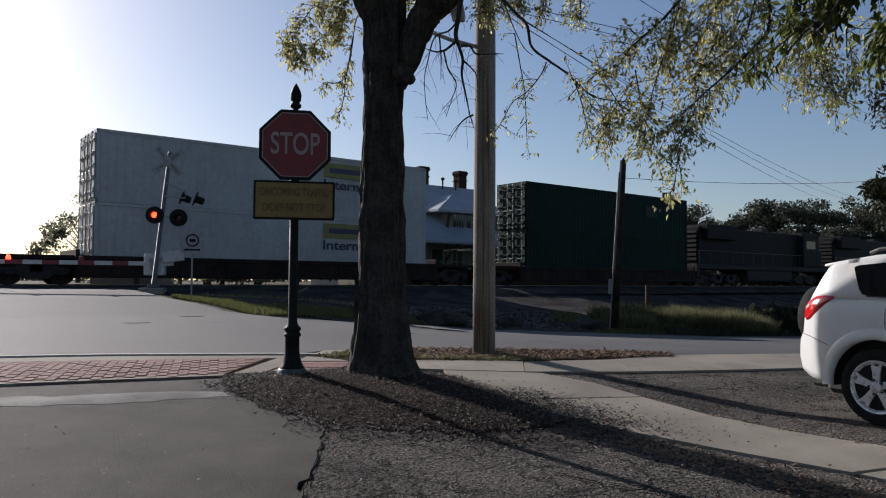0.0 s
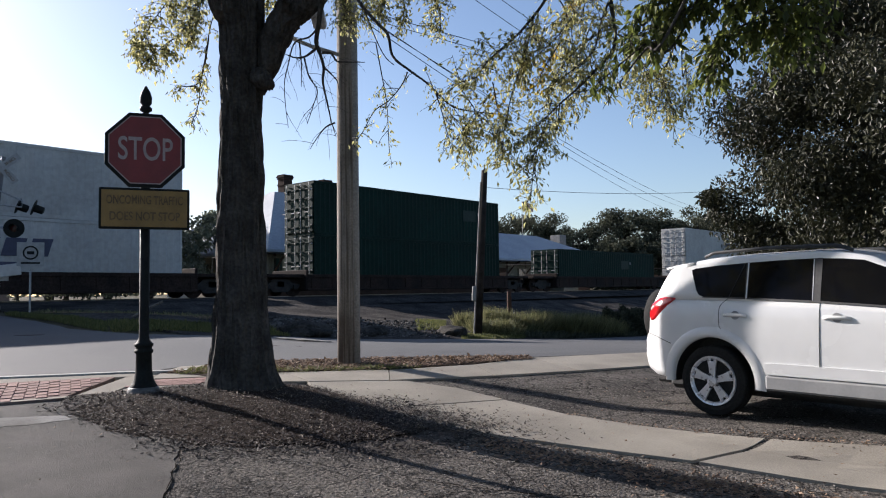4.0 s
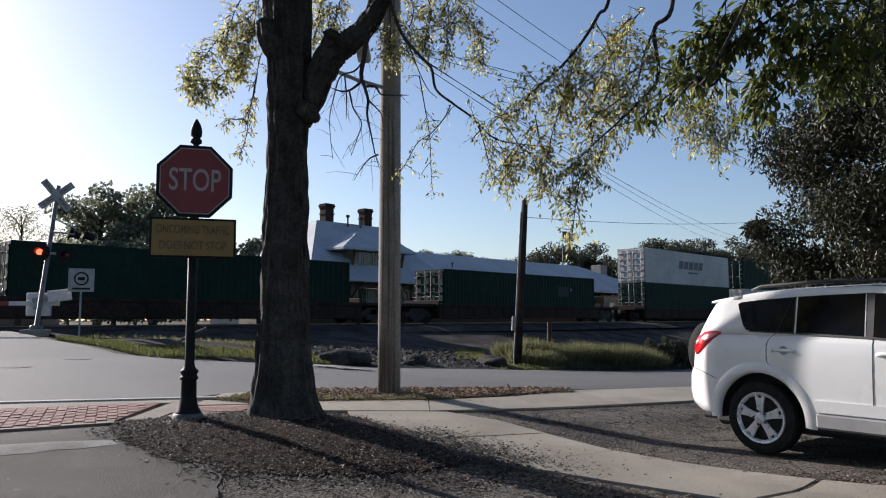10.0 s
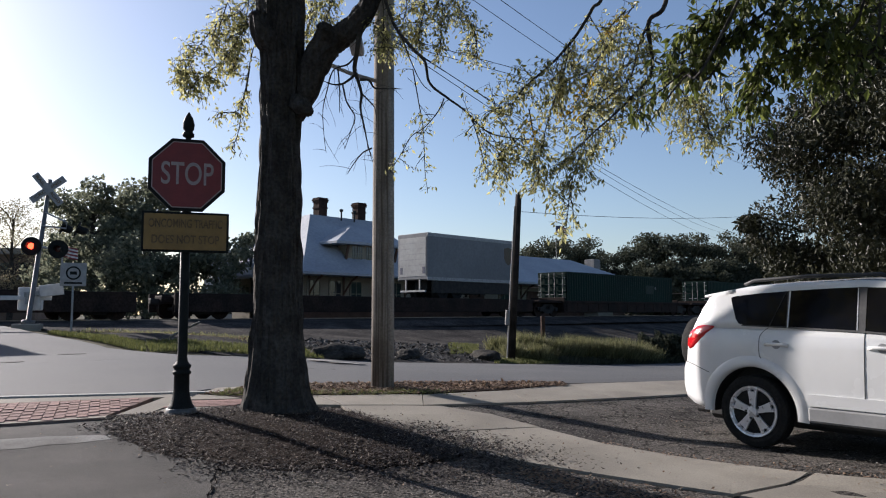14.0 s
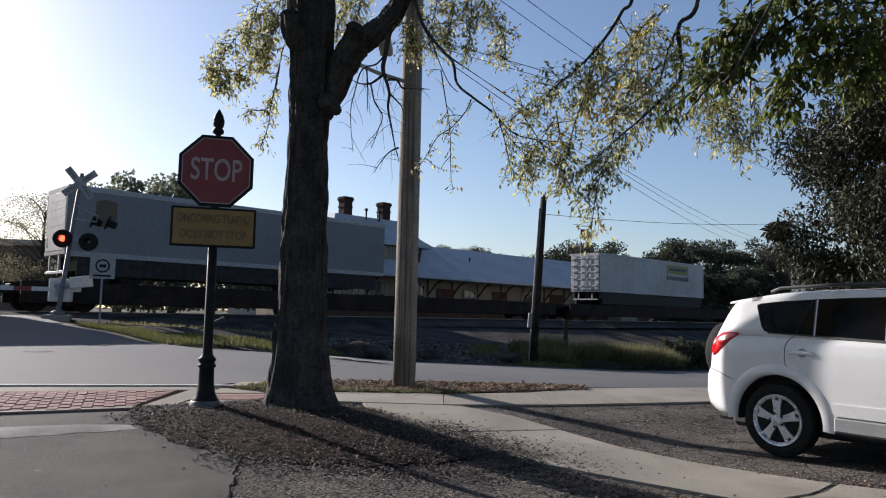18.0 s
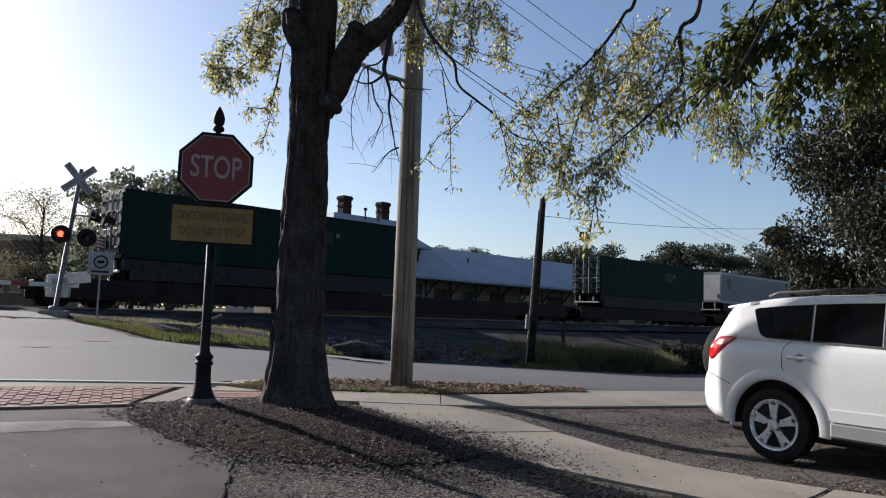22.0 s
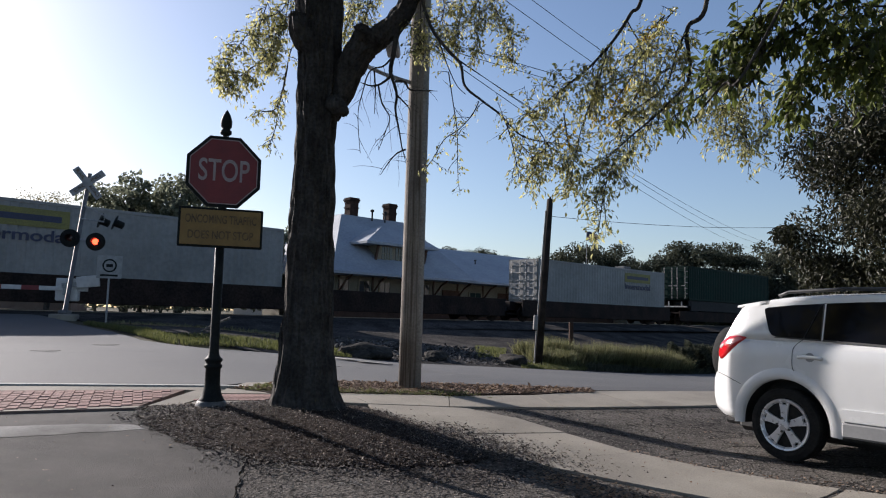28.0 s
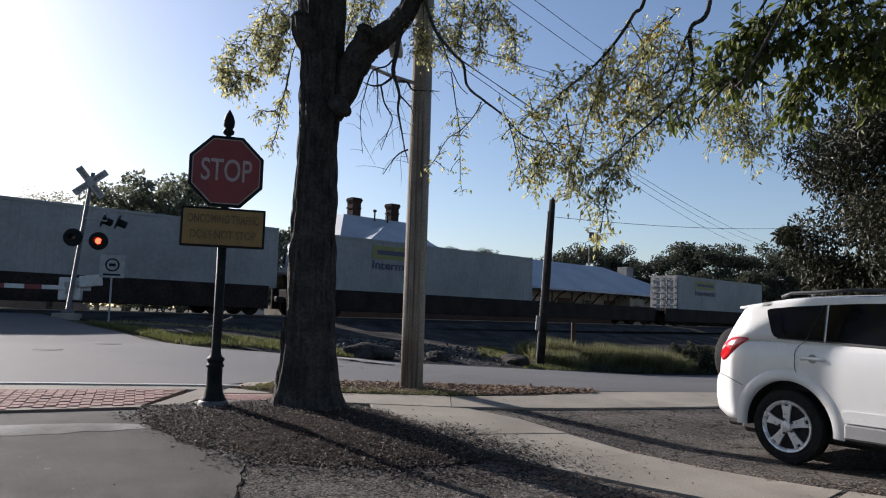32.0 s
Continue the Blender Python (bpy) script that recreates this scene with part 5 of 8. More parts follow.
def utility_pole():
    ob = base("utility_pole", pose(-0.505, 10.68, 0.26), "tall weathered wooden utility pole", "utility pole")
    line = [(0, 0, -0.3), (0.0, 0, 2), (0.0, 0, 5), (0.0, 0, 11.2)]
    bm = tube(line, [0.16, 0.155, 0.14, 0.11], 20)
    part("pole", bm, POLE_WOOD, ob, smooth=True)
    part("conduit", tube([(0.118, -0.085, -0.05), (0.113, -0.085, 3.0), (0.1, -0.08, 7.0)], 0.052, 12), CONDUIT_GREY, ob, "grey cable guard up the side", smooth=True)
    part("crossarm", box(-1.2, 1.2, -0.18, -0.09, 9.9, 10.02, 0.01), POLE_WOOD, ob, m=pose(0, 0, 0, 0, 0, 35))
    arm = part("lamp_arm", tube([(0, 0, 4.5), (-0.5, -0.1, 4.62), (-0.95, -0.3, 4.75)], 0.03, 8), GALVANISED, ob)
    part("lamp_head", box(-0.1, 0.1, -0.35, 0.2, -0.06, 0.08, 0.05, seg=2), GALVANISED, arm, "pale street lamp head", m=pose(-0.38, -0.2, 4.95))
    return ob


def wire(a, b, sag, r=0.012, n=16):
    a, b = Vector(a), Vector(b)
    pts = []
    for i in range(n + 1):
        t = i / n
        p = a.lerp(b, t)
        p.z -= sag * 4 * t * (1 - t)
        pts.append(p)
    ob = link("overhead_wire", tube(pts, r, 5), BLACK_METAL)
    return tagged(ob, "thin black overhead wire strung between poles", "wire", "overhead wires")


def far_pole():
    x, y = 3.52, 27.6
    ob = base("utility_pole", Matrix.Translation((x, y, 0.52)) @ Matrix.Rotation(radians(3.2), 4, "Y"), "short dark leaning wooden pole beside the railway", "utility pole")
    part("pole", tube([(0, 0, -1.4), (0, 0, 2.5), (0, 0, 5.35)], [0.145, 0.135, 0.115], 14), DARK_WOOD, ob, smooth=True)
    part("meter_box", box(-0.3, -0.14, -0.16, 0.0, 0.4, 0.95, 0.02), CONDUIT_GREY, ob, "pale grey meter box")
    part("conduit", tube([(-0.165, -0.06, -1.2), (-0.155, -0.06, 2.5), (-0.135, -0.05, 4.9)], 0.026, 8), CONDUIT_GREY, ob)
    part("insulator", lathe([(0.05, 5.3), (0.06, 5.36), (0.03, 5.45)], 10), DARK_STEEL, ob)


utility_pole()
far_pole()
for a, b, sag in (((-0.58, 10.28, 5.47), (26.31, 59.67, 7.78), 0.7), ((-0.58, 10.29, 5.38), (26.06, 59.71, 7.27), 0.7), ((-0.58, 10.28, 5.43), (28.11, 59.68, 7.66), 0.75),
                  ((-0.58, 10.28, 5.4), (22.51, 44.18, 12.68), 0.2), ((-0.57, 10.29, 5.3), (22.52, 44.22, 12.23), 0.2), ((-0.63, 10.16, 6.85), (21.32, 44.39, 10.23), 0.62), ((-0.64, 10.13, 7.17), (22.66, 44.39, 10.21), 0.65)):
    wire(a, b, sag, 0.0065)
wire((3.82, 27.5, 5.2), (23.97, 44.62, 7.64), 0.35, 0.01)

# ---- parked car ----


def half_width(x, z):
    """Half the car's width at a place along it and a height: bulging flanks, sides leaning in above, rounded ends."""
    w = 0.9 - 0.03 * ((z - 0.8) / 0.5) ** 2 if z < 1.12 else 0.888 - (z - 1.12) * 0.4
    tail, nose = max(0.0, -x - 0.4), max(0.0, x - 2.85)
    return w - tail * tail * 0.75 - nose * nose * 0.45


def car_loft(stations, low, high, levels, crown=0.0):
    """A skin over stations along x, from low(x) to high(x), closed over the top and underneath."""
    bm = bmesh.new()
    rows = []
    for x in stations:
        z0, z1 = low(x), max(high(x), low(x) + 0.004)
        side = [(half_width(x, z0 + (z1 - z0) * k), z0 + (z1 - z0) * k) for k in levels]
        w = side[-1][0]
        over = [(w * f, z1 + crown * (1 - f * f)) for f in (0.93, 0.7, 0.35, 0.0)] if crown else [(w * 0.5, z1), (0.0, z1)]
        half = side + over
        ring = [(-y, z) for y, z in half] + [(y, z) for y, z in half[::-1][1:]]
        rows.append([bm.verts.new((x, y, z)) for y, z in ring])
    n = len(rows[0])
    for a, b in zip(rows, rows[1:]):
        for i in range(n):
            bm.faces.new((a[i], b[i], b[(i + 1) % n], a[(i + 1) % n]))
    bm.faces.new(rows[0])
    bm.faces.new(rows[-1][::-1])
    bmesh.ops.recalc_face_normals(bm, faces=bm.faces)
    return bm


def on_side(points, out=0.004, side=-1):
    """A thin panel on the car's flank from (x, z) points."""
    bm = bmesh.new()
    f = bm.faces.new([bm.verts.new((x, side * (half_width(x, z) + out), z)) for x, z in points])
    r = bmesh.ops.extrude_face_region(bm, geom=[f])
    bmesh.ops.translate(bm, vec=(0, -side * 0.02, 0), verts=[v for v in r["geom"] if isinstance(v, bmesh.types.BMVert)])
    bmesh.ops.triangulate(bm, faces=bm.faces[:])
    bmesh.ops.recalc_face_normals(bm, faces=bm.faces)
    return bm


def on_side_strip(upper, lower, out=0.012, side=-1, n=18):
    """A thin shell on the flank between two (x, z) lines, following its curve."""
    bm = bmesh.new()

    def along(line, u):
        k = u * (len(line) - 1)
        i = min(int(k), len(line) - 2)
        return tuple(line[i][j] + (line[i + 1][j] - line[i][j]) * (k - i) for j in (0, 1))

    rows = []
    for i in range(n + 1):
        a, b = along(upper, i / n), along(lower, i / n)
        col = []
        for j in range(7):
            x, z = a[0] + (b[0] - a[0]) * j / 6, a[1] + (b[1] - a[1]) * j / 6
            col.append(bm.verts.new((x, side * (half_width(x, z) + (out if 0 < j < 6 and 0 < i < n else -0.004)), z)))
        rows.append(col)
    for a, b in zip(rows, rows[1:]):
        for j in range(6):
            bm.faces.new((a[j], b[j], b[j + 1], a[j + 1]))
    bmesh.ops.recalc_face_normals(bm, faces=bm.faces)
    return bm


def arc(cx, cz, r, a0, a1, n=14):
    return [(cx + r * math.cos(radians(a0 + (a1 - a0) * i / n)), cz + r * math.sin(radians(a0 + (a1 - a0) * i / n))) for i in range(n + 1)]


def body_low(x):
    z = float(np.interp(x, (-0.9, -0.86, -0.7, -0.45, 0.5, 2.1, 3.1, 3.4, 3.56), (0.56, 0.44, 0.37, 0.35, 0.36, 0.36, 0.34, 0.33, 0.4)))
    for cx in (0.0, 2.66):
        d = 0.452 ** 2 - (x - cx) ** 2
        if d > 0:
            z = max(z, 0.362 + math.sqrt(d))
    return z


def body_high(x):
    return float(np.interp(x, (-0.9, -0.885, -0.85, -0.82, -0.79, -0.74, -0.66, 0.4, 1.05, 1.75, 2.5, 3.1, 3.4, 3.56), (0.6, 0.74, 0.8, 0.83, 1.06, 1.15, 1.19, 1.19, 1.175, 1.14, 1.12, 1.05, 0.92, 0.7)))


def roof_high(x):
    return float(np.interp(x, (-0.73, -0.68, -0.62, -0.56, -0.5, -0.3, -0.1, 0.2, 0.47, 0.985, 1.22, 1.49, 1.66, 1.825, 2.3), (1.17, 1.28, 1.41, 1.515, 1.555, 1.6, 1.63, 1.648, 1.655, 1.665, 1.652, 1.6, 1.515, 1.41, 1.13)))


SILL_GREY = surface("grey_sill_plastic", (0.2, 0.2, 0.2), (0.26, 0.26, 0.255), 4, 0.5, fine=40, fine_amount=0.05)


def parked_car():
    head = radians(143.55)
    h = Vector((math.sin(head), math.cos(head), 0))
    m = Matrix.Translation((4.106, 8.015, 0.005)) @ Matrix.Rotation(math.atan2(h.y, h.x), 4, "Z") @ Matrix.Rotation(radians(0.4), 4, "Y")
    ob = base("parked_car", m, "white compact sport utility car with rear spare wheel, parked", "car")
    xs = sorted({-0.9, -0.893, -0.885, -0.87, -0.85, -0.835, -0.82, -0.805, -0.79, -0.765, -0.74, 3.56, *np.linspace(-0.7, 3.5, 70).round(3), *[c + 0.452 * math.cos(a) for c in (0, 2.66) for a in np.linspace(0, math.pi, 30)]})
    part("body", car_loft(xs, body_low, body_high, (0, 0.08, 0.2, 0.4, 0.6, 0.8, 0.93, 1.0)), CAR_PAINT, ob, smooth=True)
    xs = sorted({-0.73, -0.7, -0.66, -0.62, -0.59, -0.56, -0.53, *np.linspace(-0.5, 2.3, 44).round(3)})
    part("cabin", car_loft(xs, body_high, roof_high, (0, 0.25, 0.5, 0.75, 0.9, 1.0), 0.045), CAR_PAINT, ob, smooth=True)
    part("spoiler", car_loft([-0.63, -0.615, -0.58, -0.5, -0.36, -0.25], lambda x: 1.525 + 0.1 * (x + 0.63), lambda x: 1.548 + 0.16 * (x + 0.63), (0, 0.5, 1), 0.04), CAR_PAINT, ob, smooth=True)
    for side in (-1, 1):
        part("quarter_window", on_side([(-0.085, 1.228), (-0.15, 1.245), (-0.19, 1.29), (-0.235, 1.39), (-0.275, 1.48), (-0.285, 1.515), (-0.24, 1.532), (0.0, 1.556), (0.318, 1.576), (0.355, 1.216)], 0.006, side), CAR_GLASS, ob, "dark tinted glass")
        part("rear_window", on_side([(0.385, 1.215), (0.352, 1.578), (0.65, 1.592), (0.985, 1.6), (1.02, 1.195)], 0.006, side), CAR_GLASS, ob, "dark tinted glass")
        part("front_window", on_side([(1.09, 1.185), (1.062, 1.598), (1.25, 1.59), (1.43, 1.572), (1.62, 1.497), (1.86, 1.335), (2.1, 1.17), (2.1, 1.145)], 0.006, side), CAR_GLASS, ob, "dark tinted glass")
        part("pillar_trim", on_side([(0.357, 1.21), (0.32, 1.578), (0.352, 1.58), (0.385, 1.21)], 0.008, side), CAR_BLACK, ob)
        part("pillar_trim", on_side([(0.367, 1.21), (0.337, 1.575), (0.35, 1.575), (0.38, 1.21)], 0.011, side), ALLOY, ob, "bright pillar strip")
        part("quarter_line", tube([(x, side * (half_width(x, z) + 0.008), z) for x, z in [(0.185, 1.22), (0.305, 1.57)]], 0.006, 5), DARK_STEEL, ob)
        part("pillar_trim", on_side([(1.02, 1.19), (0.985, 1.602), (1.064, 1.602), (1.094, 1.18)], 0.009, side), CAR_BLACK, ob)
        part("pillar_trim", on_side([(1.018, 1.2), (0.984, 1.597), (0.992, 1.597), (1.027, 1.2)], 0.012, side), ALLOY, ob, "bright pillar strip")
        part("window_sill_trim", on_side([(-0.12, 1.222), (-0.1, 1.232), (0.39, 1.222), (1.03, 1.199), (1.73, 1.158), (2.15, 1.13), (2.15, 1.115), (1.73, 1.142), (1.03, 1.183), (0.39, 1.206)], 0.011, side), CAR_BLACK, ob)
        for cx in (0.0, 2.66):
            ring = bmesh.new()
            loops = []
            for r, lift in ((0.448, -0.02), (0.456, 0.01), (0.49, 0.016), (0.53, 0.012), (0.562, -0.001)):
                loops.append([ring.verts.new((x, side * (half_width(x, z) + lift), z)) for x, z in arc(cx, 0.362, r, -6, 184, 26)])
            for a, b in zip(loops, loops[1:]):
                for i in range(26):
                    ring.faces.new((a[i], a[i + 1], b[i + 1], b[i]))
            bmesh.ops.recalc_face_normals(ring, faces=ring.faces)
            part("wheel_arch_flare", ring, CAR_PAINT, ob, smooth=True)
            part("wheel_arch_liner", box(cx - 0.42, cx + 0.42, side * 0.6 - 0.01, side * 0.6 + 0.01, 0.3, 0.85), CAR_BLACK, ob)
            lining = bmesh.new()
            edge = [[lining.verts.new((x, y, z)) for x, z in arc(cx, 0.362, 0.447, -5, 185, 26)] for y in (side * 0.845, side * 0.5)]
            for i in range(26):
                lining.faces.new((edge[0][i], edge[0][i + 1], edge[1][i + 1], edge[1][i]))
            part("wheel_arch_liner", lining, CAR_BLACK, ob)
            wheel(ob, pose(cx, side * 0.79, 0.362, 90 if side < 0 else -90))
        part("sill_trim", box(0.56, 2.11, side * 0.878 - 0.03, side * 0.878 + 0.03, 0.32, 0.468, 0.02), SILL_GREY, ob, "grey lower sill")
        part("side_moulding", on_side([(0.575, 0.475), (0.555, 0.575), (0.62, 0.588), (2.1, 0.585), (2.14, 0.57), (2.12, 0.48)], 0.016, side), CAR_PAINT, ob)
        for seam in ([(0.187, 1.216), (0.125, 1.165), (0.095, 1.1), (0.09, 1.0), (0.096, 0.93), (0.115, 0.9)], [(1.091, 1.18), (1.083, 0.8), (1.075, 0.46)]):
            part("door_seam", tube([(p.x, side * (half_width(p.x, p.z) + 0.001), p.z) for p in smooth_line([(a, 0, b) for a, b in seam])], 0.0035, 5), CAR_BLACK, ob)
        part("bumper_seam", tube([(x, side * (half_width(x, z) + 0.001), z) for x, z in [(-0.82, 0.815), (-0.7, 0.796), (-0.58, 0.76), (-0.47, 0.725)]], 0.004, 5), CAR_BLACK, ob)
        for x in (0.27, 1.245):
            hd = part("door_handle", tube([(x - 0.12, side * 0.89, 1.04), (x - 0.07, side * 0.908, 1.047), (x + 0.07, side * 0.908, 1.045), (x + 0.12, side * 0.89, 1.036)], 0.018, 8), CAR_PAINT, ob, smooth=True)
            # flat grey disc: shade of the hollow behind the handle, put into colour
            part("handle_recess", lathe([(0.01, 0), (0.045, 0), (0.045, 0.003), (0.01, 0.003)], 16), SILL_GREY, hd, m=pose(x, side * (half_width(x, 1.04) + 0.001), 1.045, 90))
        part("tail_light", on_side_strip([(-0.8, 0.99), (-0.805, 1.07), (-0.76, 1.15), (-0.67, 1.212), (-0.54, 1.23), (-0.42, 1.216)], [(-0.77, 0.955), (-0.7, 0.975), (-0.64, 1.025), (-0.57, 1.085), (-0.49, 1.15), (-0.42, 1.204)], 0.016, side), TAIL_RED, ob, "red tail light", smooth=True)
        part("reversing_lens", on_side_strip([(-0.785, 1.09), (-0.75, 1.125), (-0.7, 1.15)], [(-0.76, 1.06), (-0.73, 1.085), (-0.69, 1.11)], 0.018, side, 6), FADED_WHITE, ob, "small clear lens in the tail light", smooth=True)
        part("roof_rail", tube([(-0.2, side * 0.6, 1.655), (-0.1, side * 0.6, 1.695), (0.5, side * 0.6, 1.725), (1.15, side * 0.6, 1.72), (1.3, side * 0.6, 1.67)], 0.018, 8), CAR_BLACK, ob, "black roof rail", smooth=True)
        part("door_mirror", box(1.88, 2.06, side * 1.02 - 0.1, side * 1.02 + 0.1, 1.12, 1.3, 0.05, seg=3), CAR_PAINT, ob, smooth=True)
    part("tailgate_window", box(-0.7, -0.6, -0.52, 0.52, 1.25, 1.44, 0.01), CAR_GLASS, ob)
    part("spare_tyre", lathe([(0.1, -0.11), (0.29, -0.12), (0.338, -0.08), (0.338, 0.08), (0.29, 0.12), (0.1, 0.1)], 28), TYRE, ob, "spare wheel hung on the tailgate", m=pose(-0.975, -0.17, 0.97, 0, 90, 0), smooth=True)
    part("underbody", box(-0.7, 3.3, -0.58, 0.58, 0.2, 0.4, 0.05), CAR_BLACK, ob)
    part("exhaust_pipe", tube([(-0.55, -0.5, 0.28), (-0.86, -0.5, 0.28)], 0.035, 10), DARK_STEEL, ob)


def wheel(parent, m):
    w = part("wheel", lathe([(0.23, -0.1), (0.27, -0.112), (0.33, -0.11), (0.355, -0.085), (0.362, -0.04), (0.362, 0.06), (0.35, 0.09), (0.3, 0.1), (0.23, 0.08)], 36), TYRE, parent, "road wheel", m=m, smooth=False)
    rim = lathe([(0.2, 0.06), (0.236, 0.1), (0.252, 0.104), (0.256, 0.09), (0.25, 0.06), (0.2, -0.06)], 40)
    part("rim", rim, ALLOY, w, "five-spoke alloy rim")
    part("brake_disc", lathe([(0.02, -0.02), (0.2, -0.02), (0.2, 0.0), (0.02, 0.0)], 24), CAR_BLACK, w)
    for k in range(5):
        s = prism([(-0.03, 0.03), (0.03, 0.03), (0.037, 0.13), (0.056, 0.235), (0.022, 0.235), (0.016, 0.2), (-0.016, 0.2), (-0.022, 0.235), (-0.056, 0.235), (-0.037, 0.13)], 0.03, bevel=0.004)
        part("spoke", s, ALLOY, w, m=pose(0, 0, 0.1, 0, 0, 72 * k) @ pose(0, 0, 0, -90))
    part("hub_cap", lathe([(0.01, 0.06), (0.055, 0.06), (0.05, 0.115), (0.01, 0.12)], 20), ALLOY, w)
    for k in range(5):
        a = radians(72 * k + 36)
        part("wheel_nut", lathe([(0.008, 0.09), (0.012, 0.09), (0.012, 0.112), (0.008, 0.115)], 8), CAR_BLACK, w, m=pose(0.07 * math.cos(a), 0.07 * math.sin(a), 0))


parked_car()

# ---- railway ----


def build_track():
    bed = bmesh.new()
    cuts = [-600] + list(range(-200, 361, 8)) + [700]
    prof = [(27.6, 0.7), (28.6, 0.95), (29.9, 1.04), (30.7, 1.12), (34.1, 1.12), (34.9, 1.0), (36.2, 0.93)]
    rows = [[bed.verts.new(sq(s, q, z + 0.012 * math.sin(s * 1.3 + q))) for q, z in prof] for s in cuts]
    for a, b in zip(rows, rows[1:]):
        for k in range(len(prof) - 1):
            bed.faces.new((a[k], b[k], b[k + 1], a[k + 1]))
    tagged(link("ballast", bed, GRAVEL), "grey crushed stone ballast bank under the rails", "track bed", kind="structure")
    for side in (-0.7175, 0.7175):
        r = box(-600, 700, -0.036, 0.036, -0.04, 0.0)
        box(-600, 700, -0.009, 0.009, -0.13, -0.038, bm=r)
        box(-600, 700, -0.07, 0.07, -0.15, -0.128, bm=r)
        ob = link("rail", r, RAIL_STEEL)
        ob.matrix_basis = along_track(0, TRACK_Q + side, RAIL_Z)
        tagged(ob, "long steel rail with a worn bright head", "rail", "rails of the track", "structure")
    bm = box(-0.11, 0.11, -1.3, 1.3, -0.32, -0.152, 0.012)
    me = bpy.data.meshes.new("tie")
    bm.to_mesh(me)
    bm.free()
    me.materials.append(DARK_WOOD)
    track = base("track_ties", along_track(0, TRACK_Q, RAIL_Z), "row of dark creosoted timber sleepers in ballast", "sleepers", kind="structure")
    for k in range(200):
        share("tie", me, track, pose(-22 + k * 0.6, 0, 0))


build_track()

# ---- train ----
# metres travelled by the train at each time
RUN = [(0.0, 0.00), (2.0, 32.73), (4.0, 64.94), (6.0, 96.63), (8.0, 127.82), (10.0, 158.55), (12.0, 188.82), (14.0, 218.66), (16.0, 248.08), (18.0, 277.09), (20.0, 305.73), (22.0, 334.00), (24.0, 361.91), (26.0, 389.49), (28.0, 416.74), (30.0, 443.68), (32.0, 470.33)]


def corrugated(length, width, height, pitch=0.32, deep=0.028):
    """A box whose long sides and front are ribbed from top to bottom."""
    bm = bmesh.new()
    h0, h1 = 0.14, height - 0.12
    def wall(p, d, nrm, run):
        n = max(int(run / pitch), 1)
        prev = None
        for i in range(n * 4 + 1):
            f = i % 4
            off = -deep if f in (1, 2) else 0.0
            x = run * min((i + (0.0 if f in (0, 2) else -0.3 if f == 1 else 0.3)) / (n * 4), 1.0)
            a = p + d * x + nrm * off
            cur = (bm.verts.new(a + Vector((0, 0, h0))), bm.verts.new(a + Vector((0, 0, h1))))
            if prev:
                bm.faces.new((prev[0], cur[0], cur[1], prev[1]))
            prev = cur
    l, w = length / 2 - 0.1, width / 2 - 0.02
    wall(Vector((-l, -w, 0)), Vector((1, 0, 0)), Vector((0, -1, 0)), 2 * l)
    wall(Vector((l, w, 0)), Vector((-1, 0, 0)), Vector((0, 1, 0)), 2 * l)
    wall(Vector((l, -w, 0)), Vector((0, 1, 0)), Vector((1, 0, 0)), 2 * w)
    L, W = length / 2, width / 2
    box(-L, L, -W + 0.005, W - 0.005, height - 0.05, height - 0.02, bm=bm)
    box(-L, L, -W + 0.005, W - 0.005, 0.06, 0.12, bm=bm)
    box(-L, -L + 0.02, -w, w, h0, h1, bm=bm)
    return bm


def container_frame(length, width, height):
    L, W = length / 2, width / 2
    bm = bmesh.new()
    for sy in (-1, 1):
        y0, y1 = sorted((sy * W, sy * (W - 0.11)))
        box(-L, L, y0, y1, 0.0, 0.15, 0.008, bm)
        box(-L, L, y0, y1, height - 0.13, height, 0.008, bm)
        for sx in (-1, 1):
            x0, x1 = sorted((sx * L, sx * (L - 0.14)))
            box(x0, x1, y0, y1, 0.0, height, 0.01, bm)
    for sx in (-1, 1):
        x0, x1 = sorted((sx * L, sx * (L - 0.1)))
        box(x0, x1, -W, W, 0, 0.16, 0.008, bm)
        box(x0, x1, -W, W, height - 0.14, height, 0.008, bm)
    return bm


def rear_door(width, height, flip):
    """One leaf with ribs, two lock rods, their cams and handles."""
    bm = box(-0.045, 0, 0, width, 0, height, 0.006)
    return bm


DOOR_BITS = {}


def door_bit(kind_of, width, material):
    """One pressed rib or one hinge strap, its mesh shared between alike doors."""
    key = (kind_of, round(width, 3), material.name)
    if key not in DOOR_BITS:
        bm = box(-0.03, 0.004, 0.05, width - 0.05, -0.04, 0.04, 0.012) if kind_of == "rib" else box(-0.045, 0.0, 0.0, 0.15, -0.03, 0.03, 0.006)
        me = bpy.data.meshes.new(kind_of)
        bm.to_mesh(me)
        bm.free()
        me.materials.append(material)
        DOOR_BITS[key] = me
    return DOOR_BITS[key]


def lock_rod(height):
    bm = tube([(0, 0, -0.08), (0, 0, height + 0.08)], 0.019, 8)
    for z in (0.0, height * 0.32, height * 0.66, height):
        box(-0.03, 0.04, -0.05, 0.05, z - 0.025, z + 0.025, 0.004, bm)
    box(-0.035, -0.01, 0.0, 0.34, height * 0.4, height * 0.4 + 0.05, 0.006, bm)
    return bm


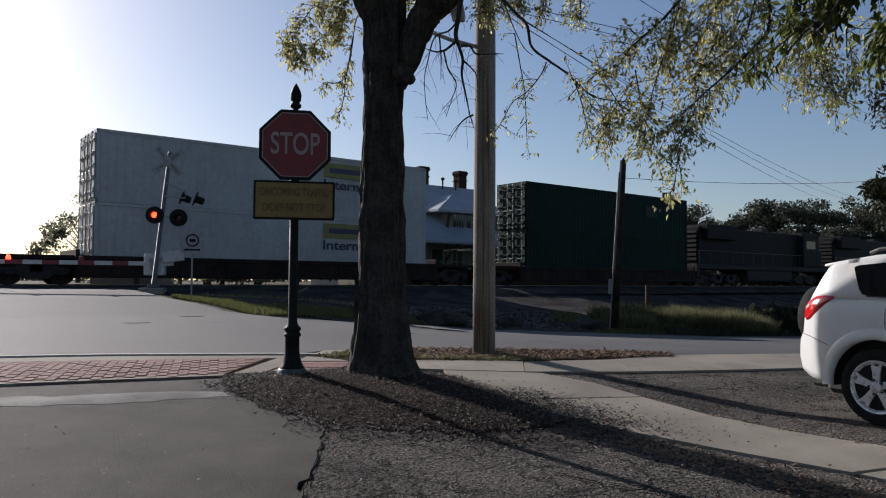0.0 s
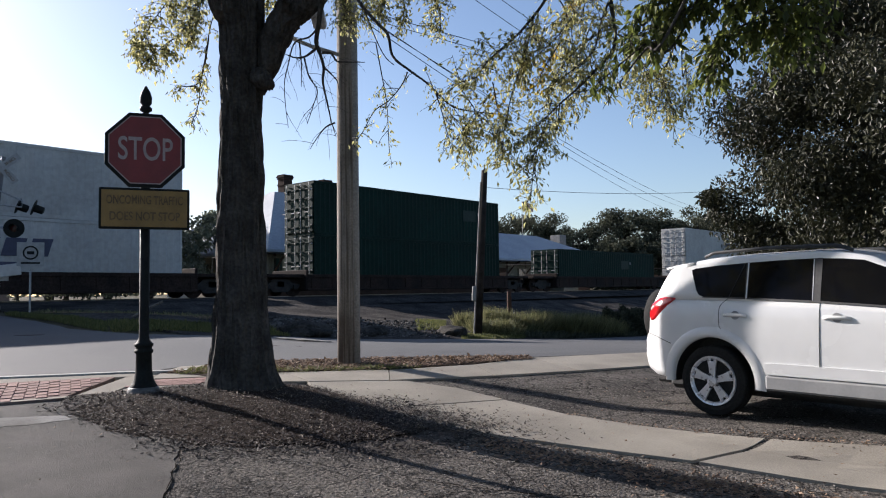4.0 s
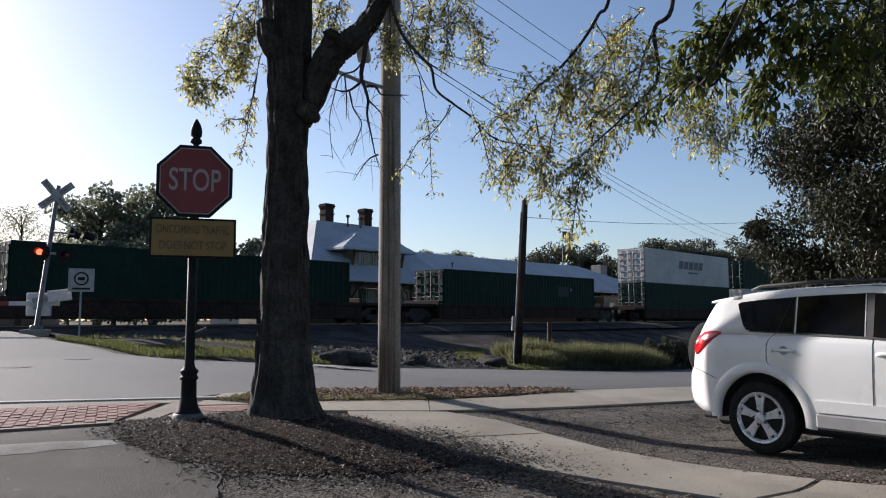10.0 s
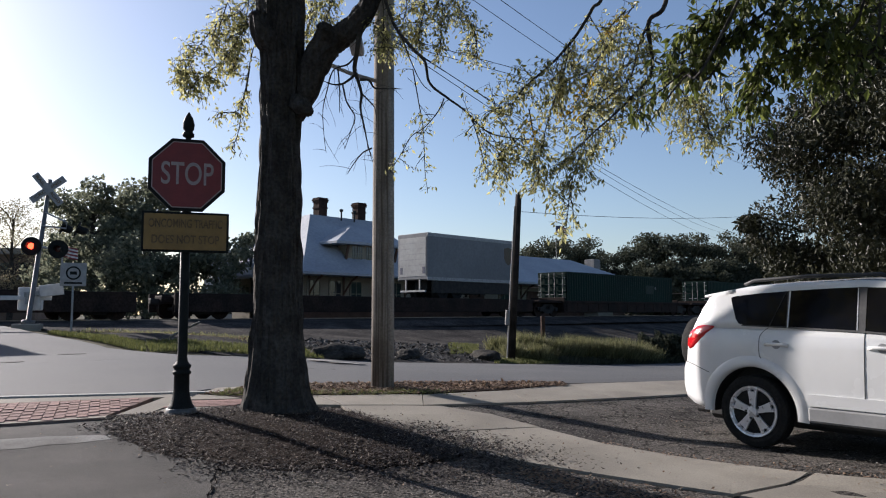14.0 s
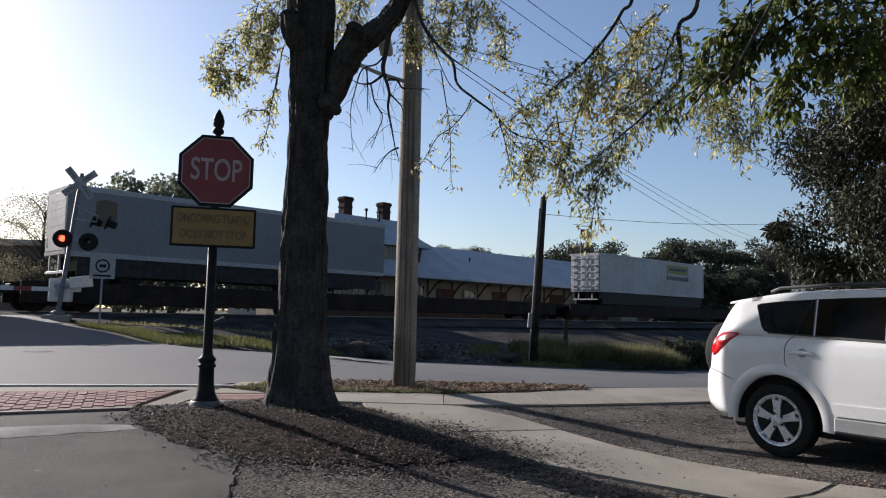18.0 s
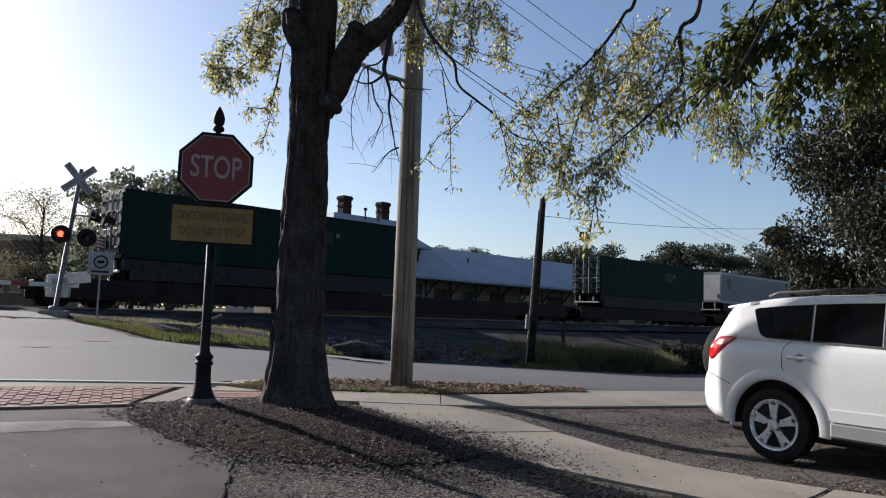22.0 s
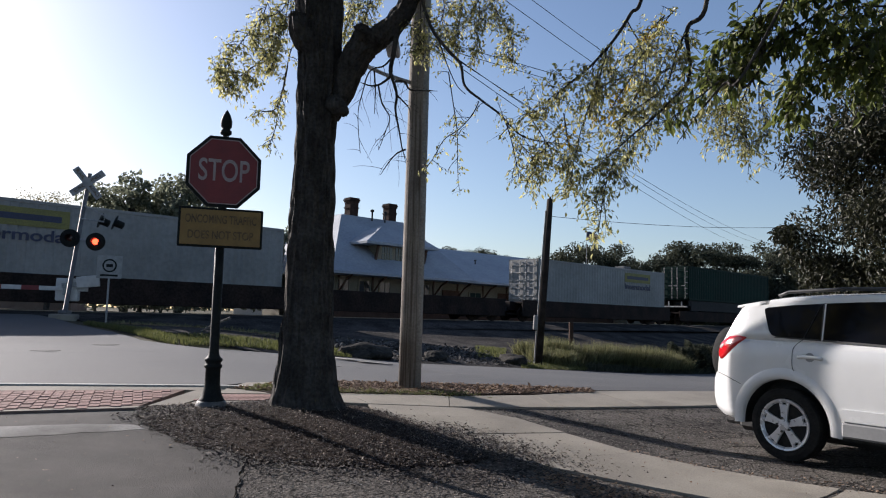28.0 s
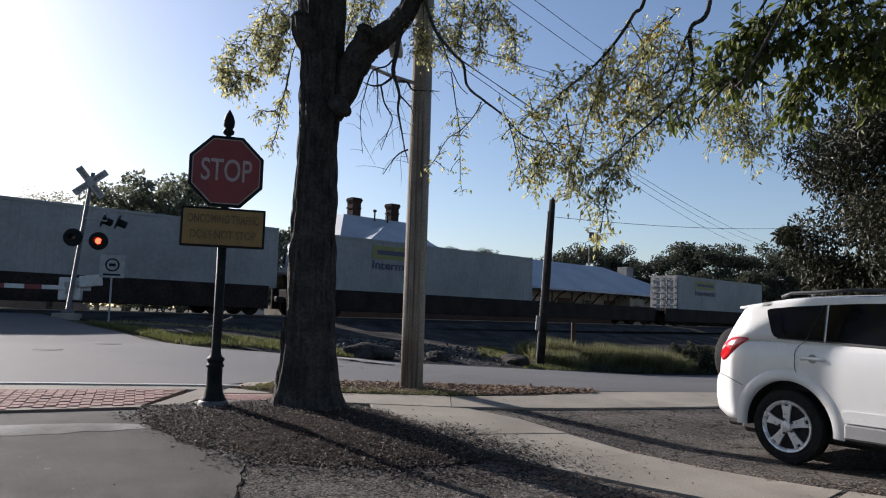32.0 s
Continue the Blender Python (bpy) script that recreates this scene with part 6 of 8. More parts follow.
def mark_intermodal(ob, x, z, side):
    part("marking", box(x - 1.8, x + 1.8, side - 0.006, side - 0.001, z + 0.15, z + 0.85), LOGO_GOLD, ob, "faded gold panel")
    part("marking", box(x - 1.5, x + 1.5, side - 0.009, side - 0.0065, z + 0.38, z + 0.62), LOGO_DARK, ob, "dark bar on the gold panel")
    part("lettering", lettering("Intermodal", 0.62, 0.003, Matrix.Translation((x, side - 0.006, z - 0.2)), 3.6, 0.012), LOGO_DARK, ob, "dark lettering reading Intermodal")


def mark_slant(ob, x, z, side):
    for k in range(5):
        a = x - 2.4 + k * 0.95
        part("marking", prism([(a, z - 0.35), (a + 0.75, z - 0.35), (a + 0.95, z + 0.35), (a + 0.2, z + 0.35)], 0.004), LOGO_DARK, ob, "slanted dark blue block", m=pose(0, side - 0.007, 0))
    part("marking", box(x - 0.6, x + 1.3, side - 0.006, side - 0.002, z - 0.72, z - 0.58), LOGO_DARK, ob, "thin dark blue bar")


def mark_shield(ob, x, z, side):
    part("marking", prism([(x - 0.42, z + 0.5), (x - 0.42, z - 0.15), (x - 0.25, z - 0.45), (x, z - 0.6), (x + 0.25, z - 0.45), (x + 0.42, z - 0.15), (x + 0.42, z + 0.5), (x, z + 0.6)], 0.004), LOGO_BROWN, ob, "brown shield shape", m=pose(0, side - 0.007, 0))


def mark_small(ob, x, z, side):
    part("marking", box(x - 0.75, x + 0.55, side - 0.006, side - 0.002, z - 0.3, z + 0.42), PANEL_FAINT, ob, "faint data panel")
    part("marking", box(x + 0.75, x + 0.95, side - 0.006, side - 0.002, z + 0.12, z + 0.32), BOX_GREY, ob, "small pale label")


def marked(ob, marks, z, side):
    for kind_of, x in marks:
        {"i": mark_intermodal, "s": mark_slant, "u": mark_shield, "d": mark_small}[kind_of](ob, x, z, side)




def container(name, colour, words, m, marks=(), length=16.15, width=2.6, height=2.9):
    ob = base(name, m, words, "container", "containers on the train")
    part("body", corrugated(length, width, height), colour, ob)
    part("corner_frame", container_frame(length, width, height), colour, ob)
    dh, dw = height - 0.32, width / 2 - 0.09
    for flip in (0, 1):
        d = part("door", rear_door(dw, dh, flip), colour, ob, m=pose(-length / 2 - 0.002, -dw - 0.01 if flip else 0.01, 0.17))
        for k in range(5):
            share("rib", door_bit("rib", dw, colour), d, pose(-0.045, 0, dh * (k + 0.5) / 5))
            share("hinge", door_bit("hinge", dw, ROD_STEEL), d, pose(-0.047, 0.0 if flip else dw - 0.15, dh * (k + 0.75) / 5.4))
        for y in (0.22, dw - 0.25):
            part("lock_rod", lock_rod(dh), ROD_STEEL, d, "bright steel lock rod", m=pose(-0.1, y, 0))
    for x in (-5.2, 4.6):
        part("roof_plate", box(x - 0.4, x + 0.4, -0.9, 0.9, height - 0.03, height + 0.05, 0.02), colour, ob)
    marked(ob, marks, height * 0.6, -width / 2)
    return ob


def wheel_mesh():
    bm = lathe([(0.02, -0.09), (0.14, -0.09), (0.16, -0.05), (0.38, -0.03), (0.42, -0.06), (0.46, -0.06), (0.47, 0.06), (0.5, 0.065), (0.5, 0.09), (0.02, 0.09)], 24)
    me = bpy.data.meshes.new("wheel")
    bm.to_mesh(me)
    bm.free()
    me.materials.append(CAR_STEEL)
    return me


def truck_frame_mesh():
    bm = bmesh.new()
    for y in (-1.0, 0.82):
        out = [(-1.2, 0.62), (-1.15, 0.42), (-0.62, 0.38), (-0.45, 0.2), (0.45, 0.2), (0.62, 0.38), (1.15, 0.42), (1.2, 0.62), (0.7, 0.66), (0.5, 0.86), (-0.5, 0.86), (-0.7, 0.66)]
        one = prism(out, 0.18)
        bmesh.ops.translate(one, vec=(0, y, 0), verts=one.verts)
        join(bm, one)
    box(-0.24, 0.24, -1.0, 1.0, 0.45, 0.78, 0.03, bm)
    for x in (-0.9, 0.9):
        join(bm, tube([(x, -0.95, 0.46), (x, 0.95, 0.46)], 0.09, 10))
        for y in (-1.04, 1.04):
            box(x - 0.14, x + 0.14, y - 0.05, y + 0.05, 0.34, 0.6, 0.02, bm)
    me = bpy.data.meshes.new("truck")
    bm.to_mesh(me)
    bm.free()
    me.materials.append(DARK_STEEL)
    return me


WHEEL_ME, TRUCK_ME = wheel_mesh(), truck_frame_mesh()


def truck(parent, x):
    t = share("truck", TRUCK_ME, parent, pose(x, 0, 0))
    for wx in (-0.9, 0.9):
        for wy, turn_x in ((-0.72, 90), (0.72, -90)):
            share("wheel", WHEEL_ME, t, pose(wx, wy, 0.46, turn_x))


def well_car(m, half, words):
    """A low well car: two deep side sills, end platforms, couplers, two trucks."""
    ob = base("well_car", m, words, "rail car", "cars of the train")
    for y in (-1.52, 1.38):
        s = box(-8.7, 8.7, y, y + 0.14, 0.32, 0.98, 0.02)
        box(-8.7, 8.7, y - 0.05, y + 0.19, 0.94, 1.12, 0.02, s)
        box(-8.7, 8.7, y - 0.04, y + 0.18, 0.26, 0.38, 0.02, s)
        for k in range(13):
            x = -8.4 + k * 1.4
            box(x - 0.05, x + 0.05, y - 0.04, y + 0.18, 0.3, 1.0, bm=s)
        part("side_sill", s, CAR_STEEL, ob)
    part("well_floor", box(-8.6, 8.6, -1.4, 1.4, 0.26, 0.34), CAR_STEEL, ob)
    for sx in (-1, 1):
        x0, x1 = sorted((sx * 8.6, sx * half))
        p = box(x0, x1, -1.3, 1.3, 0.95, 1.12, 0.02)
        box(x0, x1, -0.35, 0.35, 0.6, 0.96, 0.02, p)
        w0, w1 = sorted((sx * 8.6, sx * 8.75))
        box(w0, w1, -1.5, 1.5, 0.3, 1.35, 0.02, p)
        part("end_platform", p, CAR_STEEL, ob)
        rail = tube([(sx * (half - 0.2), -1.2, 1.1), (sx * (half - 0.2), -1.2, 2.0), (sx * (half - 0.2), 1.2, 2.0), (sx * (half - 0.2), 1.2, 1.1)], 0.02, 6)
        part("handrail", rail, DARK_STEEL, ob)
        c0, c1 = sorted((sx * (half - 0.3), sx * (half + 0.28)))
        part("coupler", box(c0, c1, -0.14, 0.14, 0.66, 0.94, 0.04), DARK_STEEL, ob)
        truck(ob, sx * (half - 1.5))
    return ob


def spine_car(m, half, words, deck=1.05):
    """A skeleton car: one centre beam with loading platforms and two trucks."""
    ob = base("spine_car", m, words, "rail car", "cars of the train")
    sp = box(-half + 0.2, half - 0.2, -0.36, 0.36, 0.7, deck, 0.03)
    part("centre_beam", sp, CAR_STEEL, ob)
    for y in (-1.36, 1.22):
        part("side_beam", box(-half + 0.35, half - 0.35, y, y + 0.14, 0.3, deck + 0.1, 0.02), CAR_STEEL, ob)
    n = max(int(half * 2 / 3.2), 2)
    for k in range(n):
        x = -half + 1.2 + (2 * half - 2.4) * k / (n - 1)
        part("platform", box(x - 0.55, x + 0.55, -1.22, 1.22, deck - 0.12, deck, 0.015), CAR_STEEL, ob)
    for sx in (-1, 1):
        c0, c1 = sorted((sx * (half - 0.4), sx * (half + 0.2)))
        part("coupler", box(c0, c1, -0.14, 0.14, 0.66, 0.92, 0.04), DARK_STEEL, ob)
        truck(ob, sx * (half - 1.9))
    return ob


def road_wheel_mesh():
    bm = lathe([(0.05, -0.11), (0.28, -0.11), (0.3, -0.13), (0.46, -0.14), (0.5, -0.1), (0.5, 0.1), (0.46, 0.14), (0.3, 0.13), (0.28, 0.05), (0.05, 0.05)], 20)
    me = bpy.data.meshes.new("road_wheel")
    bm.to_mesh(me)
    bm.free()
    me.materials.append(TYRE)
    return me


ROAD_WHEEL = road_wheel_mesh()


def running_gear(ob, length, floor, tyre_z):
    """Bogie, wheels, landing legs and bumper under a trailer; heights in the thing's space."""
    for x in (-length / 2 + 1.4, -length / 2 + 2.65):
        ax = part("axle", tube([(x, -1.15, tyre_z + 0.5), (x, 1.15, tyre_z + 0.5)], 0.07, 8), DARK_STEEL, ob)
        for y in (-1.08, -0.78, 0.78, 1.08):
            share("wheel", ROAD_WHEEL, ax, pose(x, y, tyre_z + 0.5, 90))
    part("slider_frame", box(-length / 2 + 0.7, -length / 2 + 3.5, -0.55, 0.55, tyre_z + 0.62, floor, 0.02), DARK_STEEL, ob)
    # deep dark boards added to stand in for the shade under the load
    for y in (-1.24, 1.12):
        part("side_rail", box(-length / 2 + 0.5, length / 2 - 0.5, y, y + 0.12, floor - 0.8, floor, 0.01), DARK_STEEL, ob)
    for y in (-0.62, 0.62):
        leg = box(length / 2 - 3.1, length / 2 - 2.98, y - 0.06, y + 0.06, tyre_z + 0.25, floor)
        box(length / 2 - 3.2, length / 2 - 2.88, y - 0.12, y + 0.12, tyre_z + 0.22, tyre_z + 0.26, bm=leg)
        part("landing_leg", leg, DARK_STEEL, ob)
    bump = box(-length / 2, -length / 2 + 0.1, -1.1, 1.1, tyre_z + 0.45, tyre_z + 0.56, 0.01)
    for y in (-0.6, 0.6):
        box(-length / 2, -length / 2 + 0.08, y - 0.05, y + 0.05, tyre_z + 0.5, floor, bm=bump)
    part("rear_bumper", bump, GALVANISED, ob)


def trailer(name, colour, words, m, length, height, marks=()):
    ob = base(name, m, words, "trailer", "trailers on the train")
    W = 1.3
    part("body", box(-length / 2, length / 2, -W, W, 0.0, height, 0.03, seg=2), colour, ob)
    rails = bmesh.new()
    for y in (-W - 0.012, W - 0.03):
        box(-length / 2, length / 2, y, y + 0.042, -0.06, 0.14, 0.005, rails)
        box(-length / 2, length / 2, y, y + 0.042, height - 0.22, height - 0.02, 0.005, rails)
    part("rail_trim", rails, GALVANISED, ob)
    d = part("roller_door", box(-length / 2 - 0.012, -length / 2 + 0.02, -W + 0.14, W - 0.14, 0.2, height - 0.25, 0.004), BOX_WHITE, ob)
    for k in range(6):
        z = 0.2 + (height - 0.45) * (k + 1) / 7
        part("door_seam", box(-length / 2 - 0.018, -length / 2 - 0.01, -W + 0.14, W - 0.14, z - 0.012, z + 0.012), GALVANISED, d)
    for y in (-W + 0.22, W - 0.42):
        part("warning_panel", box(-length / 2 - 0.02, -length / 2 - 0.013, y, y + 0.2, 0.35, 0.75), LOGO_DARK, d)
    running_gear(ob, length, 0.0, -1.2)
    marked(ob, marks, height * 0.62, -W)
    return ob


def locomotive(m, words):
    ob = base("locomotive", m, words, "locomotive", "locomotives of the train")
    uf = box(-10.6, 10.6, -1.45, 1.45, 1.25, 1.62, 0.03)
    box(-10.7, -10.4, -1.5, 1.5, 0.6, 1.6, 0.03, uf)
    box(10.4, 10.7, -1.5, 1.5, 0.6, 1.6, 0.03, uf)
    part("underframe", uf, DARK_STEEL, ob)
    part("long_hood", box(-9.6, 5.2, -0.95, 0.95, 1.62, 4.45, 0.08, seg=2), LOCO_BLACK, ob)
    rad = box(-9.3, -5.2, -1.5, 1.5, 3.5, 4.6, 0.05)
    part("radiator", rad, LOCO_BLACK, ob)
    for k in range(7):
        part("louvre", box(-9.66, -9.6, -0.75, 0.75, 1.9 + k * 0.34, 2.1 + k * 0.34, 0.01), DARK_STEEL, ob)
    cab = part("cab", box(5.2, 8.0, -1.5, 1.5, 1.62, 4.6, 0.12, seg=2), LOCO_BLACK, ob)
    for y in (-1.51, 1.49):
        part("cab_window", box(5.7, 7.3, y, y + 0.02, 3.2, 3.9, 0.01), WINDOW_GLASS, cab)
    part("short_hood", box(8.0, 9.7, -0.9, 0.9, 1.62, 3.2, 0.1, seg=2), LOCO_BLACK, ob)
    part("fuel_tank", box(-3.6, 3.4, -1.35, 1.35, 0.35, 1.26, 0.15, seg=2), DARK_STEEL, ob)
    for y in (-1.4, 1.4):
        r = tube([(-10.4, y, 2.6), (5.2, y, 2.6)], 0.02, 6)
        for k in range(11):
            tube([(-10.3 + k * 1.5, y, 1.6), (-10.3 + k * 1.5, y, 2.62)], 0.016, 6, r)
        part("handrail", r, MAST_GREY, ob)
    for x in (-7.2, -5.4, 5.4, 7.2):
        truck(ob, x)
    part("coupler", box(-11.2, -10.6, -0.14, 0.14, 0.66, 0.94, 0.04), DARK_STEEL, ob)
    part("exhaust", box(0.5, 1.6, -0.35, 0.35, 4.4, 4.75, 0.03), DARK_STEEL, ob)
    return ob


LOCO_BLACK = surface("locomotive_black", (0.01, 0.01, 0.011), (0.018, 0.018, 0.018), 1, 0.6, 0.05, fine=10, spec=0.12)
MOVERS = []          # (thing, metres along the track at 0 s, height over the rail)


def carried(ob, s, z):
    MOVERS.append((ob, s, z))
    return ob


GREEN_WORDS = "dark green ribbed steel container with barred rear doors"
WHITE_WORDS = "grimy white ribbed container with barred rear doors"
CAR_WORDS = "dark rusty well car with deep side sills"


def stack(s, lower, upper, half=11.5, low_marks=(), up_marks=()):
    m = along_track(s, TRACK_Q, RAIL_Z)
    carried(well_car(m, half, CAR_WORDS), s, 0.0)
    for colour, z, marks in ((lower, 0.35, low_marks), (upper, 3.26, up_marks)):
        if colour:
            name, mat, words = ("container", BOX_GREEN, GREEN_WORDS) if colour == "g" else ("container", BOX_WHITE, WHITE_WORDS)
            carried(container(name, mat, words, along_track(s, TRACK_Q, RAIL_Z + z), marks), s, z)


def on_spine(a, b, s, build, z, deck=1.05):
    half = (b - a) / 2
    carried(spine_car(along_track((a + b) / 2, TRACK_Q, RAIL_Z), half, "dark skeleton flat car with a centre beam", deck), (a + b) / 2, 0.0)
    carried(build(along_track(s, TRACK_Q, RAIL_Z + z)), s, z)


def build_train():
    for s in (58.2, 79.9):
        carried(locomotive(along_track(s, TRACK_Q, RAIL_Z), "black freight locomotive with a long hood"), s, 0.0)
    stack(38.5, "g", "g", up_marks=[("d", 4.0)])
    stack(14.98, "w", "w", low_marks=[("i", 3.8)], up_marks=[("i", 3.8)])
    stack(-8.5, "g", None, low_marks=[("d", 2.6)])
    stack(-32.2, "g", "g", up_marks=[("d", 5.0)])
    stack(-55.9, "w", "w", 11.3, low_marks=[("s", 0.2)], up_marks=[])
    stack(-75.6, "w", "g", 8.75 + 1.1, low_marks=[("s", 0.2)])
    stack(-95.2, "g", "w", 8.75 + 1.1, up_marks=[("s", 0.2)])
    stack(-119.0, "g", None, low_marks=[("d", 4.2)])
    stack(-142.3, "g", None, low_marks=[("d", 4.2)])
    stack(-165.7, "g", None, low_marks=[("d", 4.2)])
    tw = "grey box trailer on its wheels, with a roller rear door"
    on_spine(-204.0, -177.6, -183.8, lambda m: trailer("semi_trailer", BOX_GREY, tw, m, 8.5, 2.8, [("u", 3.3)]), 2.25)
    on_spine(-235.0, -205.0, -222.95, lambda m: chassis_box(BOX_WHITE, "white ribbed container on a wheeled chassis", m, [("i", 3.5)]), 2.12)
    on_spine(-269.6, -236.0, -259.7, lambda m: trailer("semi_trailer", BOX_GREY, tw, m, 16.2, 2.8, [("u", -6.6)]), 2.25)
    gw = "dark green ribbed container on a wheeled chassis"
    on_spine(-290.4, -270.6, -279.45, lambda m: chassis_box(BOX_GREEN, gw, m, [("d", 2.0)]), 2.12)
    on_spine(-325.6, -291.4, -314.4, lambda m: chassis_box(BOX_GREEN, gw, m, [("d", 2.0)]), 2.12)
    on_spine(-360.2, -326.6, -350.2, lambda m: chassis_box(BOX_GREEN, gw, m), 2.12)
    ww = "white ribbed container riding low on a flat car"
    on_spine(-380.4, -361.2, -370.4, lambda m: container("container", BOX_DULL, ww, m, [("i", 4.1)]), 1.28, 1.28)
    on_spine(-416.5, -381.4, -406.0, lambda m: container("container", BOX_DULL, ww, m, [("i", -3.4)]), 1.28, 1.28)
    on_spine(-451.0, -417.5, -441.0, lambda m: container("container", BOX_DULL, ww, m, [("i", -3.4)]), 1.28, 1.28)
    on_spine(-471.0, -452.0, -460.0, lambda m: container("container", BOX_DULL, ww, m), 1.28, 1.28)


def chassis_box(colour, words, m, marks=()):
    ob = container("container_on_chassis", colour, words, m, marks)
    # beams set wide and deep, to fill the shaded gap under the box
    for y in (-1.2, 1.08):
        part("chassis_beam", box(-7.9, 7.9, y, y + 0.12, -0.5, -0.02, 0.01), DARK_STEEL, ob)
    running_gear(ob, 16.15, -0.1, -1.07)
    return ob


build_train()

# ---- crossing signal ----


def crossing_signal():
    P = sq(7.7, 26.1)
    z = 0.96
    m = Matrix.Translation((P.x, P.y, z)) @ Matrix.Rotation(radians(18), 4, "Z")
    ob = base("crossing_signal", m, "railway crossing signal with crossbuck, red flashing lamps and lowered gate", "crossing signal")
    lean = pose(0, 0, 0, 0, 5.5, 0)
    part("footing", box(-0.4, 0.4, -0.4, 0.4, -0.4, 0.12, 0.03), CONCRETE, ob, "pale concrete footing")
    mast = part("mast", lathe([(0.2, 0.1), (0.2, 0.22), (0.075, 0.26), (0.07, 4.85)], 14), MAST_GREY, ob, m=lean, smooth=True)
    case = part("gate_mechanism", box(-0.34, 0.34, 0.12, 0.62, 0.55, 1.3, 0.05, seg=2), SIGN_WHITE, ob, "pale gate motor housing")
    part("hinge_plate", box(-0.12, 0.12, 0.04, 0.12, 0.75, 1.1, 0.02), GALVANISED, case)
    part("counterweight", box(0.45, 1.15, 0.0, 0.12, 0.92, 1.3, 0.03, seg=2), SIGN_WHITE, ob, "pale counterweight of the gate", m=pose(0, 0, 0, 0, -8, 0))
    part("counterweight_arm", box(0.0, 0.6, 0.02, 0.08, 0.98, 1.14, 0.01), GALVANISED, ob, m=pose(0, 0, 0, 0, -8, 0))
    for a in (45, -45):
        b = part("crossbuck_board", box(-0.62, 0.62, -0.02, 0, -0.115, 0.115, 0.008), SHADED_WHITE, ob, "white crossbuck board with black letters", m=lean @ pose(0, -0.1 - (0.03 if a > 0 else 0), 4.5, 0, a, 0))
        for word, wx, wide_x in ((("RAIL", -0.36, 0.38), ("ROAD", 0.34, 0.42)) if a > 0 else (("CROSSING", 0.0, 0.95),)):
            part("lettering", lettering(word, 0.13, 0.002, Matrix.Translation((wx, -0.024, 0)), wide_x, 0.002), FADED_INK, b)
    arm = part("lamp_crossarm", tube([(-0.3, -0.1, 2.6), (0.62, -0.1, 2.6)], 0.04, 8), GALVANISED, ob, m=lean)
    bulbs = []
    for x in (-0.22, 0.56):
        head = part("lamp_head", lathe([(0.02, 0.0), (0.3, 0.0), (0.3, 0.015), (0.15, 0.02), (0.14, 0.24), (0.05, 0.28)], 28), BLACK_METAL, ob, "round black lamp backing", m=lean @ pose(x, -0.16, 2.6, -90))
        hood = lathe([(0.105, -0.02), (0.11, -0.02), (0.125, -0.28), (0.118, -0.28)], 20)
        bmesh.ops.delete(hood, geom=[v for v in hood.verts if v.co.y > 0.08], context="VERTS")
        part("visor", hood, BLACK_METAL, head)
        part("lens", lathe([(0.02, -0.012), (0.1, -0.004), (0.105, 0.004)], 20), LENS_DARK, head, "dark red unlit lens")
        bulbs.append(part("lit_disc", lathe([(0.02, -0.006), (0.1, -0.004), (0.1, 0.004), (0.02, 0.006)], 20), LAMP_LIT, head, "glowing red lamp disc", m=pose(0, 0, -0.03)))
    part("lamp_crossarm", tube([(0, -0.05, 3.3), (0.7, -0.15, 3.3), (0.7, -0.15, 3.5), (0.0, -0.05, 3.75)], 0.03, 6), GALVANISED, ob, m=lean)
    for x in (0.55, 1.0):
        part("lamp_head", lathe([(0.02, 0.0), (0.26, 0.0), (0.26, 0.015), (0.13, 0.02), (0.12, 0.3), (0.05, 0.32)], 24), BLACK_METAL, ob, "side-facing lamp", m=lean @ pose(x, 0.1, 3.35, 0, 105, 0))
    bar = part("gate_arm", box(-6.6, 0.9, -0.03, 0.03, -0.07, 0.07, 0.01), SIGN_WHITE, ob, "red and white striped gate arm", m=pose(-0.25, 0.05, 0.95, 0, 0, 12))
    for k in range(6):
        part("stripe", box(-6.3 + k * 1.05, -5.8 + k * 1.05, -0.034, 0.034, -0.072, 0.072), SIGN_RED, bar, "red stripe")
    for x in (-6.4, -4.1, -2.0):
        part("gate_lamp", lathe([(0.07, 0), (0.08, 0.05), (0.06, 0.14), (0.02, 0.15)], 12), LAMP_LIT if x == -4.1 else SIGN_RED, bar, "small red gate lamp", m=pose(x, 0, 0.07))
    return ob, bulbs


LENS_DARK = glassy("dark_red_lens", (0.05, 0.004, 0.004), 0.2)
SIGNAL, BULBS = crossing_signal()


def square_sign():
    P = sq(8.65, 25.0)
    m = Matrix.Translation((P.x, P.y, 0.9)) @ Matrix.Rotation(radians(20), 4, "Z")
    ob = base("road_sign", m, "square white sign with a black ring symbol on a thin post", "road sign")
    part("post", box(-0.03, 0.03, 0, 0.03, -0.5, 2.1, 0.004), GALVANISED, ob)
    part("panel", box(-0.38, 0.38, -0.015, 0, 1.38, 2.13, 0.006), SHADED_WHITE, ob)
    ring = bmesh.new()
    k = 24
    vs = [[ring.verts.new((r * math.cos(2 * math.pi * i / k), -0.019, 1.8 + r * math.sin(2 * math.pi * i / k))) for i in range(k)] for r in (0.17, 0.22)]
    for i in range(k):
        ring.faces.new((vs[0][i], vs[0][(i + 1) % k], vs[1][(i + 1) % k], vs[1][i]))
    part("ring_symbol", ring, BLACK_METAL, ob)
    part("pictogram", box(-0.1, 0.1, -0.019, -0.016, 1.75, 1.85, 0.001), BLACK_METAL, ob)
    part("caption_bar", box(-0.26, 0.26, -0.019, -0.016, 1.45, 1.51), BLACK_METAL, ob)


square_sign()

# ---- depot ----


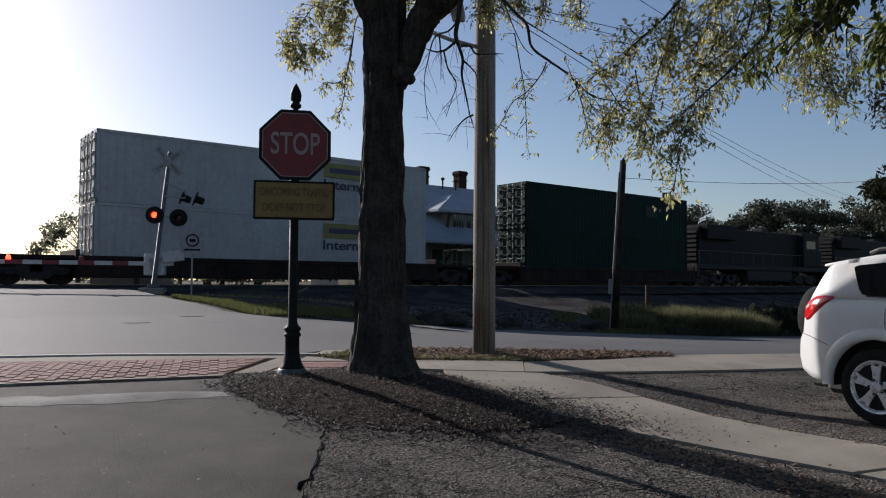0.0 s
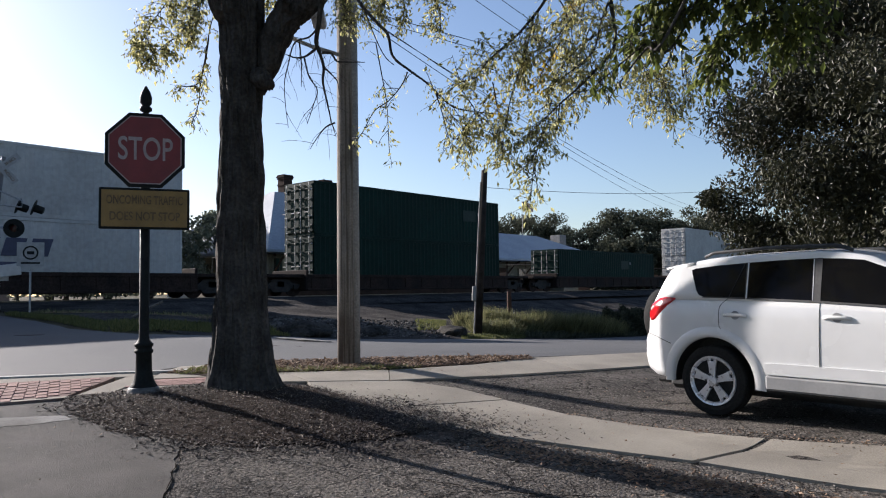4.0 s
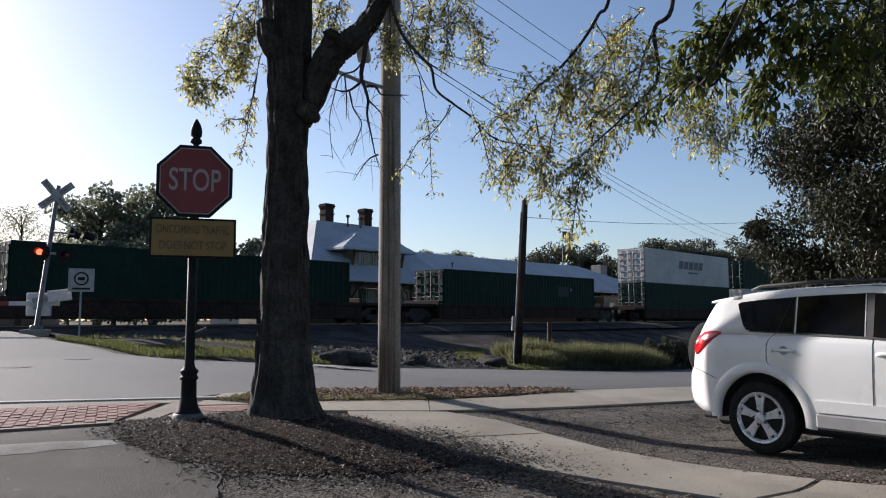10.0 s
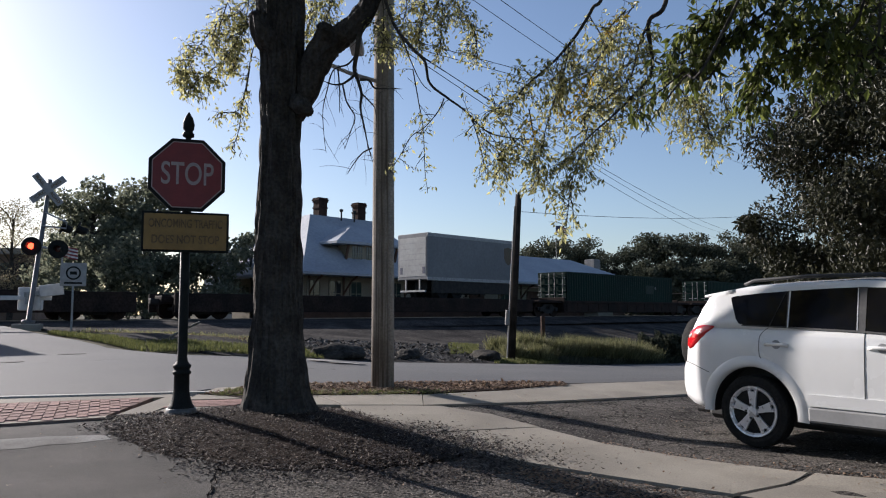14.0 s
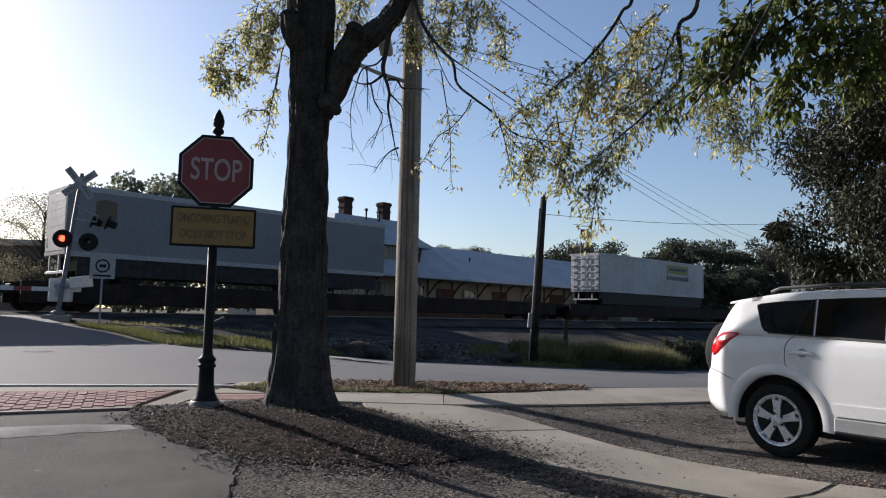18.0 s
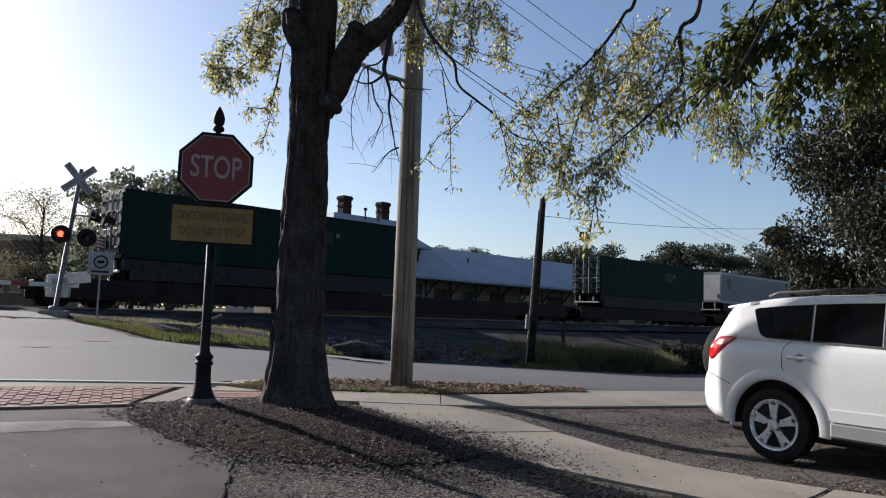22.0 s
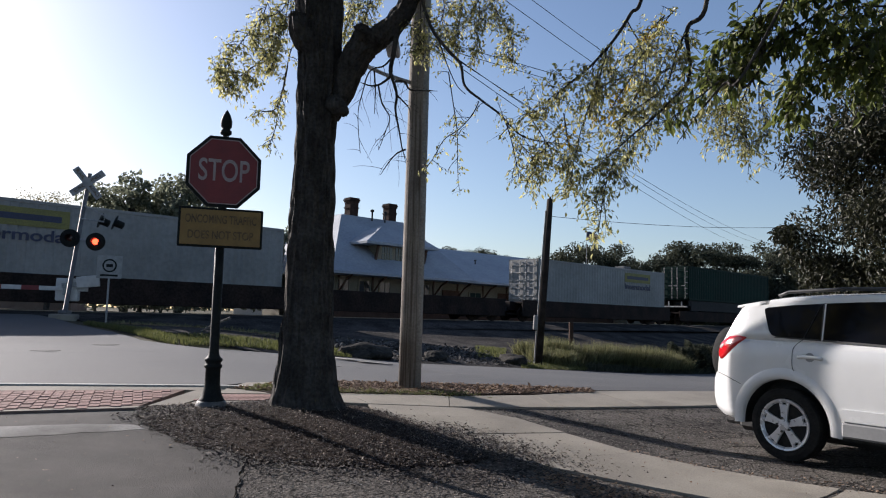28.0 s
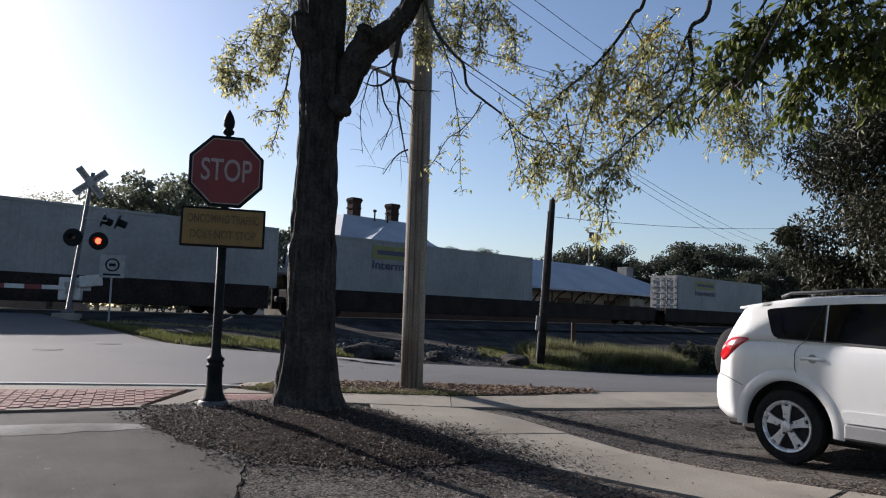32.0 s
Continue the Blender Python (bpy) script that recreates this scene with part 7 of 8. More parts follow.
def depot():
    m = along_track(0, 0, 0.95)
    ob = base("depot", m, "old railway depot with cream walls and long pale grey roofs", "station building")
    Z = -0.95

    def hip(x0, x1, y0, y1, z0, z1, in_x, in_y=None):
        """A hipped roof with a thick eave."""
        iy = (y1 - y0) / 2 - 0.05 if in_y is None else in_y
        bm = bmesh.new()
        e = [(x0, y0), (x1, y0), (x1, y1), (x0, y1)]
        t = [(x0 + in_x[0], y0 + iy), (x1 - in_x[1], y0 + iy), (x1 - in_x[1], y1 - iy), (x0 + in_x[0], y1 - iy)]
        lo = [bm.verts.new((x, y, z0 - 0.18)) for x, y in e]
        ed = [bm.verts.new((x, y, z0)) for x, y in e]
        tp = [bm.verts.new((x, y, z1)) for x, y in t]
        bm.faces.new(lo[::-1])
        bm.faces.new(tp)
        for a, b in ((lo, ed), (ed, tp)):
            for i in range(4):
                bm.faces.new((a[i], a[(i + 1) % 4], b[(i + 1) % 4], b[i]))
        return bm

    part("wall", box(31.5, 42.5, 45.0, 55.0, 0, 3.6), DEPOT_CREAM, ob)
    part("wall", box(42.5, 77.0, 45.4, 53.5, 0, 3.4), DEPOT_CREAM, ob)
    part("dado", box(42.6, 77.05, 45.33, 45.4, 0, 0.95), DEPOT_BROWN, ob, "brown wainscot board")
    roof = part("roof", hip(30.0, 44.6, 43.0, 57.0, 4.38 + Z, 9.52 + Z, (5.3, 2.6), 6.6), ROOF_METAL, ob, "steep pale grey hipped roof")
    part("roof", hip(43.6, 80.5, 43.0, 55.4, 4.34 + Z, 7.5 + Z, (1.0, 9.0), 6.0), ROOF_METAL, ob, "long low pale grey roof")
    for x in (36.6, 40.75):
        c = part("chimney", box(x - 0.42, x + 0.42, 49.6, 50.4, 8.4 + Z, 10.7 + Z), CHIMNEY_BRICK, roof, "tall corbelled brick chimney")
        for z, g in ((10.72, 0.06), (10.86, 0.1), (10.98, 0.05), (10.2, 0.05)):
            box_m = box(x - 0.42 - g, x + 0.42 + g, 49.6 - g, 50.4 + g, z + Z - 0.07, z + Z + 0.05)
            part("chimney_course", box_m, CHIMNEY_BRICK, roof)
    for x in (38.2, 39.6):
        part("vent_pipe", lathe([(0.07, 0), (0.07, 0.75), (0.16, 0.8), (0.16, 0.95), (0.05, 1.0)], 10), DARK_STEEL, roof, m=pose(x, 49.2, 9.2 + Z))
    for x in (48.0,):
        part("vent_pipe", lathe([(0.06, 0), (0.06, 0.5), (0.12, 0.52), (0.12, 0.6)], 10), DARK_STEEL, roof, m=pose(x, 46.4, 5.9 + Z))
    dm = part("dormer", box(35.2, 39.6, 44.6, 48.0, 4.9 + Z, 6.8 + Z), DEPOT_CREAM, ob, "cream dormer over the platform side")
    part("dormer_roof", hip(33.7, 41.1, 43.9, 49.5, 6.85 + Z, 8.5 + Z, (3.5, 1.6), 2.6), ROOF_METAL, dm)
    for x in (36.2, 37.6):
        w = part("dormer_window", box(x - 0.5, x + 0.5, 44.56, 44.62, 5.5 + Z, 6.6 + Z), WINDOW_GLASS, dm)
        for k in range(3):
            part("glazing_bar", box(x - 0.5 + 0.25 * (k + 1) - 0.02, x - 0.5 + 0.25 * (k + 1) + 0.02, 44.53, 44.57, 5.5 + Z, 6.6 + Z), DEPOT_CREAM, w)
        part("glazing_bar", box(x - 0.5, x + 0.5, 44.53, 44.57, 6.03 + Z, 6.07 + Z), DEPOT_CREAM, w)
    for x in (34.9, 39.9):
        part("dormer_brace", prism([(x - 0.08, 4.9 + Z), (x + 0.08, 4.9 + Z), (x + 0.5, 6.7 + Z), (x + 0.3, 6.7 + Z)], 0.15), DEPOT_BROWN, dm, m=pose(0, 44.45, 0))
    # platform side: windows, doors, trim, eave brackets
    for k, x in enumerate((32.4, 34.4, 36.4, 38.6, 40.6)):
        w = part("window", box(x - 0.5, x + 0.5, 44.94, 45.02, 1.0, 2.9), WINDOW_GLASS, ob)
        for a, b in ((x - 0.62, x - 0.5), (x + 0.5, x + 0.62)):
            part("window_frame", box(a, b, 44.9, 45.0, 0.9, 3.0), DEPOT_CREAM, w)
        part("window_frame", box(x - 0.5, x + 0.5, 44.9, 45.0, 2.9, 3.05), DEPOT_CREAM, w)
        part("window_frame", box(x - 0.62, x + 0.62, 44.88, 45.0, 0.82, 0.92), DEPOT_CREAM, w)
        part("glazing_bar", box(x - 0.5, x + 0.5, 44.9, 44.95, 1.93, 1.98), DEPOT_CREAM, w)
        part("glazing_bar", box(x - 0.02, x + 0.02, 44.9, 44.95, 1.0, 2.9), DEPOT_CREAM, w)
    part("dado", box(31.45, 42.55, 44.93, 45.0, 0, 0.85), DEPOT_BROWN, ob)
    for k, x in enumerate((44.0, 47.0, 51.0, 55.0, 59.5, 63.5, 67.5)):
        if k % 2 == 0:
            d = part("freight_door", box(x - 1.0, x + 1.0, 45.3, 45.42, 0.1, 2.6), DEPOT_BROWN, ob)
            part("door_brace", box(x - 0.95, x + 0.95, 45.26, 45.3, 1.25, 1.4), DEPOT_BROWN, d)
            part("door_brace", box(x - 0.06, x + 0.06, 45.26, 45.3, 0.1, 2.6), DEPOT_BROWN, d)
        else:
            w = part("window", box(x - 0.7, x + 0.7, 45.33, 45.42, 1.1, 2.5), WINDOW_GLASS, ob)
            part("window_frame", box(x - 0.85, x - 0.7, 45.28, 45.41, 1.0, 2.6), DEPOT_CREAM, w)
            part("window_frame", box(x + 0.7, x + 0.85, 45.28, 45.41, 1.0, 2.6), DEPOT_CREAM, w)
            part("window_frame", box(x - 0.7, x + 0.7, 45.28, 45.41, 2.5, 2.62), DEPOT_CREAM, w)
            part("glazing_bar", box(x - 0.02, x + 0.02, 45.3, 45.34, 1.1, 2.5), DEPOT_CREAM, w)
    for x in np.arange(32.0, 76.5, 3.2):
        x = float(x)
        y = 45.0 if x < 42.5 else 45.4
        part("eave_bracket", tube([(x, y, 1.9), (x, y - 1.0, 2.9), (x, y - 1.7, 3.22)], 0.08, 6), DEPOT_BROWN, ob)
        part("platform_post", box(x - 0.08, x + 0.08, y - 0.06, y + 0.06, 0, 3.3), DEPOT_BROWN, ob)
    hut = part("annex", box(68.6, 71.6, 43.6, 45.4, 0, 2.9), DEPOT_CREAM, ob, "small cream annex with a brown fascia")
    part("window", box(69.5, 70.5, 43.56, 43.62, 1.4, 2.2), WINDOW_GLASS, hut)
    part("roof_unit", box(76.5, 77.9, 49.0, 50.4, 6.4 + Z, 7.9 + Z, 0.05), MAST_GREY, roof, "grey box on the roof")
    part("round_sign", lathe([(0.02, 0), (0.75, 0), (0.75, 0.06), (0.02, 0.06)], 24), DARK_STEEL, ob, "dark oval sign on the eave", m=pose(73.2, 43.1, 3.4, 90))
    part("platform", box(28.0, 80.0, 39.5, 45.0, -0.25, 0.05, 0.02), CONCRETE, ob)


depot()

# ---- trees and distance ----


def far_tree(x, y, height, spread, seed, material, label, clumps=26, leaves=2600, size=0.34, low=0.25, trunk=0.3, group="", z0=None, wide=0.75, hang=0.3, extra=()):
    """A trunk with limbs, and a crown of leaf clumps with gaps between."""
    rng = np.random.default_rng(seed)
    z0 = ground_z(x, y) if z0 is None else z0
    ob = base("tree", pose(x, y, z0), label, "tree", group)
    tb = bark_trunk([(0, 0, -2.0), (0.1, 0, height * 0.3), (-0.1, 0.1, height * 0.6), (0.1, 0, height * 0.85)], [trunk * 1.3, trunk, trunk * 0.6, trunk * 0.2], 10, 0.02)
    cent = []
    for k in range(clumps):
        a, f = rng.uniform(0, 2 * np.pi), rng.uniform(low, 0.97)
        r = spread * math.sqrt(rng.random()) * (0.55 + 0.75 * math.sin(math.pi * min(max((f - low) / (1 - low) * 0.8 + 0.2, 0), 1)))
        c = np.array([math.cos(a) * r, math.sin(a) * r, f * height])
        cent.append((c, rng.uniform(0.12, 0.24) * spread + 0.3))
        if k % 2 == 0:
            tube([(0, 0, max(f * height - 0.4 * r - 0.5, height * 0.18)), tuple(c * np.array([0.5, 0.5, 1]) - (0, 0, 0.1 * r)), tuple(c)], [trunk * 0.3, trunk * 0.15, 0.02], 5, tb)
    cent += [(np.array(c), r) for *c, r in extra]
    part("trunk", tb, BARK, ob)
    per = leaves // len(cent)
    P = []
    for c, r in cent:
        v = unit(rng.normal(0, 1, (per, 3))) * (rng.random((per, 1)) ** 0.45) * r * np.array([1.15, 1.15, 0.8])
        P.append(c + v)
    P = np.concatenate(P)
    d = unit(rng.normal(0, 1, P.shape) + (0, 0, -hang))
    s = unit(np.cross(d, rng.normal(0, 1, P.shape)))
    k = rng.uniform(0.6, 1.3, len(P)) * size
    crown = new("crown", pieces_mesh("crown", P, d, s, k, k * wide, material))
    crown.parent = ob
    tagged(crown, kind="stuff")
    return ob


FAR = "large leafy tree in the distance, dark against the sky"
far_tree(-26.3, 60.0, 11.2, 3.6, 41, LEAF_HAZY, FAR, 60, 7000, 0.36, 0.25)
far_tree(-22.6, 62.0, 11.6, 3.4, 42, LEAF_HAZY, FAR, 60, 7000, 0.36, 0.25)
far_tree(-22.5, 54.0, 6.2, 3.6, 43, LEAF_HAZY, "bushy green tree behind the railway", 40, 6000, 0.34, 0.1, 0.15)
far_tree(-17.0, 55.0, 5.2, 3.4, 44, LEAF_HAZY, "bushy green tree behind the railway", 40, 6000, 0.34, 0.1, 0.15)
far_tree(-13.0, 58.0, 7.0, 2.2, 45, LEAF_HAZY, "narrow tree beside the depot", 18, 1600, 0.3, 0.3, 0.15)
far_tree(-38.0, 70.0, 11.0, 5.0, 46, LEAF_PALE, "thin autumn tree with few pale leaves", 110, 15000, 0.15, 0.25, 0.22)
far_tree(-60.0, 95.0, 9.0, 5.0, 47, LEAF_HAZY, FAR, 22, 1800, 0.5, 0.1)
for k, (x, y, hgt, w) in enumerate([(19, 112, 11, 5.5), (24, 116, 12, 6), (29, 112, 9.5, 5), (37, 112, 12.2, 6), (43, 113, 12.4, 6.5), (49, 112, 12.4, 6), (55, 113, 11.5, 6), (61, 114, 11, 6), (67, 112, 11, 6), (34, 104, 7.5, 4), (42, 103, 7.5, 4.5), (51, 104, 8, 4.5),
                                     (8, 158, 15.2, 6), (14, 160, 13, 6), (20, 165, 13.4, 7), (26, 165, 13, 6), (-1, 150, 14, 5), (2, 152, 13.0, 5)]):
    far_tree(x, y, hgt, w, 60 + k, LEAF_FAR, FAR, 60, 13000, 0.36, 0.04, group="distant tree line")
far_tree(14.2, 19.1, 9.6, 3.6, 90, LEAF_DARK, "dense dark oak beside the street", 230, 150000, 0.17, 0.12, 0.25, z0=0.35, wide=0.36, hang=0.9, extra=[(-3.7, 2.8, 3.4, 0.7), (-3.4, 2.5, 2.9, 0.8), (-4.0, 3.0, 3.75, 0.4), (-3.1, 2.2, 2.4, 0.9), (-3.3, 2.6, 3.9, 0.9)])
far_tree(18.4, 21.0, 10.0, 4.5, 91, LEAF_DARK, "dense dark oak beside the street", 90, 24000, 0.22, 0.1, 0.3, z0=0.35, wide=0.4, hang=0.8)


def backdrop():
    """Low far woods all round, so that the ground does not end in a bare line."""
    rng = np.random.default_rng(5)
    n = 26000
    a = rng.uniform(0, 2 * np.pi, n)
    r = rng.uniform(240, 300, n)
    top = 9 + 4 * np.sin(a * 23) + 3 * np.sin(a * 57 + 1)
    P = np.c_[np.sin(a) * r, np.cos(a) * r, 0.3 + rng.random(n) ** 0.8 * top]
    d = unit(rng.normal(0, 1, P.shape))
    s = unit(np.cross(d, rng.normal(0, 1, P.shape)))
    k = rng.uniform(1.2, 2.8, n)
    ob = new("far_woods", pieces_mesh("far_woods", P, d, s, k, k * 0.8, LEAF_FAR))
    tagged(ob, "low dark woods on the horizon", "woods", kind="stuff")


backdrop()


def far_buildings():
    ob = base("house", pose(-41.0, 75.0, 0.9, 0, 0, 12), "low brown brick building with a pale flat roof beyond the crossing", "building")
    part("wall", box(-3.4, 3.4, -3, 3, 0, 6.3), FAR_BRICK, ob)
    part("roof", box(-3.8, 3.8, -3.4, 3.4, 6.3, 6.9, 0.05), GALVANISED, ob, "pale flat roof edge")
    for z in (1.3, 4.0):
        for x in (-2.4, -0.8, 0.8, 2.4):
            w = part("window", box(x - 0.55, x + 0.55, -3.06, -2.95, z, z + 1.5), WINDOW_GLASS, ob)
            part("window_sill", box(x - 0.65, x + 0.65, -3.12, -2.98, z - 0.12, z, 0.01), SIGN_WHITE, w)
    hs = base("house", pose(-16.5, 76.0, 0.95), "white house with a low roof behind the depot", "building")
    part("wall", box(-4.5, 4.5, -3, 3, 0, 4.6), SIGN_WHITE, hs)
    bm = prism([(-5, 4.6), (5, 4.6), (0, 8.0)], 7)
    part("roof", bm, ROOF_METAL, hs, m=pose(0, -3.5, 0))
    part("window", box(-1, 1, -3.06, -2.95, 1.6, 3.2), WINDOW_GLASS, hs)


far_buildings()


def flag_pole(x, y, top, label, w, h, cols):
    ob = base("flag_pole", pose(x, y, ground_z(x, y)), label, "flag")
    part("pole", tube([(0, 0, 0), (0, 0, top)], [0.06, 0.035], 8), GALVANISED, ob)
    for k in range(7):
        z1 = top - 0.1 - h * k / 7
        bm = bmesh.new()
        n = 8
        v = [[bm.verts.new((w * i / n, 0.12 * math.sin(i * 0.9 + k * 0.05), z1 - zz - w * 0.25 * (i / n))) for i in range(n + 1)] for zz in (0, h / 7)]
        for i in range(n):
            bm.faces.new((v[0][i], v[0][i + 1], v[1][i + 1], v[1][i]))
        part("flag_stripe", bm, cols[k % 2], ob)
    part("flag_canton", box(0.02, w * 0.42, -0.2, -0.19, top - 0.1 - h * 0.62, top - 0.12), LOGO_DARK, ob)


flag_pole(20.6, 109.0, 13.6, "tall pole with a waving striped flag", 1.7, 1.1, (SIGN_RED, SIGN_WHITE))
flag_pole(-15.0, 31.5, 3.4, "small pole with a drooping striped flag", 0.6, 0.5, (SIGN_RED, SIGN_WHITE))

# ---- verge beyond the street ----


def tufts(name, n, where, tall, wide, material, label, category, seed, lean=0.35, clump=0.0):
    rng = np.random.default_rng(seed)
    pts = where(rng, n)
    z = np.array([ground_z(x, y) for x, y in pts]) - 0.02
    c = np.c_[pts, z]
    d = unit(np.c_[rng.normal(0, lean, (len(pts), 2)), np.ones(len(pts))])
    s = unit(np.cross(d, rng.normal(0, 1, d.shape)))
    ob = new(name, pieces_mesh(name, c, d, s, rng.uniform(*tall, len(pts)), np.full(len(pts), wide), material, 0.1))
    return tagged(ob, label, category, kind="stuff")


def quad(a, b, c, d):
    def where(rng, n):
        u, v = rng.random((n, 1)), rng.random((n, 1))
        return (np.array(a) * (1 - u) + np.array(b) * u) * (1 - v) + (np.array(d) * (1 - u) + np.array(c) * u) * v
    return where


sheet("gravel_yard", [(-8.2, 20.4), (-6.6, 19.2), (-5.0, 18.4), (-4.2, 18.35), (-2.6, 20.65), (-0.9, 22.05), (0.13, 22.95), (2.4, 25.05), (4.8, 27.55), (7.5, 29.85), (12.0, 33.55), (40.0, 60.05)], [tuple(sq(s, 28.2)[:2]) for s in (8.0, 9.0, 10.5, 12, 14, 16, 18, 21, 25, 30, 36, 60)], 0.012, GRAVEL, 120, 30, wobble=0.1, label="rough dark gravel bank beside the track", category="gravel")
tufts("lawn", 9000, quad((-6.3, 17.75), (-2.6, 20.75), (-3.5, 22.6), (-7.1, 19.6)), (0.05, 0.16), 0.022, BLADE, "short sunlit grass along the far side of the street", "grass", 51)
tufts("lawn", 5000, quad((-10.9, 22.2), (-6.4, 17.75), (-7.1, 19.5), (-11.0, 22.8)), (0.05, 0.14), 0.022, BLADE, "thin line of grass along the crossing road", "grass", 59)
tufts("lawn", 2600, quad((1.16, 26.6), (2.3, 28.4), (2.7, 33.0), (1.3, 32.0)), (0.05, 0.16), 0.024, BLADE, "rough grass beside the gravel", "grass", 52)
tufts("lawn", 3600, quad((2.6, 25.3), (5.3, 28.1), (5.8, 29.9), (2.9, 27.5)), (0.05, 0.16), 0.024, BLADE, "rough grass at the street edge", "grass", 55)
tufts("lawn", 6000, quad((4.0, 32.0), (14.0, 36.5), (13.0, 40.5), (3.2, 35.0)), (0.05, 0.16), 0.03, BLADE, "rough grass on the bank behind the tufts", "grass", 60)
tufts("weeds", 2200, quad((-10.4, 22.8), (-3.2, 22.0), (-4.5, 26.0), (-10.8, 24.5)), (0.05, 0.22), 0.02, TALL_BLADE, "sparse dry weeds on the bare bank", "weeds", 56, 0.7)
scatter("rubble", 3000, quad((-3.0, 20.7), (2.4, 25.5), (1.4, 31.0), (-5.5, 26.0)), (0.04, 0.2), (0.03, 0.13), RUBBLE, "broken stones on the gravel bank", "rubble", 57, 0.015, 0.5)
scatter("fallen_leaves", 1600, quad((-10.2, 22.8), (-3.4, 22.4), (-4.5, 25.5), (-10.5, 24.0)), (0.04, 0.1), (0.03, 0.06), LITTER, "dry leaves on the bare bank beside the lawn", "leaf litter", 58, 0.02)


def clumped(centres, r):
    def where(rng, n):
        k = rng.integers(0, len(centres), n)
        return np.array(centres)[k] + rng.normal(0, r, (n, 2))
    return where


rng_c = random.Random(12)
GRASS_ROW = [(3.3, 30.2, 0.8), (3.7, 28.7, 0.75), (4.2, 30.3, 1.15), (4.7, 28.9, 0.8)] + [(4.9 + 0.52 * i, 30.4 + 0.28 * i + rng_c.uniform(-0.3, 0.3), rng_c.uniform(0.85, 1.3)) for i in range(12)]
for k, (x, y, tall) in enumerate(GRASS_ROW):
    tufts("ornamental_grass", 1300, clumped([(x, y)], 0.2), (tall * 0.35, tall), 0.022, TALL_BLADE, "tall pale ornamental grass tuft beside the street", "tall grass", 70 + k, 0.42)


def low_shrub(x, y, rx, ry, tall, seed):
    """A spreading shrub: stems from one root, and leaves through an uneven dome."""
    rng = np.random.default_rng(seed)
    ob = base("shrub", pose(x, y, ground_z(x, y)), "low dense green shrub at the end of the grass row", "shrub", "shrubs by the street")
    for k in range(7):
        a = k * 0.9 + rng.uniform(-0.3, 0.3)
        tip = Vector((math.cos(a) * rx * 0.6, math.sin(a) * ry * 0.6, tall * 0.75))
        part("stem", tube([Vector((0, 0, -0.05)), tip * 0.5 + Vector((0, 0, 0.1)), tip], [0.02, 0.014, 0.005], 5), BARK, ob)
    w = unit(rng.normal(0, 1, (5200, 3)))
    w[:, 2] = np.abs(w[:, 2])
    lumps = 1 + 0.13 * np.sin(w[:, 0] * 7 + seed) * np.cos(w[:, 1] * 6) + 0.1 * np.sin(w[:, 2] * 11 + w[:, 0] * 5)
    p = w * (rx, ry, tall) * (lumps * rng.uniform(0.55, 1.0, len(w)) ** 0.4)[:, None]
    d = unit(w * 0.8 + rng.normal(0, 0.6, w.shape))
    side = unit(np.cross(d, rng.normal(0, 1, w.shape)))
    k = rng.uniform(0.07, 0.16, len(w))
    leaves = new("leaves", pieces_mesh("leaves", p, d, side, k, k * 0.6, LEAF_FAR))
    leaves.parent = ob
    tagged(leaves, kind="stuff")


for k, (x, y, tall) in enumerate(((10.8, 34.4, 1.1), (11.8, 35.0, 1.25), (12.9, 35.6, 1.2))):
    low_shrub(x, y, 0.85, 0.8, tall, 54 + k)
tufts("ground_cover", 5000, quad((5.6, 28.6), (12.0, 33.8), (12.0, 34.8), (5.6, 29.8)), (0.1, 0.35), 0.04, LEAF_FAR, "low dark planting in front of the tall grass", "planting", 61, 0.8)


def boulder(x, y, r, flat, seed):
    bm = bmesh.new()
    bmesh.ops.create_icosphere(bm, subdivisions=3, radius=1.0)
    for v in bm.verts:
        f = 1 + 0.28 * noise.noise(v.co * 1.3 + Vector((seed, 0, 0))) + 0.1 * noise.noise(v.co * 4 + Vector((seed, 5, 0)))
        v.co = Vector((v.co.x * r * 1.5 * f, v.co.y * r * f, v.co.z * r * flat * f))
    ob = link("boulder", bm, ROCK)
    ob.matrix_basis = pose(x, y, ground_z(x, y) + r * flat * 0.3, 0, 0, seed * 40)
    tagged(ob, "flat grey boulder at the edge of the street", "boulder", "boulders along the street")


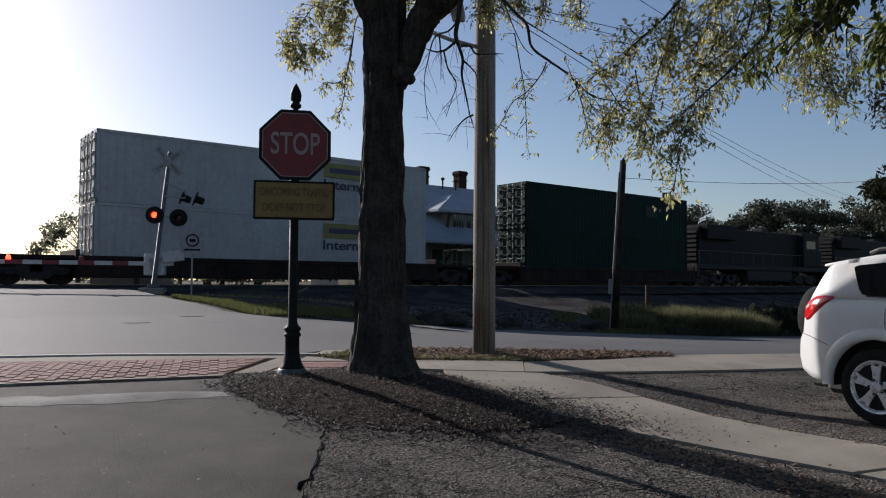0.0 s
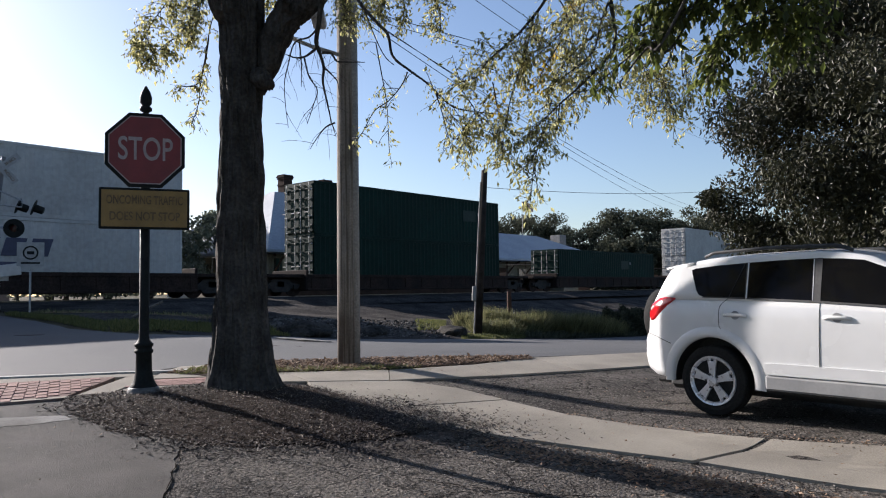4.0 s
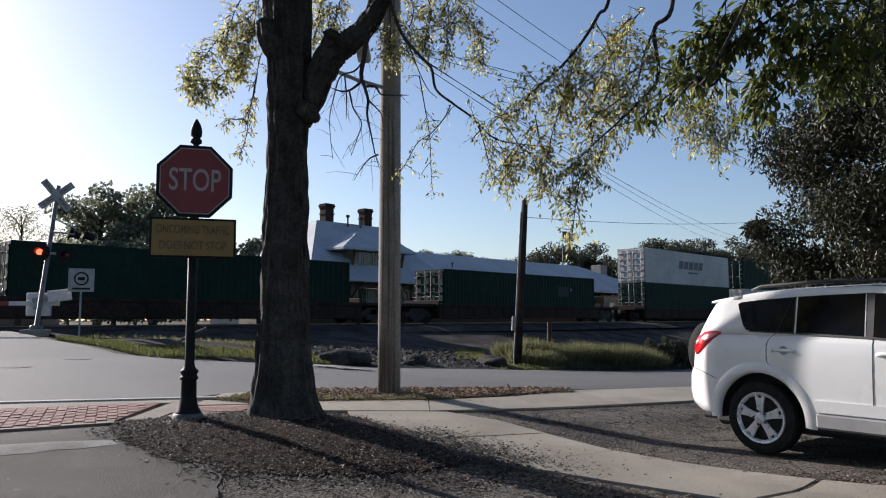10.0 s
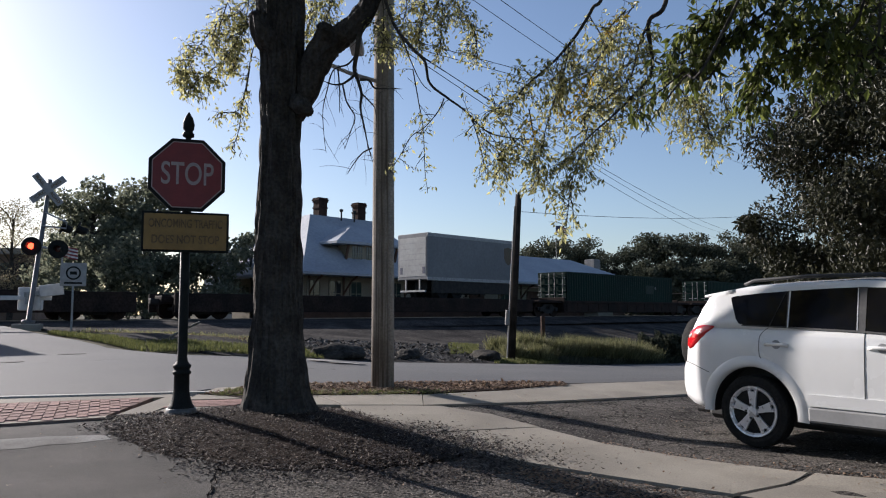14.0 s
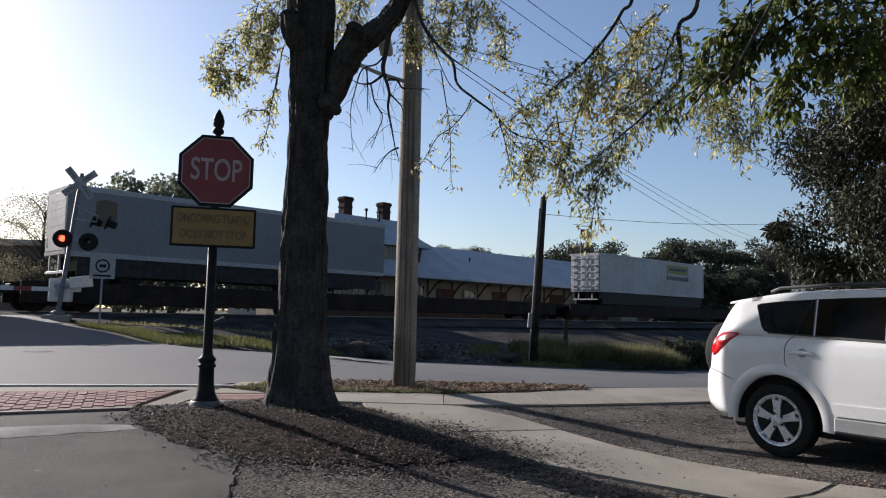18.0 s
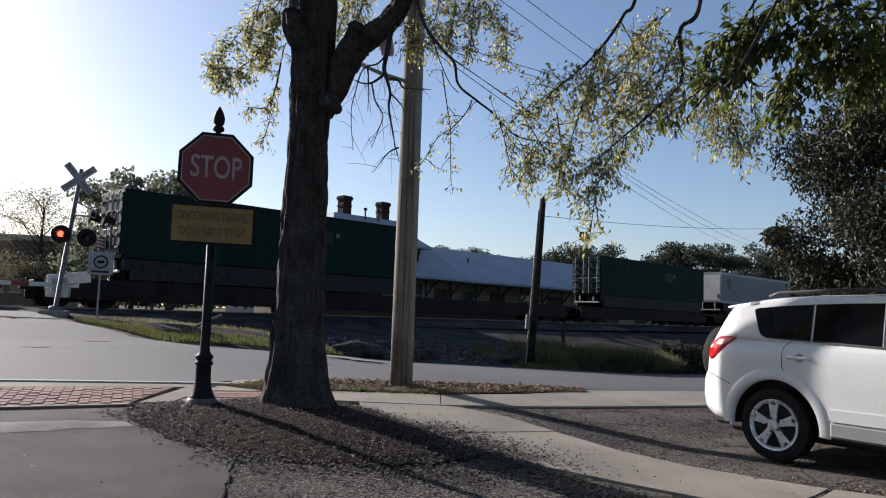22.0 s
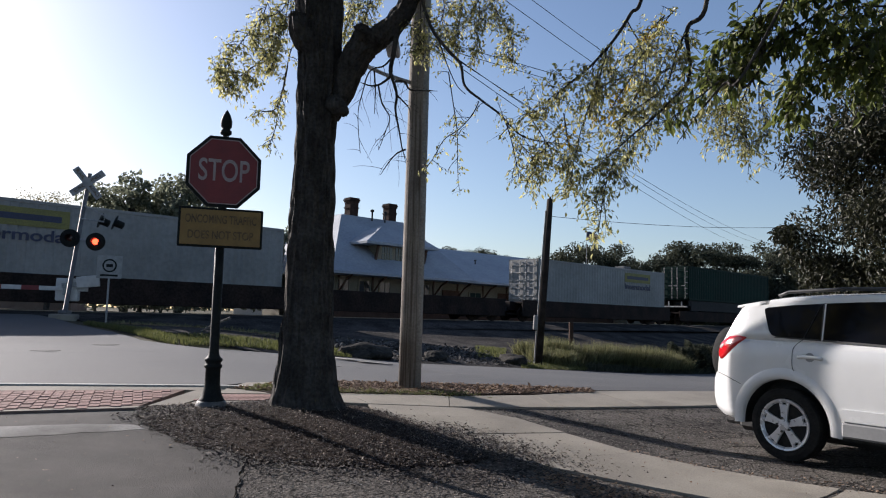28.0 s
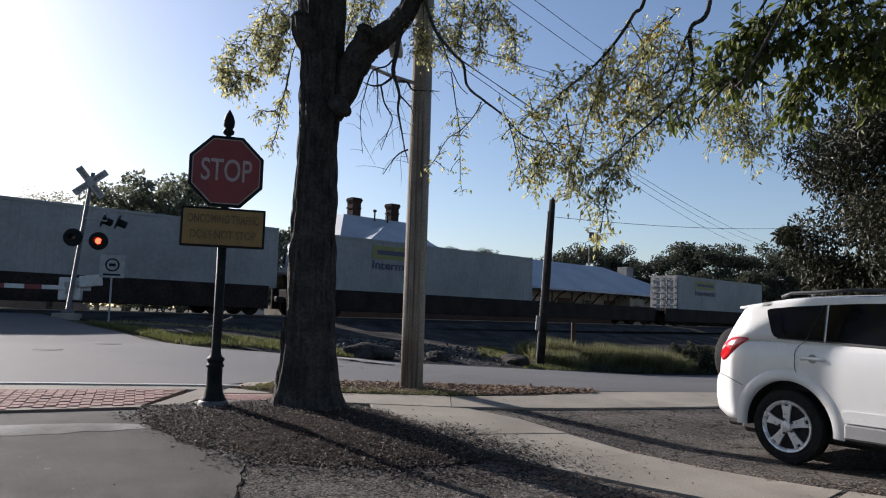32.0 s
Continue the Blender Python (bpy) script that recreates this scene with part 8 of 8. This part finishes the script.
boulder(-2.35, 21.7, 0.6, 0.5, 1)
boulder(-0.3, 24.2, 0.36, 0.62, 2)
boulder(-0.5, 23.3, 0.15, 0.8, 4)
boulder(2.4, 26.7, 0.46, 0.56, 3)
for x, y, hgt in ((5.3, 31.3, 1.15),):
    ob = base("marker_post", pose(x, y, 0.1), "short weathered wooden marker post", "post")
    part("post", box(-0.085, 0.085, -0.085, 0.085, -0.8, hgt, 0.02), DEPOT_BROWN, ob)
ob = base("fallen_pole", pose(-6.94, 20.83, ground_z(-6.94, 20.83)), "thin grey stick leaning on the bank", "stick")
part("stick", tube([(0, 0, -0.05), (0.3, 0.2, 0.17), (0.75, 0.4, 0.4)], 0.035, 7), POLE_WOOD, ob)


# ---- what moves ----
# which of the two crossing lamps is lit: (seconds, left, right)
FLASH = [(0.0, 1, 0), (0.6, 0, 1), (1.2, 1, 0), (1.8, 0, 1), (2.4, 1, 0), (3.0, 0, 1), (3.6, 1, 0), (4.2, 0, 1), (4.8, 1, 0), (5.4, 0, 0), (6.4, 0, 1), (7.4, 1, 0), (10.4, 0, 1), (11.5, 0, 0), (13.5, 1, 0), (15.2, 0, 1), (16.0, 1, 0), (17.3, 0, 1), (17.75, 1, 0), (18.2, 0, 0), (19.6, 0, 1),
         (20.5, 1, 0), (23.5, 0, 1), (24.5, 0, 0), (26.4, 1, 0), (27.75, 0, 1), (28.25, 1, 0), (29.8, 0, 0), (31.2, 1, 0), (31.75, 0, 1)]


def motions():
    for ob, s, z in MOVERS:
        walk(ob, [(t, along_track(s + d, TRACK_Q, RAIL_Z + z)) for t, d in RUN])
    for i, disc in enumerate(BULBS):
        rest = disc.matrix_basis.copy()
        rows, was = [], None
        for t, *lit in FLASH:
            depth = 0.0 if lit[i] else 0.24
            if was is not None and was != depth:
                rows.append((t - 0.067, rest @ pose(0, 0, was)))
            if was != depth:
                rows.append((t, rest @ pose(0, 0, depth)))
            was = depth
        rows.append((32.0, rest @ pose(0, 0, was)))
        walk(disc, rows)


motions()
